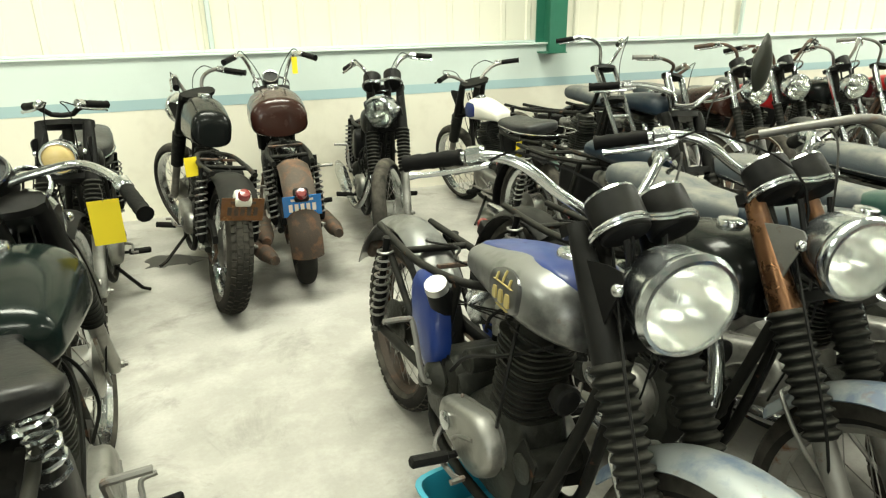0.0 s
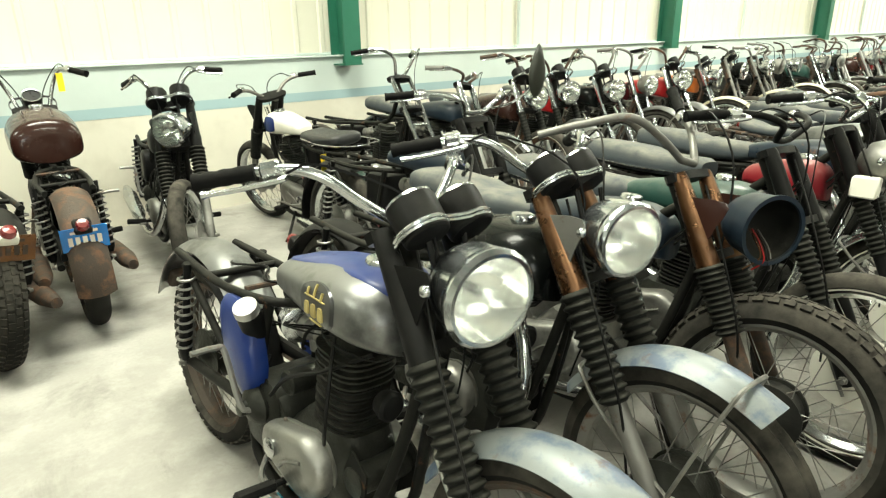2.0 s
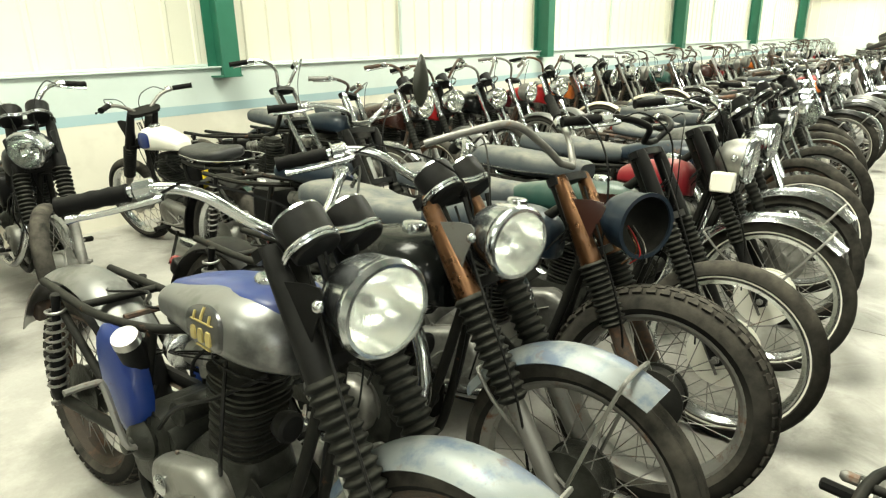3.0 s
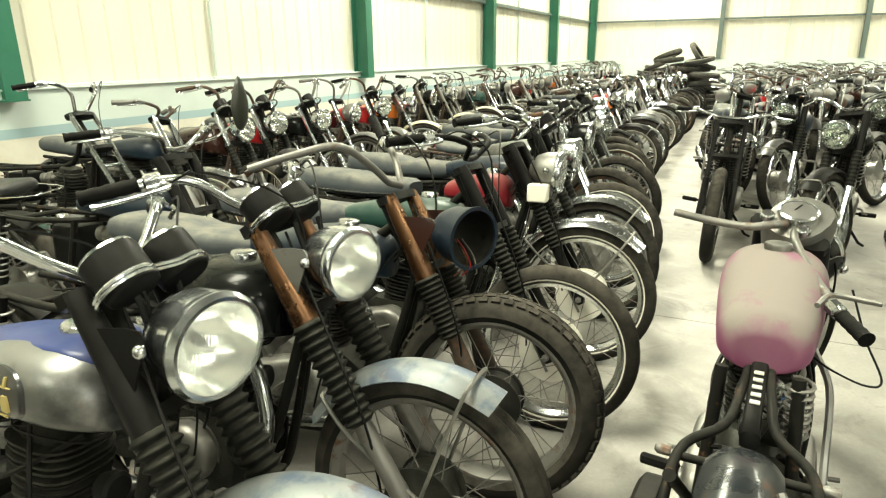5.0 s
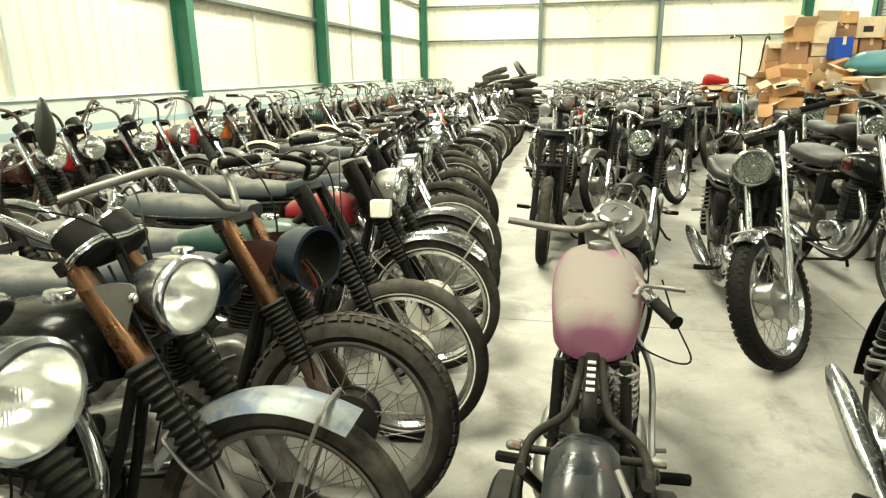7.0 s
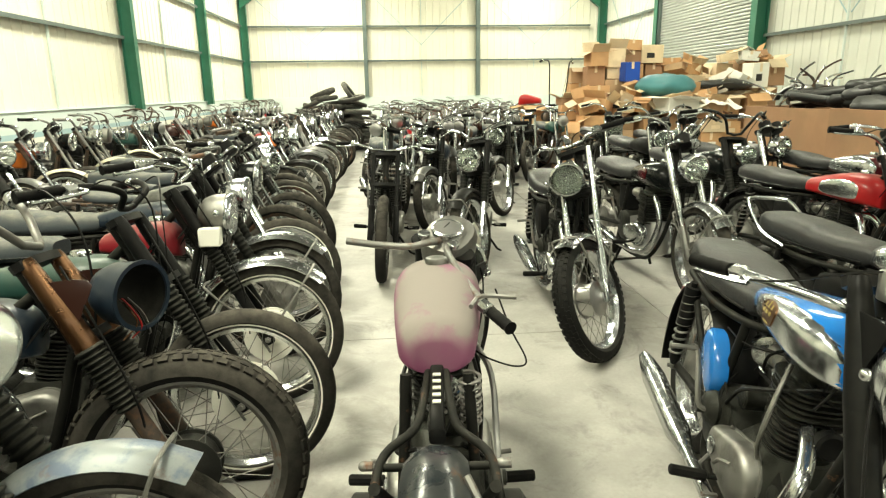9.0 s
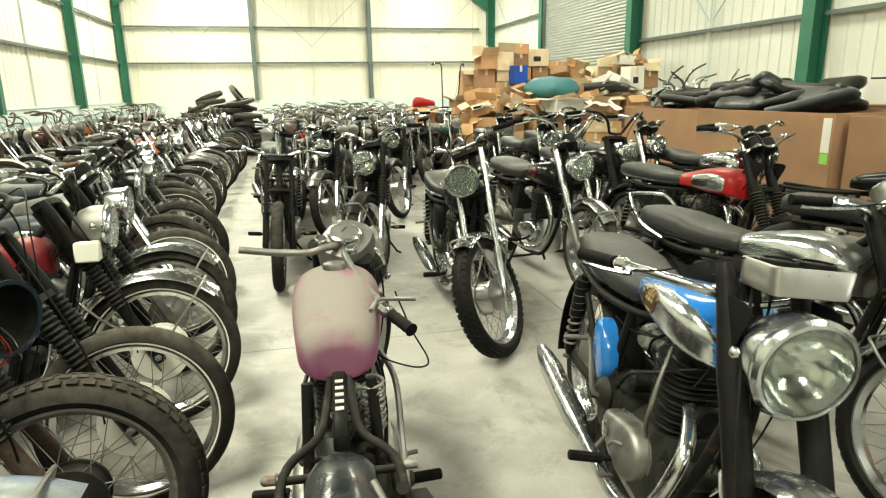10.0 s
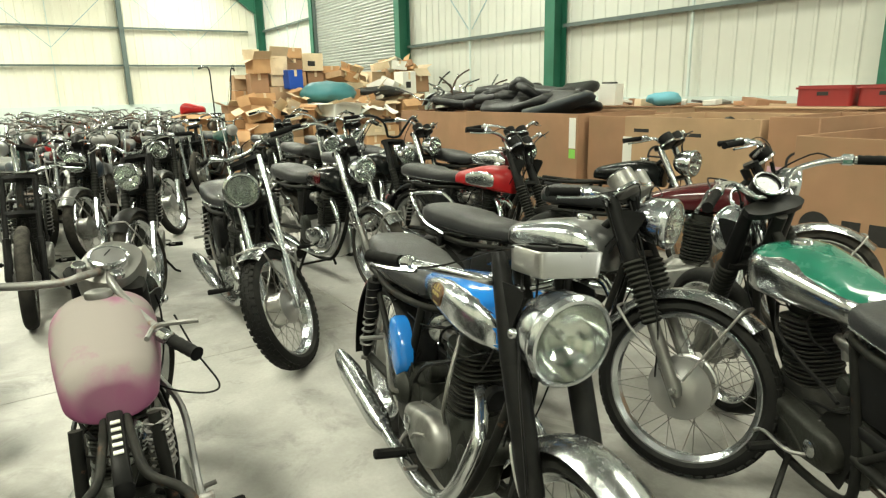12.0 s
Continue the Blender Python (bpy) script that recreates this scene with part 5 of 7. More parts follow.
cladding(clad_left, X_BACK, X_END, 1.2, 6.0, Matrix.Translation((0, Y_LEFT + 0.105, 0)), SHEET)
columns_left = [BAY0 + BAY * k for k in range(-2, 5)]
for x in columns_left:
    solid("column", column_shape(4.45, 0.17, 0.24), STEEL_GREEN, "green painted steel portal column", "column", "portal columns", "structure", pose(x, Y_LEFT - 0.17, 1.10))
for z in (2.48, 3.66, 4.84):
    for x in columns_left[:-1]:
        solid("girt", girt_shape(BAY - 0.24), STEEL_GREY, "grey-green steel wall girt", "girt", "wall girts", "structure", pose(x + 0.12, Y_LEFT - 0.02, z))
for x in columns_left[:-1]:
    solid("sag_post", block((0, 0, 2.0), (0.035, 0.035, 4.0), 0.004).join(block((0, 0.0, 0.012), (0.12, 0.07, 0.024), 0.004)), WALL_BLUE, "thin pale steel post on the sill", "post", "thin posts", "structure", pose(x + 2.32, Y_LEFT + 0.065, LEDGE + 0.001))

# end wall
wall_end = solid("wall_end", block((X_END + 0.2, -1.26, 0.6), (0.4, 13.6, 1.2)), WALL_BLUE, "low pale blue block wall at the far end", "wall", kind="structure")
clad_end = tagged(new("wall_end_cladding"), "cream profiled steel sheeting of the far end wall", "wall", kind="structure")
END = pose(X_END + 0.22, Y_LEFT + 0.5, 0, 0, 0, -90)
cladding(clad_end, 0, 13.75, 1.19, 6.0, END, SHEET)
for y in (0.86, -3.2):
    solid("gable_post", column_shape(4.9, 0.14, 0.16), STEEL_GREY, "grey-green steel gable post", "post", "gable posts", "structure", pose(X_END - 0.05, y, 1.2, 0, 0, -90))
for z in (2.48, 3.66, 4.84):
    solid("girt", girt_shape(12.4), STEEL_GREY, "grey-green steel gable girt", "girt", "wall girts", "structure", pose(X_END + 0.06, Y_LEFT - 0.05, z, 0, 0, -90))
for y in (2.95, -1.15, -5.3):
    solid("sag_post", block((0, 0, 2.0), (0.03, 0.03, 4.0), 0.004), WALL_BLUE, "thin pale steel post on the gable", "post", "thin posts", "structure", pose(X_END + 0.16, y, 1.2))
for ya, yb in ((4.9, 2.95), (0.86, 2.95), (0.7, -1.15), (-3.0, -1.15), (-3.4, -5.3), (-7.2, -5.3)):
    solid("brace", tube([(X_END + 0.12, ya, 4.8), (X_END + 0.12, yb, 3.0)], 0.012, 6), WALL_STRIPE, "thin diagonal steel brace on the gable", "brace", "wall braces", "structure")

# right wall with its roller shutter
S0, S1 = BAY0 + 2 * BAY + 0.14, BAY0 + 3 * BAY - 0.14
# D0 to D1: assumed opening, out of view, left for the added fill lamp
D0, D1 = -7.0, -2.2
wall_right = solid("wall_right", block(((D1 + S0) / 2, Y_RIGHT - 0.2, LEDGE_R / 2), (S0 - D1, 0.4, LEDGE_R)), WALL_BLUE, "low pale blue block wall behind the boxes", "wall", kind="structure")
part("end_piece", block(((S1 + X_END + 0.4) / 2, Y_RIGHT - 0.2, LEDGE_R / 2), (X_END + 0.4 - S1, 0.4, LEDGE_R)), WALL_BLUE, wall_right)
part("end_piece", block(((D0 + X_BACK - 0.3) / 2, Y_RIGHT - 0.2, LEDGE_R / 2), (D0 - X_BACK + 0.3, 0.4, LEDGE_R)), WALL_BLUE, wall_right)
clad_right = tagged(new("wall_right_cladding"), "greyish cream profiled steel sheeting", "wall", kind="structure")
RIGHT = pose(X_END, Y_RIGHT - 0.28, 0, 0, 0, 180)
cladding(clad_right, 0, X_END - S1 + 0.01, LEDGE_R, 6.0, RIGHT, SHEET_R)
cladding(clad_right, X_END - S0, X_END - D1, LEDGE_R, 6.0, RIGHT, SHEET_R)
cladding(clad_right, X_END - D0, LENGTH, LEDGE_R, 6.0, RIGHT, SHEET_R)
part("door_head", block(((D0 + D1) / 2, Y_RIGHT - 0.24, 5.0), (D1 - D0 + 0.3, 0.3, 2.0)), SHEET_R, clad_right)
lintel = part("shutter_lintel", block(((S0 + S1) / 2, Y_RIGHT - 0.24, 5.35), (S1 - S0, 0.3, 1.3)), SHEET_R, clad_right)
for k in range(0, 7):
    x = BAY0 + BAY * (k - 2) if k else -2.1
    solid("column", column_shape(5.4, 0.24, 0.28), STEEL_GREEN, "green painted steel portal column", "column", "portal columns", "structure", pose(x, Y_RIGHT + 0.02, 0.0, 0, 0, 180))
for z in (2.45, 3.66, 4.84):
    for k in range(-1, 4):
        if k == 2:
            continue
        x = BAY0 + BAY * k
        solid("girt", girt_shape(BAY - 0.28), STEEL_GREY, "grey-green steel wall girt", "girt", "wall girts", "structure", pose(x + BAY - 0.14, Y_RIGHT - 0.15, z, 0, 0, 180))
for k in range(0, 4):
    if k != 2:
        solid("sag_post", block((0, 0, 2.0), (0.035, 0.035, 4.0), 0.004), WALL_BLUE, "thin pale steel post behind the girts", "post", "thin posts", "structure", pose(BAY0 + BAY * k + 2.56, Y_RIGHT - 0.19, LEDGE_R))
for k in (1, 3):
    x = BAY0 + BAY * k
    for a, b in ((x + 0.3, x + 2.5), (x + 4.8, x + 2.6)):
        solid("brace", tube([(a, Y_RIGHT - 0.2, 4.8), (b, Y_RIGHT - 0.2, 2.6)], 0.012, 6), WALL_STRIPE, "thin diagonal steel brace on the wall", "brace", "wall braces", "structure")
shutter = tagged(new("roller_shutter"), "closed grey steel roller shutter", "shutter", kind="structure")
for k in range(62):
    part("slat", lambda: loft([[(x, y, z) for y, z in ((0.0, 0.0), (0.022, 0.018), (0.026, 0.04), (0.018, 0.062), (0.0, 0.074), (-0.012, 0.074), (-0.012, 0.0))] for x in (0, S1 - S0)]), SHUTTER, shutter, m=Matrix.Translation((S0, Y_RIGHT - 0.12, 0.02 + 0.0755 * k)), key=0)
part("guide", block((S0 - 0.03, Y_RIGHT - 0.08, 2.4), (0.08, 0.12, 4.8), 0.004), STEEL_GREY, shutter)
part("guide", block((S1 + 0.03, Y_RIGHT - 0.08, 2.4), (0.08, 0.12, 4.8), 0.004), STEEL_GREY, shutter)

# back wall behind the camera
solid("wall_back", block((X_BACK - 0.15, -1.26, 3.0), (0.3, 14.2, 6.0)), SHEET_R, "plain cream wall behind the camera", "wall", kind="structure")

# roof: sheets round the assumed, unseen roof lights, rafters with haunches
rx0, rx1, ry0, ry1 = X_BACK - 0.5, X_END + 0.6, Y_RIGHT - 0.5, Y_LEFT + 0.6
roof = Shape()
cuts_x = sorted({rx0, rx1} | {a + s * LIGHT_SIZE[0] / 2 for a, _ in ROOF_LIGHTS for s in (-1, 1)})
cuts_y = sorted({ry0, ry1} | {b + s * LIGHT_SIZE[1] / 2 for _, b in ROOF_LIGHTS for s in (-1, 1)})
for i in range(len(cuts_x) - 1):
    for j in range(len(cuts_y) - 1):
        mx, my = (cuts_x[i] + cuts_x[i + 1]) / 2, (cuts_y[j] + cuts_y[j + 1]) / 2
        if any(abs(mx - a) < LIGHT_SIZE[0] / 2 and abs(my - b) < LIGHT_SIZE[1] / 2 for a, b in ROOF_LIGHTS):
            continue
        roof.join(block((mx, my, ROOF_Z + 0.06), (cuts_x[i + 1] - cuts_x[i], cuts_y[j + 1] - cuts_y[j], 0.12)))
solid("ceiling", roof, ROOF, "grey sheeted roof with openings for assumed roof lights", "ceiling", kind="structure")
for a, b in ROOF_LIGHTS:
    solid("roof_light", block((a, b, ROOF_Z + 0.15), (LIGHT_SIZE[0] + 0.1, LIGHT_SIZE[1] + 0.1, 0.03)), PAPER, "assumed white roof light panel, out of view", "roof light", "roof lights", "structure")
for k in range(-2, 5):
    x = BAY0 + BAY * k
    beam = block((x, -1.26, 5.72), (0.2, 12.9, 0.42), 0.01)
    for y, sgn in ((Y_LEFT, -1), (Y_RIGHT, 1)):
        beam.join(loft([[(x - 0.08, y, 5.52), (x + 0.08, y, 5.52), (x + 0.08, y, 4.2), (x - 0.08, y, 4.2)], [(x - 0.08, y + sgn * 1.7, 5.52), (x + 0.08, y + sgn * 1.7, 5.52), (x + 0.08, y + sgn * 1.7, 5.50), (x - 0.08, y + sgn * 1.7, 5.50)]]))
    solid("rafter", beam, STEEL_GREEN, "green steel rafter with haunched ends", "rafter", "rafters", "structure")

# ---- the motorcycles near the camera ----
BIG_TANK = dict(length=0.54, width=0.29, top=0.89, bottom=0.70, front=0.34)
SLIM_TANK = dict(length=0.54, width=0.24, top=0.87, bottom=0.71, front=0.33, taper=0.5)
ROUND_TANK = dict(length=0.52, width=0.34, top=0.90, bottom=0.68, front=0.36, power=2.3, taper=0.7)
LOW_BARS = [(0.0, 0.0, 0.015), (-0.015, 0.05, 0.018), (-0.045, 0.115, 0.058), (-0.085, 0.185, 0.108), (-0.14, 0.245, 0.115), (-0.25, 0.35, 0.08)]
ROW = "motorcycles of the left front row"
WALL = "motorcycles along the left wall"
MID = "motorcycles in the middle rows"
RGT = "motorcycles on the right side"

# left front row, heading to the aisle
park(motorcycle("seatless blue and silver motorcycle, round badge, bright chrome headlamp", 2, ROW, wb=1.46, rake=33, fork=0.80, tank=SILVER, top_strip=BLUE, strip=0.55, badge=DIAL, rim=RUSTY, hub_mat=ENGINE, front_guard_arc=(-62, 39), badge_box=(0.24, 0.55, 1.02, 1.98), tank_shape=dict(BIG_TANK, length=0.5, bottom=0.725, front=0.33), clocks=2, clock_up=0.005, clock_out=0.08, lamp="bright", lamp_r=0.098, lamp_up=0.02, lamp_yaw=-13, barrel_mat=BARREL, front_guard=PALE_GUARD,
                rear_guard=SILVER, guard_gap=0.085, rear_guard_arc=(-70, 50), side_panel=BLUE, shield=(0.095, 0.145, 0.545), stub=True, bars=LOW_BARS, rear_tread="block", tail_mat=RUSTY, exhaust=(), slider=STEEL, steer=2, lean=5, cover_mat=ALLOY), 0.677, 1.295, -87, 5)
park(motorcycle("black motorcycle, copper fork covers, pale blue front mudguard", 2, ROW, wb=1.46, rake=33, fork=0.80, tank=BLACK_GLOSS, tank_shape=BIG_TANK, clocks=2, clock_out=0.03, lamp="bright", lamp_up=0.02, lamp_yaw=-15, barrel_mat=BARREL, shroud=COPPER, ear_mat=STEEL, front_guard=PALE_GUARD,
                front_tread="rib", bars=LOW_BARS, lean=5, slider=STEEL, front_guard_arc=(-62, 32), hub_mat=ENGINE, rim=STEEL), 1.18, 1.325, -88, 5)
park(motorcycle("faded navy motorcycle with empty headlamp shell and block-tread tyre", 2, ROW, tank=NAVY, tank_shape=SLIM_TANK, lamp="empty", lamp_yaw=-32, shroud=COPPER, ear_mat=BROWN, front_tread="block", seat="dual", seat_mat=LEATHER_GREY,
                bars=[(0.0, 0.0, 0.03), (-0.02, 0.05, 0.04), (-0.08, 0.13, 0.12), (-0.15, 0.19, 0.18), (-0.21, 0.25, 0.235)], bars_right=[(0.0, 0.0, 0.03), (-0.02, 0.05, 0.04), (-0.05, 0.14, 0.10), (-0.10, 0.24, 0.15), (-0.2, 0.32, 0.12), (-0.30, 0.38, 0.08)], fork=0.72, lamp_out=0.155, bar_mat=STEEL, lean=5, rf=0.345, tf=0.115, engine_mat=ALLOY, slider=RUSTY, rim=STEEL, hub_mat=BARREL, steer=3, no_grip=(-1,)), 1.63, 1.28, -86, 6)
park(motorcycle("black motorcycle with long black gaiters and white-lined front wheel", 2, ROW, tank=GREEN_DARK, tank_shape=SLIM_TANK, lamp=None, ears=False, slim=0.8, seat="dual", seat_mat=LEATHER_GREY, bars="low", bar_mat=BLACK, wall=WHITE, slider=BLACK, rf=0.325, clocks=0, hub_mat=WHITE, front_hub="big", lean=5), 2.12, 1.22, -87, 6)
park(motorcycle("black motorcycle with small white box, chrome front mudguard", 2, ROW, tank=FADED_RED, tank_shape=dict(SLIM_TANK, length=0.33), lamp="alloy", ears=False, slim=0.8, seat="dual", seat_mat=LEATHER_GREY, bars="low", front_guard=CHROME, wall=WHITE, hub_mat=WHITE, front_hub="big", slider=BLACK, lean=5), 2.72, 1.24, -87, 6)
park(motorcycle("dusty motorcycle with chrome headlamp and grey dual seat", 1, ROW, tank=NAVY, tank_shape=SLIM_TANK, lamp="chrome", seat="dual", seat_mat=LEATHER_GREY, bars="flat", front_guard=CHROME, clocks=1, lean=5), 3.26, 1.29, -88, 6)

navy = [o for o in scene.objects if o.name.startswith("motorcycle") and o.get("label", "").startswith("faded navy motorcycle with empty")][0]
boxed = [o for o in scene.objects if o.get("label", "").startswith("black motorcycle with small white box")][0]
part("battery_case", block((0.47, -0.15, 0.80), (0.09, 0.075, 0.08), 0.006), WHITE, boxed, "small dusty white box beside the fork", m=pose(0, 0, 0, 0, 0, 4))
dome = part("indicator_lamp", lathe([(0.004, 0.05), (0.03, 0.045), (0.048, 0.025), (0.055, 0.0), (0.05, -0.01), (0.01, -0.012)], 24, "x"), WHITE, navy, "dusty white lamp dome with a red lens", m=pose(-0.30, 0.17, 0.86, 0, -30, 10))
part("lamp_lens", lathe([(0.03, -0.012), (0.03, -0.03), (0.02, -0.04), (0.003, -0.042)], 18, "x"), REDLENS, dome)
part("lamp_stem", tube([(0, 0, -0.02), (-0.03, -0.05, -0.14)], 0.008, 6), STEEL, dome)

# by the left wall, seen at the start
park(motorcycle("black seatless motorcycle with worn block-tread rear tyre", 2, WALL, tank=BLACK_GLOSS, tank_shape=dict(length=0.46, width=0.25, top=1.0, bottom=0.72, front=0.33, taper=0.8, power=2.5), rear_tread="block", tr=0.125, rr=0.335, lamp="chrome", bars="high", bar_scale=0.62, bar_lift=-0.1, bar_mat=STEEL, rear_guard=BLACK, rear_guard_arc=(-46, 30), plate=COPPER, plate_ink=RUSTY, tail_mat=WHITE, tail_angle=-40, steer=30,
                exhaust=(-1,), exhaust_mat=RUSTY, lean=6, fork=0.78, rail_z=0.72, grip_mat=GRIP), -0.005, 3.855, 96, -9)
park(motorcycle("rusty red-brown motorcycle, rear mudguard with blue plate", 2, WALL, tank=BROWN, tank_shape=dict(ROUND_TANK, length=0.46, top=1.0, bottom=0.70, width=0.36, taper=0.92, power=2.2), rear_tread="road", tr=0.11, lamp=None, bars="ape", bar_scale=0.72, bar_lift=-0.13, rear_guard=RUSTY, rear_guard_arc=(-100, 10), plate=BLUE_BRIGHT, plate_ink=WHITE, tail_angle=-50, clocks=1,
                exhaust=(1, -1), exhaust_mat=RUSTY, lean=5, side_panel=BLACK, fork=0.74, shroud=STEEL), 0.565, 4.075, 86, 1)
park(motorcycle("black motorcycle with open chrome headlamp and rising handlebar", 2, WALL, tank=BLACK, tank_shape=BIG_TANK, lamp="bright", reflector=REFLECTOR_DIM, lamp_yaw=-24, clocks=2, bars="high", bar_scale=0.7, bar_lift=-0.05, steer=-24, fork=0.78, seat=None, lean=4), 1.14, 4.05, -98, 4)
park(motorcycle("small white and blue trail motorcycle with yellow tag", 2, WALL, tank=WHITE, panel=BLUE, panel_box=(0.0, 0.45, 0.9, 2.0), tank_shape=dict(SLIM_TANK, width=0.2, length=0.44), lamp=None, bars="wide", bar_scale=0.8, bar_lift=-0.04, bar_mat=STEEL, seat="solo", rear_guard=GREEN_DARK, wb=1.28, rf=0.31, rr=0.29, steer=8, lean=7, exhaust=(-1,), rear_guard_arc=(-60, 20)), 2.07, 3.95, 93, 5)
park(motorcycle("black motorcycle with yellowed headlamp, facing the aisle", 2, WALL, tank=BLACK, tank_shape=SLIM_TANK, lamp="amber", lamp_r=0.068, bars="flat", bar_scale=0.42, bar_mat=BLACK, seat="dual", front_tread="knob", front_guard=BLACK, lean=4, steer=-6), -0.56, 3.52, -88, 4)
park(motorcycle("black-green motorcycle with big tank, vinyl saddle and chrome springs", 2, ROW, tank=DEEP_GREEN, tank_shape=dict(ROUND_TANK, width=0.34, top=0.91, length=0.42), lamp="black", bars="back", seat="single", seat_mat=OLD_VINYL, seat_z=0.015, seat_x=0.09, seat_w=1.3, rear_guard=PALE_GUARD, clocks=1, lean=3, spring_mat=CHROME_BRIGHT, steer=-4, exhaust=(1,)), -0.40, 1.43, 91, 3)
park(motorcycle("bare chopper with chrome ladder fork and tall handlebar", 1, WALL, tank=None, lamp=None, fork_style="ladder", slider=CHROME, fork=0.86, rake=32, bars="high", bar_scale=0.8, bar_lift=-0.02, seat=None, lean=4, rear_guard=None, exhaust=(), engine_mat=ALLOY_CLEAN, cover_mat=ALLOY_CLEAN), 2.72, 4.1, -80, 4)

# pink-tanked motorcycle heading down the hall
park(motorcycle("seatless motorcycle with dusty faded pink tank and bare frame", 2, "motorcycles in the aisle", tank=PINK, tank_shape=dict(length=0.52, width=0.27, top=0.885, bottom=0.66, front=0.34, power=2.4, taper=0.62, nose=0.22), nacelle=True, levers=False, lamp="black", lamp_up=0.0, bars=[(0.0, 0.0, 0.02), (-0.05, 0.0, 0.025), (-0.1, 0.02, 0.02), (-0.13, 0.06, 0.0), (-0.17, 0.15, -0.018), (-0.216, 0.25, -0.028)],
                bars_right=[(0.0, 0.0, 0.02), (-0.05, 0.03, 0.02), (-0.095, 0.055, 0.013), (-0.165, 0.125, -0.003), (-0.22, 0.2, -0.024), (-0.322, 0.322, -0.034), (-0.367, 0.388, -0.036)], bar_mat=STEEL, steer=-30, nacelle_mat=ALLOY, face_mat=ALLOY_CLEAN, grip_len=0.085, reflector=REFLECTOR_DIM,
                rear_guard=WORN_GUARD, rear_guard_arc=(-70, 42), seat=None, lean=1, exhaust=(), tool_box=False, kick=False, tr=0.08, cap_u=0.26, cap_mat=ALLOY, no_grip=(1,), shroud=BLACK, fork_style="cover", fork=0.645, rails="flared", shocks=False, guard_gap=0.075), 1.70, -0.155, -4.5, 1)

pink = [o for o in scene.objects if o.get("label", "").startswith("seatless motorcycle with dusty faded pink")][0]
post = part("seat_post", loft([[(x, y, z) for y, z in squircle(0, zc, w, h, 14, 4)] for x, zc, w, h in ((-0.14, 0.705, 0.018, 0.014), (-0.18, 0.70, 0.018, 0.016), (-0.34, 0.66, 0.018, 0.018), (-0.37, 0.62, 0.02, 0.02))]), BLACK, pink)
for k in range(5):
    part("painted_bar", block((-0.225 - 0.024 * k, 0.0, 0.7095 - 0.006 * k), (0.013, 0.02, 0.003)), WHITE, post)
part("saddle_spring", helix((-0.19, -0.085, 0.55), (-0.19, -0.085, 0.69), 0.027, 7, 0.005), STEEL, pink)
part("rear_strut", tube([(-0.66, -0.06, 0.71), (-0.78, -0.135, 0.60)], 0.008, 6), STEEL, pink)
part("oil_pipe", tube(spline([(0.1, -0.11, 0.66), (-0.05, -0.15, 0.62), (-0.22, -0.15, 0.52), (-0.36, -0.15, 0.40)], 5), 0.009, 7), ALLOY_CLEAN, pink)
for sgn in (1, -1):
    part("side_box", loft([[(x, y, z) for x, z in squircle(-0.64, 0.47, 0.15 * k, 0.13 * k, 20, 4)] for y, k in ((0.13 * sgn, 0.9), (0.14 * sgn, 1.0), (0.175 * sgn, 1.0), (0.185 * sgn, 0.9))][::(1 if sgn < 0 else -1)]), FRAME, pink)
    part("rail_bolt", lathe([(0.011, -0.012), (0.011, 0.012), (0.006, 0.018)], 8, "y"), STEEL, pink, m=Matrix.Translation((-0.52, 0.145 * sgn, 0.645)))
part("lever", tube(spline([(-0.26, -0.089, 0.9), (-0.189, -0.11, 0.9), (-0.182, -0.14, 0.9), (-0.192, -0.176, 0.9), (-0.199, -0.205, 0.9)], 4), 0.006, 7), STEEL, pink)
part("cable_end", tube(spline([(0.03, -0.17, 0.85), (0.0, -0.21, 0.74), (-0.04, -0.25, 0.66), (-0.05, -0.22, 0.645), (-0.03, -0.15, 0.66), (0.0, -0.10, 0.68)], 6), 0.0028, 5), BLACK, pink)

# right side
park(motorcycle("black motorcycle with round headlamp, chrome engine bar, alloy-rimmed wheel", 2, RGT, tyre_mat=RUBBER_CLEAN, tank=BLACK_GLOSS, tank_shape=BIG_TANK, lamp="black", lamp_r=0.09, reflector=REFLECTOR_DIM, fork_style="bare", slider=CHROME_BRIGHT, front_guard=CHROME, front_guard_arc=(-70, 20), front_tread="block", bars="flat", bar_scale=0.75, fork=0.84, seat="dual", engine="twin", engine_mat=ALLOY, cover_mat=CHROME,
                rim=CHROME_BRIGHT, hub_mat=ALLOY_CLEAN, tf=0.1, exhaust=(1, -1), steer=-42, lamp_yaw=26, lean=3), 3.78, -1.12, 178, -2)
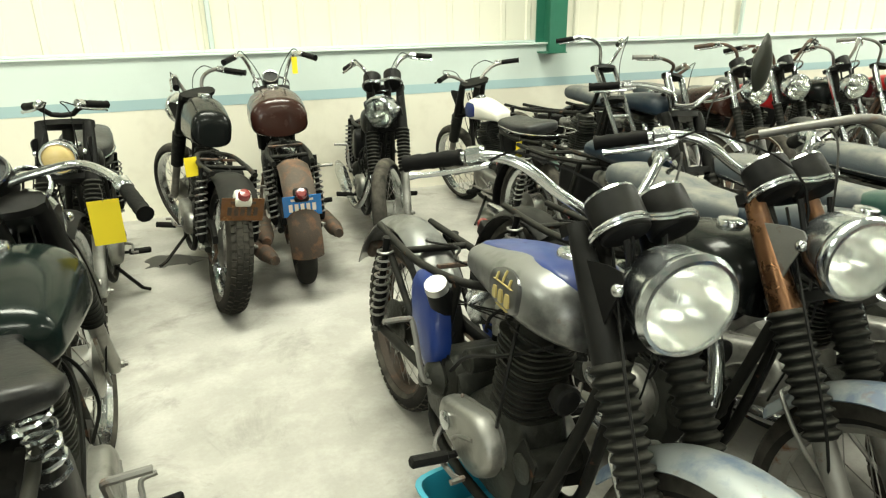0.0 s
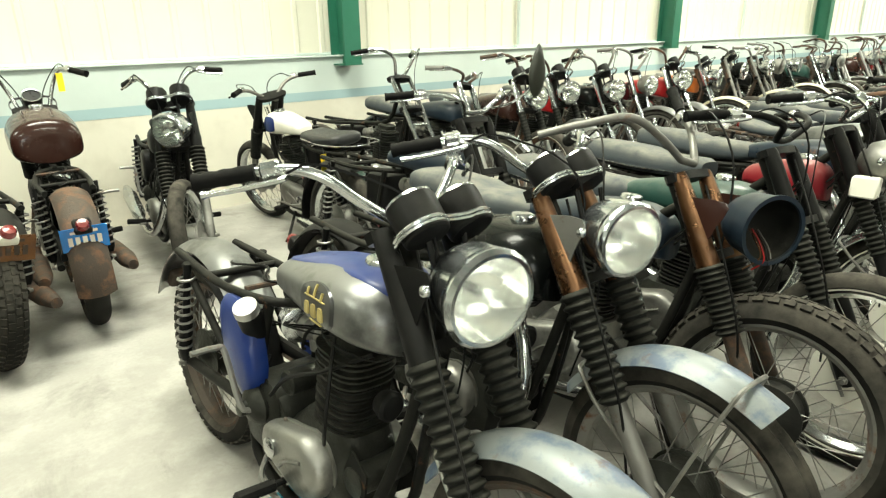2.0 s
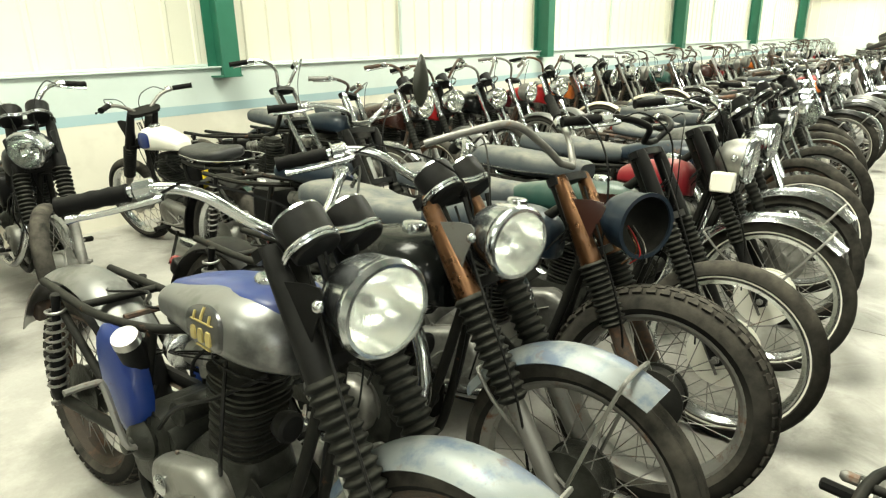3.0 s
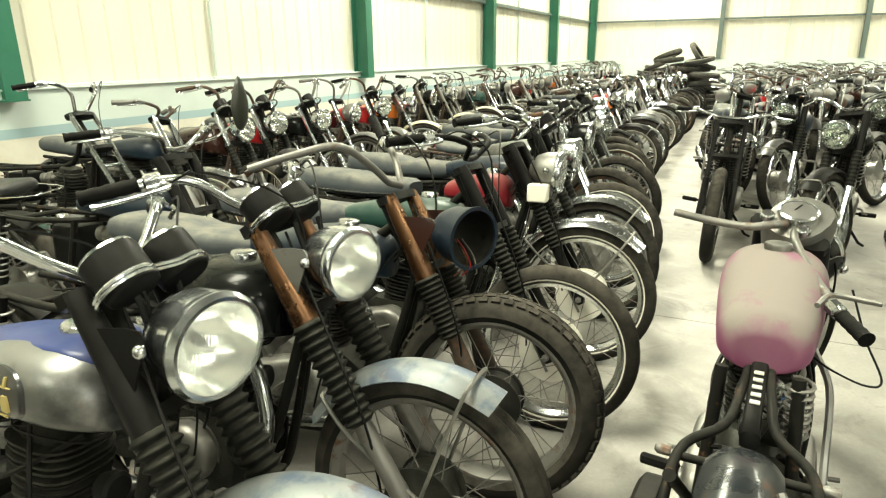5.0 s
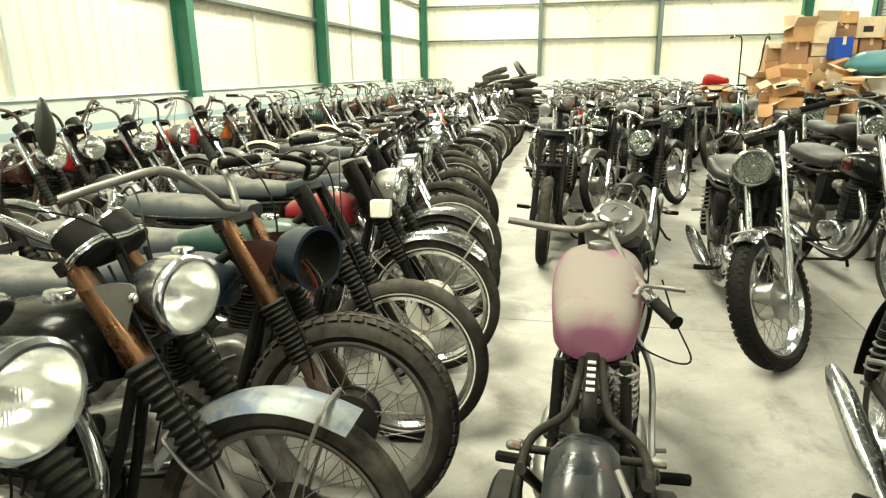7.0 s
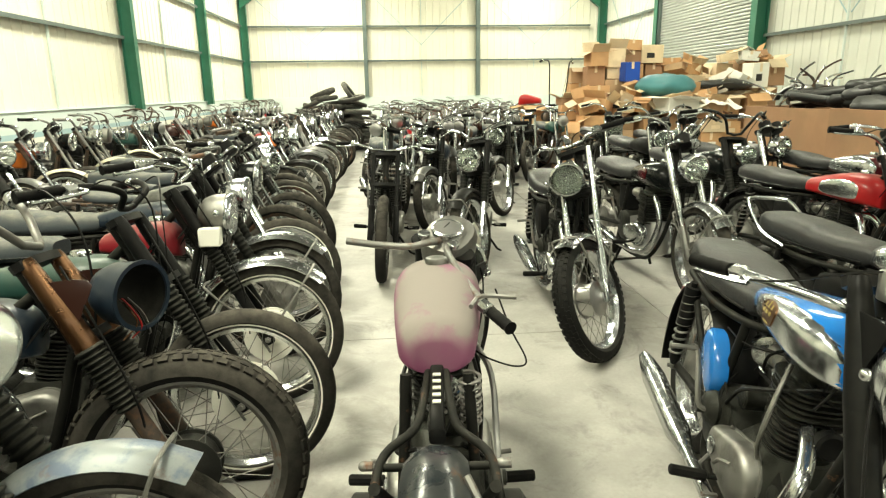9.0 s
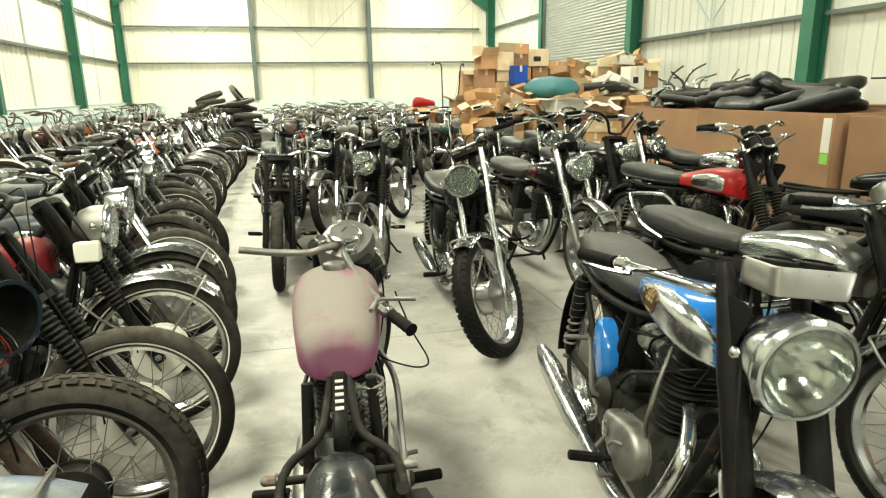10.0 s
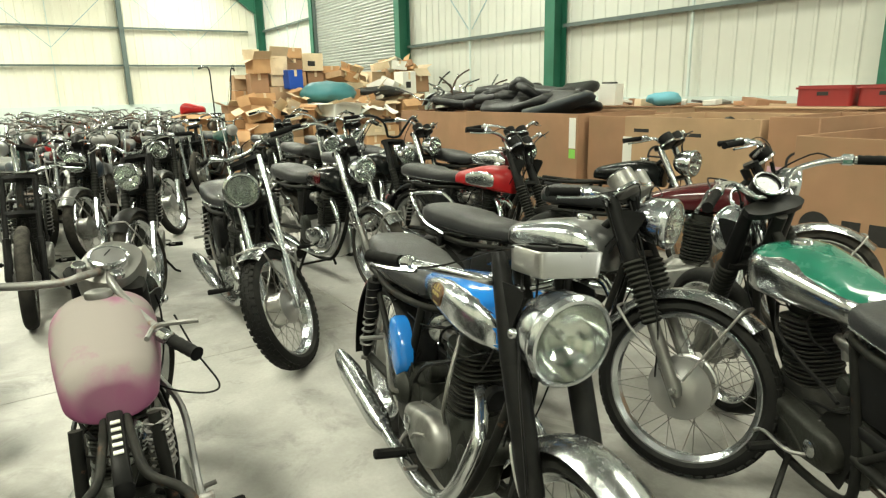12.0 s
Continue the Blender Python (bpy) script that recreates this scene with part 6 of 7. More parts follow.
park(motorcycle("bright blue motorcycle, chrome tank panels, big chrome headlamp, black seat", 2, RGT, tyre_mat=RUBBER_CLEAN, tank=BLUE_BRIGHT, panel=CHROME_BRIGHT, panel_box=(-0.14, 0.84, 0.78, 2.5), badge=COPPER, badge_box=(0.42, 0.66, 1.1, 1.75), port=-0.09, tank_shape=dict(BIG_TANK, bottom=0.735), lamp="bright", lamp_r=0.114, reflector=REFLECTOR_DIM, fork_style="cover", slim=1.02, shroud=BLACK, front_guard=CHROME, seat="dual", piping=BLACK,
                side_panel=BLUE_BRIGHT, shield=(0.07, 0.10, 0.525), pipe_r=0.0065, pipe_mat=ALLOY, bars=[(0.0, 0.0, 0.03), (0.0, 0.06, 0.04), (0.02, 0.15, 0.07), (-0.1, 0.26, 0.075), (-0.27, 0.34, 0.06)], engine="single", engine_mat=ENGINE, cover_mat=ALLOY, gearbox_mat=ENGINE, bar_lift=-0.125, barrel_mat=BARREL, head_mat=ENGINE, exhaust=(1, -1), exhaust_mat=CHROME, silencer_up=0.035, tail_mat=BLACK, shock_cover=BLACK, console=True, lamp_up=-0.045, rf=0.305, fork=0.785, lean=6, steer=2), 1.55, -1.065, 169, 6)
park(motorcycle("silver-tanked motorcycle with black dual seat and chrome front mudguard", 2, RGT, tyre_mat=RUBBER_CLEAN, tank=SILVER, panel=CHROME_BRIGHT, tank_shape=BIG_TANK, lamp="bright", lamp_up=0.03, reflector=REFLECTOR_DIM, clocks=2, clock_mat=ALLOY, fork_style="gaiter", slider=ALLOY, front_guard=CHROME, front_guard_arc=(-62, 40), front_tread="block", seat="dual", piping=BLACK, grab=True,
                rim=CHROME_BRIGHT, hub_mat=ALLOY_CLEAN, bars="flat", bar_lift=-0.075, engine="twin", engine_mat=ALLOY_CLEAN, exhaust=(1, -1), lean=5, steer=11, rf=0.335, front_hub="big"), 2.0, -1.85, 186, 5)
park(motorcycle("metallic green and chrome tanked motorcycle, tall chrome handlebar", 2, RGT, tyre_mat=RUBBER_CLEAN, tank=CHROME, top_strip=GREEN, strip=0.95, tank_shape=dict(length=0.54, width=0.3, top=0.89, bottom=0.70, front=0.33), lamp="bright", lamp_up=-0.02, clocks=1, bars="low", seat="dual", reflector=REFLECTOR_DIM, engine_mat=BARREL, barrel_mat=BARREL, head_mat=BARREL, cover_mat=ENGINE,
                exhaust=(-1,), lean=4, steer=10), 0.89, -2.16, -28, 4)
park(motorcycle("red-tanked motorcycle with black dual seat and black clocks", 2, RGT, tyre_mat=RUBBER_CLEAN, tank=RED, panel=CHROME, panel_box=(0.15, 0.7, 1.1, 2.0), tank_shape=BIG_TANK, lamp=None, clocks=2, bars="wide", seat="dual", engine_mat=ALLOY, exhaust=(1, -1), lean=4, steer=4), 3.75, -2.78, 190, 4)
park(motorcycle("maroon motorcycle behind the silver one", 1, RGT, tank=MAROON, tank_shape=BIG_TANK, lamp="chrome", clocks=1, bars="low", seat="dual", engine="twin", engine_mat=ALLOY, front_guard=CHROME, lean=4), 2.20, -3.12, 215, 4)
park(motorcycle("black motorcycle with maroon tank panel on its stand", 1, RGT, tank=BLACK_GLOSS, badge=MAROON, tank_shape=BIG_TANK, lamp="bright", reflector=REFLECTOR_DIM, clocks=1, bars="high", seat="dual", front_guard=CHROME, fork_style="cover", shroud=CHROME, engine="twin", engine_mat=ALLOY_CLEAN, cover_mat=CHROME, exhaust=(1, -1), front_tread="block", lean=0), 4.55, -1.95, 186, 0)
park(motorcycle("dark motorcycle with small headlamp beside the boxes", 1, RGT, tank=BLACK_GLOSS, tank_shape=BIG_TANK, lamp="chrome", lamp_r=0.075, reflector=REFLECTOR_DIM, bars="high", bar_mat=BLACK, seat="dual", front_guard=CHROME, engine_mat=ALLOY, lean=4), 5.25, -2.65, 186, 4)
for bx, by, bh, word, mat in ((3.25, -3.75, 196, "black", BLACK_GLOSS), (4.75, -3.62, 184, "maroon", MAROON), (5.9, -3.3, 188, "silver", SILVER), (6.9, -2.75, 182, "black", BLACK), (7.9, -3.5, 186, "dark green", GREEN_DARK), (8.7, -2.9, 180, "black", BLACK_GLOSS)):
    park(motorcycle("%s motorcycle with %s beside the boxes" % (word, "bare frame" if bx < 3.5 else "long black seat"), 1, RGT, tank=mat, panel=CHROME if word != "black" else None, tank_shape=BIG_TANK, lamp="chrome", reflector=REFLECTOR_DIM, clocks=2, bars="flat" if bx < 3.5 else "high" if word == "black" else "low", bar_mat=CHROME_BRIGHT, seat=None if bx < 3.5 else "dual", engine="twin", engine_mat=ALLOY_CLEAN, cover_mat=CHROME, exhaust=(1, -1), front_guard=CHROME, slider=CHROME_BRIGHT, fork_style="cover", shroud=CHROME, steer=8 if word == "silver" else -10, lean=4), bx, by, bh, 4)

# middle rows, facing the camera
park(motorcycle("stripped motorcycle with narrow bare front tyre, no mudguard", 1, MID, tank=None, lamp=None, bars="flat", seat=None, fork_style="bare", slider=BLACK, engine_mat=ENGINE, rear_guard=RUSTY, exhaust=(), fork=0.68, lean=3), 5.30, 0.06, 178, 3)
park(motorcycle("black motorcycle with round headlamp and pale front mudguard", 1, MID, tank=NAVY, tank_shape=BIG_TANK, lamp="chrome", reflector=REFLECTOR_DIM, front_guard=SILVER, slider=CHROME_BRIGHT, rim=CHROME_BRIGHT, clocks=1, bars="low", seat="dual", lean=4, steer=-28), 6.85, -0.44, 176, 4)
park(motorcycle("black motorcycle with headlamp and white-hubbed wheel", 1, MID, tank=BLACK_GLOSS, tank_shape=BIG_TANK, lamp="chrome", reflector=REFLECTOR_DIM, front_guard=BLACK, slider=CHROME_BRIGHT, rim=CHROME_BRIGHT, bars="low", seat="dual", hub_mat=WHITE, lean=4, steer=-26), 5.37, -0.70, 172, 4)
park(motorcycle("black motorcycle with bright fork, front wheel turned aside", 1, MID, tank=BLACK_GLOSS, tank_shape=BIG_TANK, lamp="chrome", reflector=REFLECTOR_DIM, front_guard=SILVER, slider=CHROME_BRIGHT, rim=CHROME_BRIGHT, bars="low", seat="dual", hub_mat=ALLOY_CLEAN, engine_mat=ALLOY, lean=4, steer=-32), 7.72, -1.28, 176, 4)
park(motorcycle("dusty motorcycle with tall bare fork and no lamp", 1, MID, tank=BLACK_GLOSS, tank_shape=BIG_TANK, lamp=None, fork_style="bare", slider=CHROME_BRIGHT, rim=CHROME, bars="low", seat="dual", front_guard=None, lean=4, steer=-30), 10.1, -2.1, 178, 4)

# one more behind the row, with the big black mirror
MIRROR_BACK = material("olive_black_plastic", (0.022, 0.024, 0.017), 0.4, 0.0, dust=0.1, scale=20)
park(motorcycle("dark motorcycle with tall leaf-shaped black mirror", 1, WALL, tank=NAVY, tank_shape=SLIM_TANK, lamp=None, bars="low", seat=None, engine_mat=ALLOY_CLEAN, cover_mat=ALLOY_CLEAN, mirror_mat=MIRROR_BACK, mirror=(0.14, 0.26, 0.165), slider=CHROME, lean=4), 1.875, 2.46, -86, 4)


def tag(x, y, z, yaw, w=0.065, h=0.1, tilt=0):
    card = thing("paper_tag", "bright yellow card tag hanging from a wire", "tag", "yellow tags", m=pose(x, y, z, tilt, 0, yaw))
    part("card", block((0, 0, -h / 2 - 0.03), (w, 0.0015, h)), YELLOW, card)
    part("wire", tube([(0, 0, -0.034), (0.003, 0, -0.012), (0, 0, 0.012)], 0.0012, 4), STEEL, card)


tag(-0.225, 1.79, 1.0, 6, 0.075, 0.12)
tag(0.0, 3.45, 0.78, 20)
tag(0.62, 3.72, 1.24, 0, 0.03, 0.09)
tag(1.86, 3.35, 0.72, 30)

# ---- the rows further down the hall ----
rng = random.Random(7)
P1 = [(BLACK_GLOSS, "black"), (NAVY, "faded navy"), (BLACK, "black"), (SILVER, "silver"), (MAROON, "maroon"), (BROWN, "red-brown"), (GREEN_DARK, "dark green"), (BLACK, "black"), (NAVY, "faded navy"), (RED, "red"), (RUSTY, "rusty"), (BLACK_GLOSS, "black"), (ORANGE, "orange")]
LAMPS = ["chrome", "chrome", "bright", "black", None, "amber", "alloy"]
LAMP_WORDS = {"chrome": "chrome headlamp", "bright": "bright chrome headlamp", "black": "black headlamp", None: "no headlamp", "amber": "yellowed headlamp", "alloy": "dull headlamp"}


def variant(lod, i, tall=False):
    mat, word = P1[i % len(P1)]
    lamp = LAMPS[(i * 3 + 1) % len(LAMPS)]
    bars = ("high", "low", "low", "high", "wide")[(i * 2) % 5] if tall else ("low", "flat", "flat", "low", "wide")[(i * 2) % 5]
    seat = ("dual", "dual", None, "single", "solo")[i % 5]
    seat_word = {"dual": "long seat", None: "no seat", "single": "sprung saddle", "solo": "short seat"}[seat]
    return motorcycle("dusty %s motorcycle with %s and %s" % (word, LAMP_WORDS[lamp], seat_word), lod, "", tank=mat if i % 9 != 8 else None, tank_shape=(BIG_TANK, SLIM_TANK, ROUND_TANK)[i % 3], lamp=lamp, bars=bars, seat=seat,
                      seat_mat=LEATHER_GREY, reflector=REFLECTOR if tall else (REFLECTOR_DIM, REFLECTOR)[i % 2], bar_mat=(STEEL, RUSTY, RUSTY if tall else CHROME, STEEL)[i % 4], fork_style=("bare", "gaiter", "bare", "bare")[i % 4], slider=(CHROME_BRIGHT, ALLOY_CLEAN, CHROME_BRIGHT, STEEL if tall else CHROME_BRIGHT)[i % 4], front_guard=(None, CHROME, CREAM if tall else BLACK, None, SILVER)[i % 5],
                      clocks=(1, 0, 2)[i % 3], wall=(WHITE if i % 2 else None), hub_mat=(ALLOY_CLEAN, WHITE, ALLOY)[i % 3], engine=("single", "twin")[i % 2], engine_mat=(ALLOY, ALLOY_CLEAN, ALLOY)[(i // 2) % 3], frame=(FRAME, RUSTY if tall else STEEL, RUSTY)[(i // 3) % 3], rim=(CHROME, STEEL, RUSTY)[i % 3],
                      rear_guard=(BLACK, mat, CHROME, None)[i % 4], exhaust=((-1,), (1, -1), ())[i % 3], shroud=(STEEL, CHROME, COPPER, CHROME)[i % 4], steer=(i * 37 % 41) - 20, bar_lift=-0.025, bar_scale=0.72 + 0.06 * (i % 5), fork=0.74 + 0.02 * (i % 4), grip_mat=(GRIP, STEEL, RUSTY)[i % 3], lean=5)


STORE = {}


def stand(lod, i, x, y, heading, lean, group, tall=False):
    k = (lod, i, tall)
    m = pose(x, y, 0, 0, 0, heading) @ pose(0, 0, 0, -lean)
    if k not in STORE:
        STORE[k] = variant(lod, i, tall)
        ob = STORE[k]
        ob.matrix_world = m
    else:
        ob = copy_thing(STORE[k], m)
    return tagged(ob, group=group)


# left front row goes on
x, k = 3.84, 0
while x < 20.5:
    lod = 1 if x < 8.5 else 0
    stand(lod, (k * 5 + 3) % 13, x, (1.29 + 0.14 * (x - 3.3) if x < 6.6 else 1.75) + rng.uniform(-0.09, 0.09), -88 + rng.uniform(-9, 9), rng.uniform(3, 9), ROW)
    x += rng.uniform(0.52, 0.62)
    k += 1
# against the left wall; a red and an orange one stand out
x, k = 3.15, 0
while x < 21.0:
    lod = 1 if x < 8.0 else 0
    i = (k * 4 + 1) % 13
    if 5.9 < x < 6.4:
        i = 9
    elif 6.4 <= x < 7.0:
        i = 12
    stand(lod, i, x, 4.0 + rng.uniform(-0.12, 0.07), -86 + rng.uniform(-9, 9), rng.uniform(3, 8), WALL, True)
    x += rng.uniform(0.50, 0.62)
    k += 1
# middle rows, close together
for r, (y, first) in enumerate(((0.12, 7.3), (-0.30, 8.5), (-0.72, 9.0), (-1.15, 9.5), (-1.6, 9.9), (-2.1, 11.4), (-2.6, 10.6), (-3.1, 13.2))):
    x, k = first, 0
    while x < 21.5:
        stand(1 if x < 8.6 else 0, (k * 5 + 3 * r + 1) % 13, x, y + rng.uniform(-0.08, 0.08), 178 + rng.uniform(-12, 12), rng.uniform(2, 7), MID)
        x += rng.uniform(1.6, 1.9) if x < 16 else 2.1
        k += 1

# ---- boxes and heaps by the right wall ----
def pallet_box(x0, x1, y0, y1, h, mat, label, marks=()):
    """An open cardboard box with walls of board; x0 < x1, y0 < y1."""
    t = 0.012
    b = thing("pallet_box", label, "box", "large cardboard boxes")
    cx, cy, w, d = (x0 + x1) / 2, (y0 + y1) / 2, x1 - x0, y1 - y0
    b.matrix_world = pose(cx, cy, 0)
    for nm, c, s in (("side_wall", (0, d / 2 - t / 2, h / 2 + 0.1), (w, t, h)), ("side_wall", (0, -d / 2 + t / 2, h / 2 + 0.1), (w, t, h)), ("end_wall", (-w / 2 + t / 2, 0, h / 2 + 0.1), (t, d - 2 * t - 0.004, h)), ("end_wall", (w / 2 - t / 2, 0, h / 2 + 0.1), (t, d - 2 * t - 0.004, h))):
        part(nm, block(c, s, 0.003), mat, b)
    part("base", block((0, 0, 0.112), (w - 2 * t - 0.006, d - 2 * t - 0.006, 0.02)), mat, b)
    for k in (-1, 0, 1):
        part("pallet_runner", block((0, k * (d / 2 - 0.06), 0.05), (w, 0.1, 0.098), 0.004), CARD, b)
    part("contents", lambda: heap(w - 0.1, d - 0.1, 0.16, int(x0 * 10)), ENGINE, b, m=Matrix.Translation((0, 0, h - 0.16)), kind="stuff")
    for name, c, s, mm in marks:
        if name in ("ring_mark", "disc_mark"):
            inner = s[0] * 0.8 if name == "ring_mark" else 0.01
            part(name, lathe([(inner, 0.0), (s[0], 0.0), (s[0], 0.003), (inner, 0.003)], 40, "y", True), mm, b, m=Matrix.Translation((c[0], d / 2 + 0.001, c[1])))
            continue
        part(name, block((c[0], d / 2 + 0.002, c[1]), (s[0], 0.003, s[1])), mm, b)
    return b


def heap(w, d, h, seed):
    r = random.Random(seed)
    s = Shape()
    for i in range(26):
        sx, sy, sz = r.uniform(0.06, 0.25), r.uniform(0.05, 0.2), r.uniform(0.04, 0.14)
        s.join(rounded_box((0, 0, 0), (sx, sy, sz), 0.02, 10, 3.0), pose(r.uniform(-w / 2 + 0.14, w / 2 - 0.14), r.uniform(-d / 2 + 0.14, d / 2 - 0.14), r.uniform(0.0, h), r.uniform(-50, 50), r.uniform(-50, 50), r.uniform(0, 360)))
    return s


GREEN_LABEL = material("light_green_label", (0.25, 0.62, 0.10), 0.6, 0.0, scale=10)
PINK_PAPER = material("pink_paper", (0.6, 0.36, 0.42), 0.8, 0.0, scale=10)
pallet_box(4.55, 6.45, -5.8, -4.62, 1.07, CARD, "wide brown cardboard pallet box with green-edged tag", [("tag", (-0.88, 0.98), (0.09, 0.3), PAPER), ("green_label", (-0.88, 0.775), (0.085, 0.09), GREEN_LABEL)])
pallet_box(4.02, 4.5, -5.7, -4.72, 1.05, CARD, "narrow brown cardboard pallet box with red outline")
# hand holes are not cut: black plates paint the shade inside them
pallet_box(2.68, 3.96, -5.8, -4.62, 1.06, CARD_LIGHT, "pale cardboard pallet box with hand holes and round mark", [("hand_hole", (0.45, 1.04), (0.16, 0.03), INK_AND_SHADE), ("hand_hole", (-0.05, 1.02), (0.2, 0.03), INK_AND_SHADE), ("paper_slip", (0.6, 0.85), (0.1, 0.26), PAPER), ("ring_mark", (0.27, 0.82), (0.1, 0.1), INK_AND_SHADE), ("ring_bar", (0.27, 0.82), (0.16, 0.016), INK_AND_SHADE)])
pallet_box(2.28, 2.64, -5.7, -4.66, 1.08, CARD, "brown cardboard pallet box with dark printed arc", [("pink_slip", (0.06, 0.75), (0.2, 0.14), PINK_PAPER), ("ring_mark", (-0.06, 0.85), (0.09, 0.1), INK_AND_SHADE)])
pallet_box(0.6, 2.24, -5.6, -4.3, 0.98, CARD, "brown cardboard pallet box with printed mark and bars", [("print_bar", (0.42 - 0.16 * i, 0.5), (0.11, 0.13), INK_AND_SHADE) for i in range(5)] + [("disc_mark", (0.64, 0.5), (0.1, 0.1), INK_AND_SHADE)])
pallet_box(6.55, 8.3, -6.0, -4.75, 1.05, CARD, "brown cardboard pallet box heaped with seats")
RED_CRATE = material("dark_red_plastic", (0.24, 0.022, 0.02), 0.45, 0.0, dust=0.2, scale=12)


def crate_shape(w, d, h, t=0.02):
    return loft([[(x, y, z) for x, y in squircle(0, 0, a, b, 20, 9)] for z, a, b in ((0, w / 2, d / 2), (h, w / 2, d / 2), (h, w / 2 - t, d / 2 - t), (t, w / 2 - t, d / 2 - t))])


for cx, cy, yaw in ((3.15, -6.55, 4), (2.62, -6.6, -3), (1.3, -6.5, 6)):
    crate = thing("plastic_crate", "dark red plastic crate on the back boxes", "crate", "red crates", m=pose(cx, cy, 1.203, 0, 0, yaw))
    part("shell", lambda: crate_shape(0.48, 0.34, 0.19), RED_CRATE, crate, key=0)
    for k in (-1, 1):
        part("rim_rib", lambda: block((0, 0, 0), (0.485, 0.012, 0.02), 0.002), RED_CRATE, crate, m=Matrix.Translation((0, 0.174 * k, 0.165)), key=0)
    # black plate painted as the dark of a hand hole, shell stays whole
    part("hand_hole", lambda: block((0, 0, 0), (0.1, 0.006, 0.035), 0.002), INK_AND_SHADE, crate, m=Matrix.Translation((0, 0.1705, 0.115)), key=0)
for i, (x0, x1, y0, y1) in enumerate(((4.6, 6.3, -7.4, -6.1), (2.6, 4.3, -7.4, -6.1), (0.5, 2.3, -7.4, -6.0), (6.6, 8.2, -7.4, -6.2))):
    pallet_box(x0, x1, y0, y1, 1.08, (CARD_LIGHT, CARD)[i % 2], "brown cardboard pallet box in the back row")
    lid = solid("cardboard_sheet", block((0, 0, 0.008), (x1 - x0 + 0.02, y1 - y0 + 0.02, 0.016), 0.003), (CARD, CARD_LIGHT)[i % 2], "flat cardboard sheet on a pallet box", "cardboard", "cardboard sheets", "", pose((x0 + x1) / 2, (y0 + y1) / 2, 1.182))

# black seats and mudguards heaped on the boxes
rs = random.Random(3)


def seat_shape(kind):
    if kind == 0:
        rows = ((-0.34, 0.05, 0.015), (-0.31, 0.10, 0.035), (-0.12, 0.13, 0.042), (0.05, 0.135, 0.04), (0.1, 0.135, 0.055), (0.28, 0.12, 0.055), (0.34, 0.06, 0.025))
    elif kind == 1:
        rows = ((-0.42, 0.04, 0.01), (-0.38, 0.09, 0.03), (-0.1, 0.12, 0.035), (0.2, 0.125, 0.035), (0.4, 0.10, 0.045), (0.44, 0.05, 0.02))
    else:
        rows = ((-0.22, 0.03, 0.012), (-0.18, 0.07, 0.03), (0.0, 0.14, 0.04), (0.12, 0.16, 0.05), (0.2, 0.13, 0.045), (0.24, 0.06, 0.02))
    return loft([[(x, y, z + 0.08 * x * x + (0.02 if y > 0 else 0)) for y, z in squircle(0, 0, w * 1.25, h * 1.45, 16, 2.8)] for x, w, h in rows])


SEATS = [mesh_of(seat_shape(k), m, "vinyl_cushion", 60) for k in range(3) for m in (OLD_VINYL, LEATHER)]
for i in range(34):
    layer = i // 13
    x = 5.25 + (i % 13) * 0.215 + rs.uniform(-0.06, 0.06) + 0.15 * layer
    if layer == 2 and not 5.2 < x < 6.9:
        continue
    ob = new("vinyl_cushion", SEATS[(i * 5) % 6 if i % 4 else 0])
    ob.matrix_world = pose(x, -5.2 - 0.1 * layer + rs.uniform(-0.3, 0.24), 1.19 + 0.095 * layer + rs.uniform(0, 0.03), rs.uniform(-22, 22), rs.uniform(-12, 12), rs.choice((0, 180)) + rs.uniform(-35, 35))
    tagged(ob, "loose black vinyl saddle pad on the box heap", "cushion", "loose pads")
ob = new("vinyl_cushion", mesh_of(seat_shape(1), LEATHER_GREY, "vinyl_cushion", 60))
ob.matrix_world = pose(5.2, -4.98, 1.21, 10, 16, 20)
tagged(ob, "grey dusty saddle pad leaning on the heap", "cushion", "loose pads")
for i in range(9):
    ob = solid("curved_sheet_metal", guard(0.36, 0.13, -50 + rs.uniform(-10, 10), 45, 12, 0.03, 7), (ALLOY, CHROME, BLACK, SILVER)[i % 4], "loose curved sheet of painted metal on the heap", "scrap metal", "curved sheets", "", pose(5.5 + 0.34 * i + rs.uniform(-0.1, 0.1), -5.35 + rs.uniform(-0.2, 0.2), 0.98 + rs.uniform(0, 0.1), rs.uniform(-25, 25), rs.uniform(-25, 25), rs.uniform(-40, 40)))
for i in range(12):
    k = rs.choice(("high", "wide", "low"))
    half = BARS[k]
    pts = spline([(p[0], -p[1], p[2]) for p in half[:0:-1]], 3) + spline([(p[0], p[1], p[2]) for p in half[1:]], 3)
    solid("bent_tube", tube(pts, 0.0115, 6), (CHROME, CHROME_BRIGHT, RUSTY)[i % 3], "loose bent steel tube on the heap", "tube", "bent tubes", "", pose(7.6 + rs.uniform(-0.6, 0.6), -5.3 + rs.uniform(-0.35, 0.35), 1.2 + rs.uniform(0.0, 0.16), rs.uniform(-60, 60), rs.uniform(-40, 40), rs.uniform(0, 360)))
for i in range(14):
    solid("alloy_casting", cover(stadium(-0.08, 0.06, 0.06, 0.07, 10), 0.0, 0.06, 0.0), (ALLOY_CLEAN, ALLOY, CHROME)[i % 3], "loose oval alloy casting on the heap", "casting", "alloy castings", "", pose(7.7 + rs.uniform(-0.5, 0.5), -5.3 + rs.uniform(-0.4, 0.4), 1.18 + rs.uniform(0.0, 0.1), rs.uniform(40, 140), rs.uniform(-40, 40), rs.uniform(0, 360)))


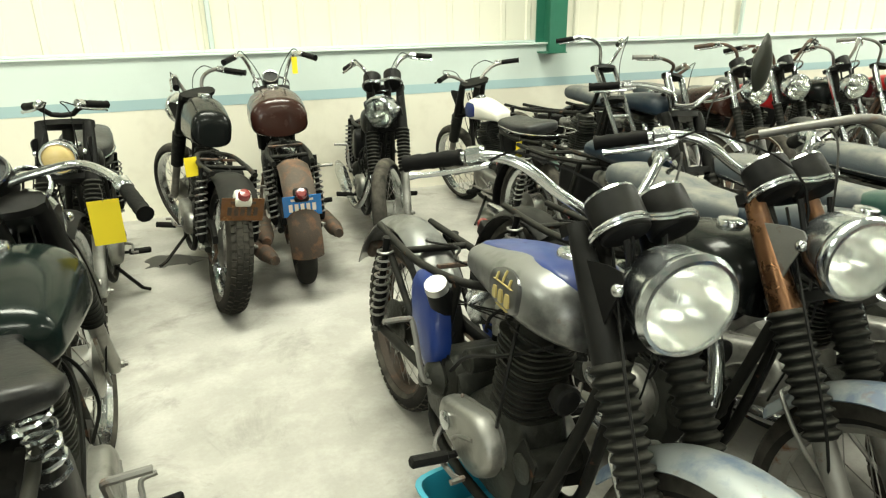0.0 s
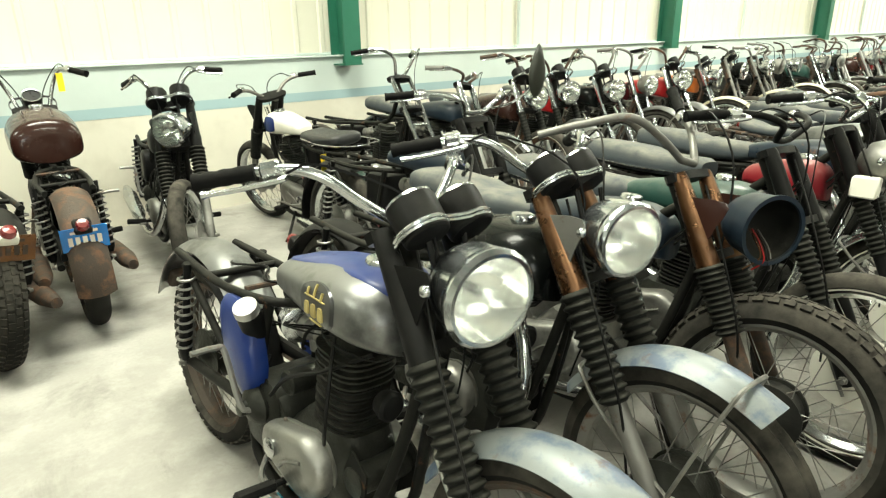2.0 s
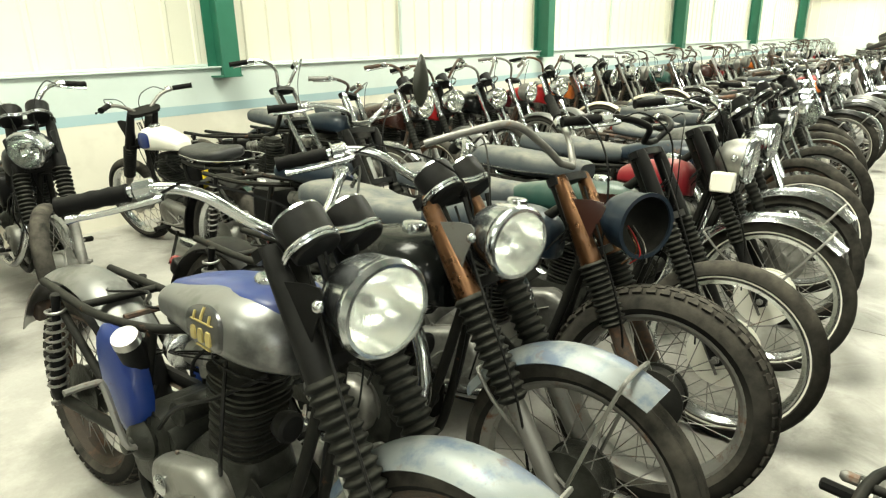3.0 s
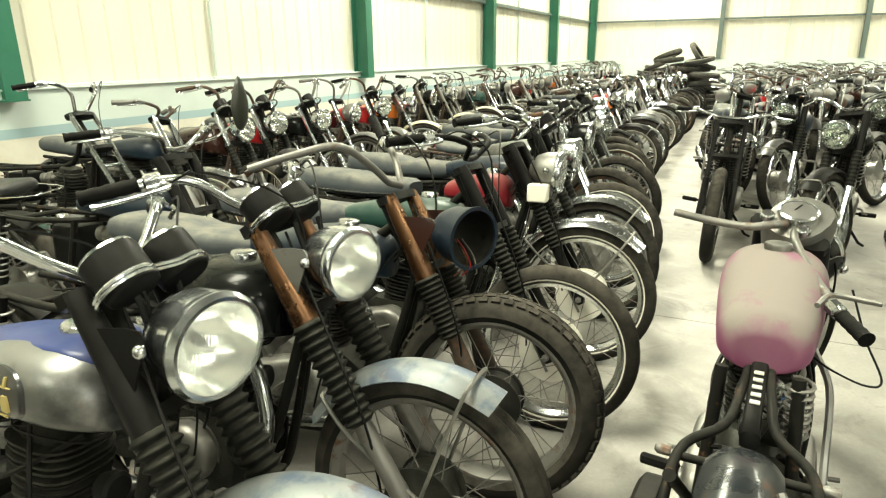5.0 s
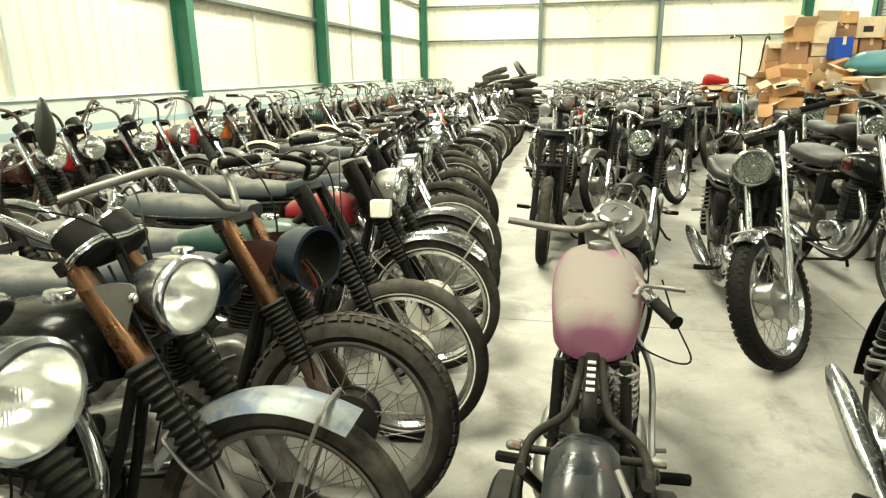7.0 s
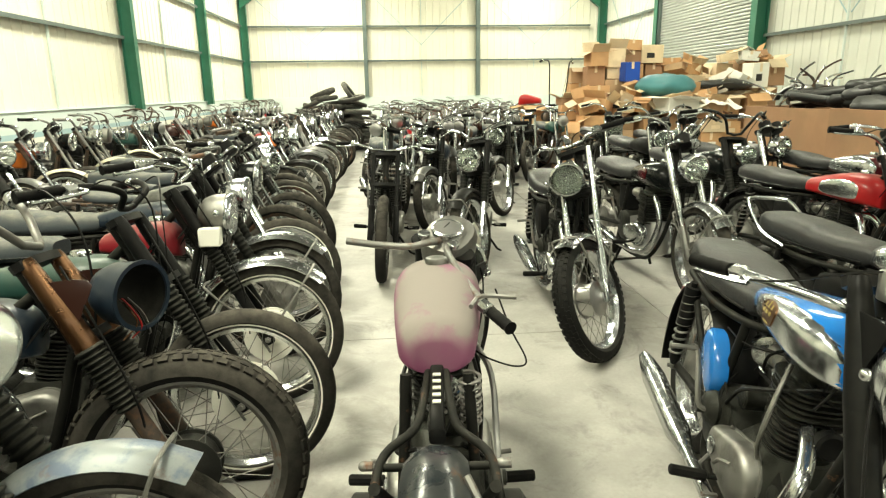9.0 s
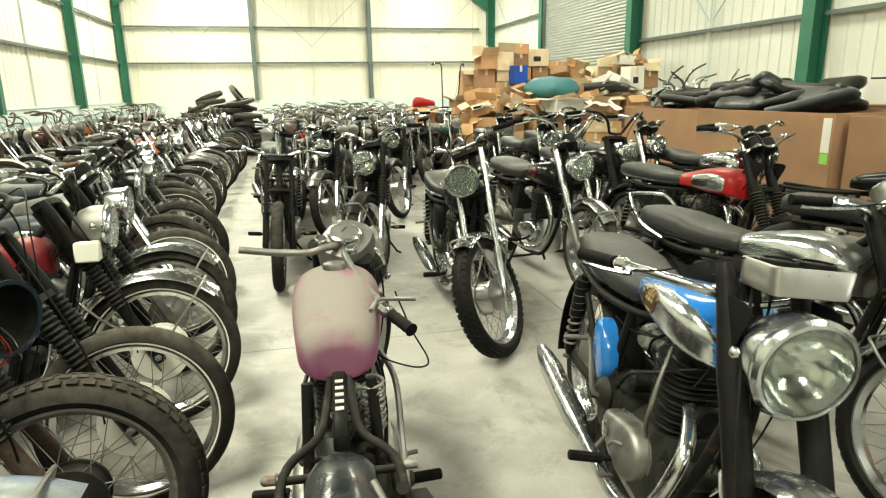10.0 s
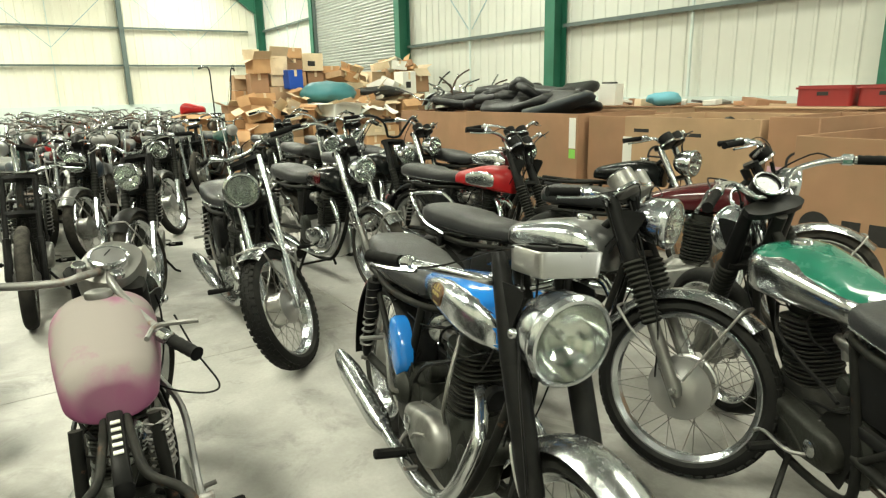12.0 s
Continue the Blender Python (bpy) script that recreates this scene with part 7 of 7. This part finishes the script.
# the heap of cartons
CARD_ORANGE = material("orange_cardboard", (0.55, 0.32, 0.16), 0.85, 0.0, bump=0.2, scale=9, vary=0.2, second=(0.45, 0.25, 0.12), second_amount=0.4)
CARD_FADED = material("faded_cardboard", (0.70, 0.56, 0.38), 0.85, 0.0, bump=0.2, scale=9, vary=0.15, second=(0.5, 0.36, 0.22), second_amount=0.4)
CARDS = (CARD_LIGHT, CARD_ORANGE, CARD, CARD_FADED, CARD_ORANGE)
rc = random.Random(11)


def carton(x, y, z, w, d, h, mat, opened, yaw, tilt=2.0):
    c = thing("carton", "opened cardboard carton with spread flaps" if opened else "closed brown cardboard carton with tape in the heap", "box", "cartons of the heap")
    if opened:
        part("body", loft([[(px, py, pz) for px, py in squircle(0, 0, a, b, 12, 16)] for pz, a, b in ((0, w / 2, d / 2), (h, w / 2, d / 2), (h, w / 2 - 0.006, d / 2 - 0.006), (0.01, w / 2 - 0.006, d / 2 - 0.006))]), mat, c)
        for side in range(4):
            if rc.random() < 0.15:
                continue
            length, reach, off = (w, d * 0.48, d / 2) if side % 2 else (d, w * 0.45, w / 2)
            m = Matrix.Rotation(side * math.pi / 2, 4, "Z") @ Matrix.Translation((off, 0, h)) @ Matrix.Rotation(radians(rc.uniform(-75, 55)), 4, "Y")
            part("flap", block((reach / 2, 0, 0.002), (reach, length * 0.97, 0.004)), CARD_FADED if rc.random() < 0.5 else mat, c, m=m)
    else:
        part("body", block((0, 0, h / 2), (w, d, h), 0.006), mat, c)
        part("tape", block((0, 0, h + 0.0015), (w * 0.98, 0.05, 0.003)), CARD_FADED, c)
        part("tape", block((-w / 2 - 0.0015, 0, h * 0.82), (0.003, 0.05, h * 0.34)), CARD_FADED, c)
        if rc.random() < 0.5:
            part("label", block((-w / 2 - 0.002, rc.uniform(-0.1, 0.1) * d, h * 0.42), (0.003, d * 0.36, h * 0.28)), rc.choice((PAPER, INK_AND_SHADE, CARD_FADED)), c)
    c.matrix_world = pose(x, y, z, rc.uniform(-tilt, tilt), rc.uniform(-tilt, tilt), yaw)
    return c


def stack(x, y, top, wide=0.42, messy=6.0):
    """Cartons one upon the other from the floor up to about top."""
    z = 0.0
    while z < top - 0.12:
        h = min(rc.uniform(0.2, 0.38), top - z)
        last = z + h > top - 0.13
        carton(x + rc.uniform(-0.05, 0.05), y + rc.uniform(-0.04, 0.04), z, rc.uniform(0.34, 0.5), wide * rc.uniform(0.78, 1.02), h, rc.choice(CARDS), last and rc.random() < 0.7, rc.uniform(-messy, messy), 1.0 if z < 1 else 2.5)
        z += h + 0.004


for y, top, x in ((-3.45, 1.35, 12.1), (-3.82, 2.05, 12.0), (-4.2, 2.15, 12.0), (-4.62, 1.5, 12.0), (-5.06, 1.35, 12.0), (-5.5, 1.45, 12.0), (-5.95, 1.55, 12.0), (-6.4, 1.55, 12.0), (-6.85, 1.75, 12.1), (-7.25, 1.9, 12.1)):
    stack(x, y, top)
for y, top in ((-3.7, 1.9), (-4.2, 2.2), (-4.65, 2.3), (-5.1, 2.2), (-5.5, 2.0), (-6.0, 1.75), (-6.45, 1.85), (-6.95, 2.0)):
    stack(12.5, y, top)
for y, top in ((-3.2, 1.25), (-3.6, 1.3), (-4.1, 1.05), (-4.6, 1.1), (-5.1, 1.15), (-5.6, 1.1), (-6.1, 1.25), (-6.6, 1.4)):
    stack(11.45, y, top)
for y, top in ((-3.0, 0.85), (-3.45, 0.95), (-3.95, 0.85), (-4.5, 0.9), (-5.0, 1.0), (-5.5, 1.0)):
    stack(10.85, y, top, 0.46, 14)
# cartons thrown on top
for i in range(30):
    y = rc.uniform(-7.1, -3.3)
    x = rc.choice((10.85, 11.45, 12.1))
    if x == 10.85 and y < -5.6:
        x = 11.45
    if x == 11.45 and y < -6.7:
        x = 12.1
    if x == 12.1 and -5.4 < y:
        x = 11.3
    z = {10.85: 1.02, 11.45: 1.3, 12.1: 1.68, 11.3: 1.12}[x] + (0.2 if y < -6.2 and x > 11 else 0.0)
    carton(x + rc.uniform(-0.12, 0.12), y, z, rc.uniform(0.22, 0.42), rc.uniform(0.2, 0.4), rc.uniform(0.1, 0.24), rc.choice(CARDS + (PAPER,)), rc.random() < 0.75, rc.uniform(-60, 60), 22.0)
BLUE_PRINT = material("blue_print", (0.01, 0.07, 0.4), 0.6, 0.0, scale=10)
blue = carton(11.72, -4.40, 1.52, 0.3, 0.28, 0.34, BLUE_PRINT, False, 4)
tagged(blue, "blue printed carton standing in the heap")
tall = carton(11.6, -6.75, 1.38, 0.3, 0.34, 0.44, PAPER, False, 8, 4)
tagged(tall, "white printed carton standing on the heap")
low = carton(10.7, -4.85, 1.0, 0.5, 0.6, 0.22, PAPER, True, 12, 6)
tagged(low, "white opened carton on the heap")


def cloth(w, d, h, seed):
    """A crumpled sheet lying over a heap."""
    n = 22
    v, f = [], []
    for i in range(n + 1):
        for j in range(n + 1):
            u, t = i / n * 2 - 1, j / n * 2 - 1
            k = max(0.0, 1 - (u * u + t * t) * 0.55)
            z = h * k + 0.07 * noise.noise(Vector((u * 2.2 + seed, t * 2.2, 0))) + 0.03 * noise.noise(Vector((u * 6, t * 6 + seed, 1)))
            v.append((u * w / 2, t * d / 2, z))
    for i in range(n):
        for j in range(n):
            a = i * (n + 1) + j
            f.append((a, a + n + 1, a + n + 2, a + 1))
    top = [tuple(p) for p in v]
    m = len(v)
    v = top + [(x, y, z - 0.006) for x, y, z in top]
    f += [tuple(m + q for q in reversed(face)) for face in f]
    return Shape().add(v, f)


def bundle(w, d, h, seed):
    """A lumpy tied bundle of cloth."""
    n, k = 14, 22
    secs = []
    for i in range(n + 1):
        u = -1 + 2 * i / n
        g = max(0.05, 1 - abs(u) ** 2.6) ** 0.6
        row = []
        for j in range(k):
            a = 2 * math.pi * j / k
            q = Vector((u * 1.6, math.cos(a) * 1.2, math.sin(a) * 1.2 + seed))
            r = g * (1 + 0.22 * noise.noise(q) + 0.12 * noise.noise(q * 2.7) + 0.06 * noise.noise(q * 6))
            row.append((math.cos(a) * r * d / 2, u * w / 2, h / 2 + math.sin(a) * r * h / 2))
        secs.append(row)
    return loft(secs)


TARP = material("teal_tarpaulin", (0.045, 0.18, 0.20), 0.42, 0.0, dust=0.2, bump=0.3, scale=6, bump_scale=12)
solid("tarpaulin", bundle(1.1, 0.7, 0.44, 3), TARP, "lumpy teal tarpaulin bundle lying on cartons", "tarpaulin", m=pose(11.3, -4.92, 1.2), sharp=70)
solid("dust_sheet", cloth(0.7, 0.9, 0.16, 9), PAPER, "crumpled pale dust sheet on the cartons", "sheet", m=pose(10.85, -5.5, 1.05), sharp=80)
solid("black_bag", bundle(1.1, 0.5, 0.22, 8), LEATHER, "black plastic bundle lying on the cartons", "bundle", m=pose(11.4, -6.05, 1.32), sharp=70)
TEAL_CLOTH = material("pale_blue_cloth", (0.16, 0.42, 0.50), 0.8, 0.0, scale=8)
solid("blue_cloth", bundle(0.3, 0.42, 0.16, 5), TEAL_CLOTH, "small crumpled pale blue cloth on a box", "cloth", m=pose(4.85, -6.3, 1.195, 0, 0, 80), sharp=80)
white_box = thing("small_carton", "small white carton with a dark lid on a box", "box", m=pose(5.62, -6.25, 1.2, 0, 0, 12))
part("body", block((0, 0, 0.13), (0.24, 0.2, 0.26), 0.004), PAPER, white_box)
part("lid", block((0.02, 0.0, 0.272), (0.14, 0.15, 0.02), 0.004), INK_AND_SHADE, white_box)
rj = random.Random(21)
for i in range(16):
    solid("scrap_lump", block((0, 0, 0), (rj.uniform(0.08, 0.3), rj.uniform(0.06, 0.16), rj.uniform(0.03, 0.09)), 0.006), rj.choice((CARD, CARD, RUSTY, PAPER, ALLOY, CARD_FADED)), "small lump of scrap on the back boxes", "scrap", "scrap lumps", "", pose(rj.uniform(3.6, 6.2), rj.uniform(-6.9, -6.25), 1.23, rj.uniform(-8, 8), rj.uniform(-8, 8), rj.uniform(0, 360)))
# a red fuel tank on cartons and a tall bare handlebar beside the heap
stack(12.0, -2.62, 1.1, 0.44)
solid("spare_tank", tank_shape(dict(length=0.42, width=0.28, top=0.2, bottom=0.0, front=0.21), 1), RED, "loose red fuel tank on a carton", "fuel tank", m=pose(12.0, -2.62, 1.11, 0, 0, 60), sharp=50)
park(motorcycle("bare motorcycle with very tall thin handlebar by the cartons", 1, MID, tank=BLACK_GLOSS, tank_shape=SLIM_TANK, lamp=None, bars=[(0.0, 0.0, 0.03), (0.0, 0.12, 0.05), (0.03, 0.16, 0.5), (-0.02, 0.18, 0.84), (-0.12, 0.24, 0.9), (-0.32, 0.3, 0.88)], bar_mat=BLACK, seat="dual", lean=3, fork_style="bare", slider=CHROME), 12.0, -3.0, 176, 3)

# tyres heaped at the far left
rt = random.Random(5)
OLD_RUBBER = material("perished_rubber", (0.03, 0.029, 0.027), 0.8, 0.0, dust=0.9, bump=0.3, scale=16, vary=0.3, dust_low=-0.3)
TYRE = mesh_of(lathe([(0.21, -0.04), (0.26, -0.052), (0.315, -0.045), (0.33, 0.0), (0.315, 0.045), (0.26, 0.052), (0.21, 0.04), (0.225, 0.0)], 24, "z", True), OLD_RUBBER, "loose_tyre")
for tier in range(13):
    count = 4 if tier < 8 else 3 if tier < 11 else 2
    for i in range(count):
        ob = new("loose_tyre", TYRE)
        spread = 1.7 if tier < 9 else 1.3
        ob.matrix_world = pose(15.9 + rt.uniform(-0.3, 0.3), 1.35 + spread * ((i + 0.5) / count - 0.5) + rt.uniform(-0.1, 0.1), 0.07 + 0.105 * tier + rt.uniform(0, 0.02), rt.uniform(-7, 7) if tier < 9 else rt.uniform(-28, 28) if tier < 12 or i else 55, rt.uniform(-9, 9), 0)
        tagged(ob, "dusty bare motorcycle tyre in a heap", "tyre", "heaped tyres")

# things by the near motorcycles
TEAL = material("teal_plastic", (0.02, 0.25, 0.34), 0.4, 0.0, dust=0.25, scale=12)
crate = thing("plastic_tub", "dusty teal plastic tub on the floor under the motorcycle", "tub", m=pose(0.62, 1.32, 0, 0, 0, 8))
part("shell", loft([[(x, y, z) for x, y in squircle(0, 0, a, b, 20, 5)] for z, a, b in ((0.0, 0.12, 0.09), (0.004, 0.125, 0.095), (0.13, 0.145, 0.11), (0.14, 0.155, 0.12), (0.146, 0.155, 0.12), (0.146, 0.14, 0.105), (0.02, 0.12, 0.09))]), TEAL, crate)
STAIN = material("oil_stain", (0.012, 0.011, 0.010), 0.35, 0.0, scale=8)
sp = Shape()
pts = [(0.13 * (1 + 0.8 * noise.noise(Vector((math.cos(a) * 1.7, math.sin(a) * 1.7, 4)))) * math.cos(a) * 1.3, 0.12 * (1 + 0.9 * noise.noise(Vector((math.cos(a) * 2, math.sin(a) * 2, 9)))) * math.sin(a)) for a in [2 * math.pi * k / 40 for k in range(40)]]
sp = loft([[(x, y, 0.0) for x, y in pts], [(x, y, 0.0012) for x, y in pts]])
solid("oil_stain", sp, STAIN, "black oil stain on the concrete floor", "stain", m=pose(-0.21, 4.06, 0.0005, 0, 0, -15))
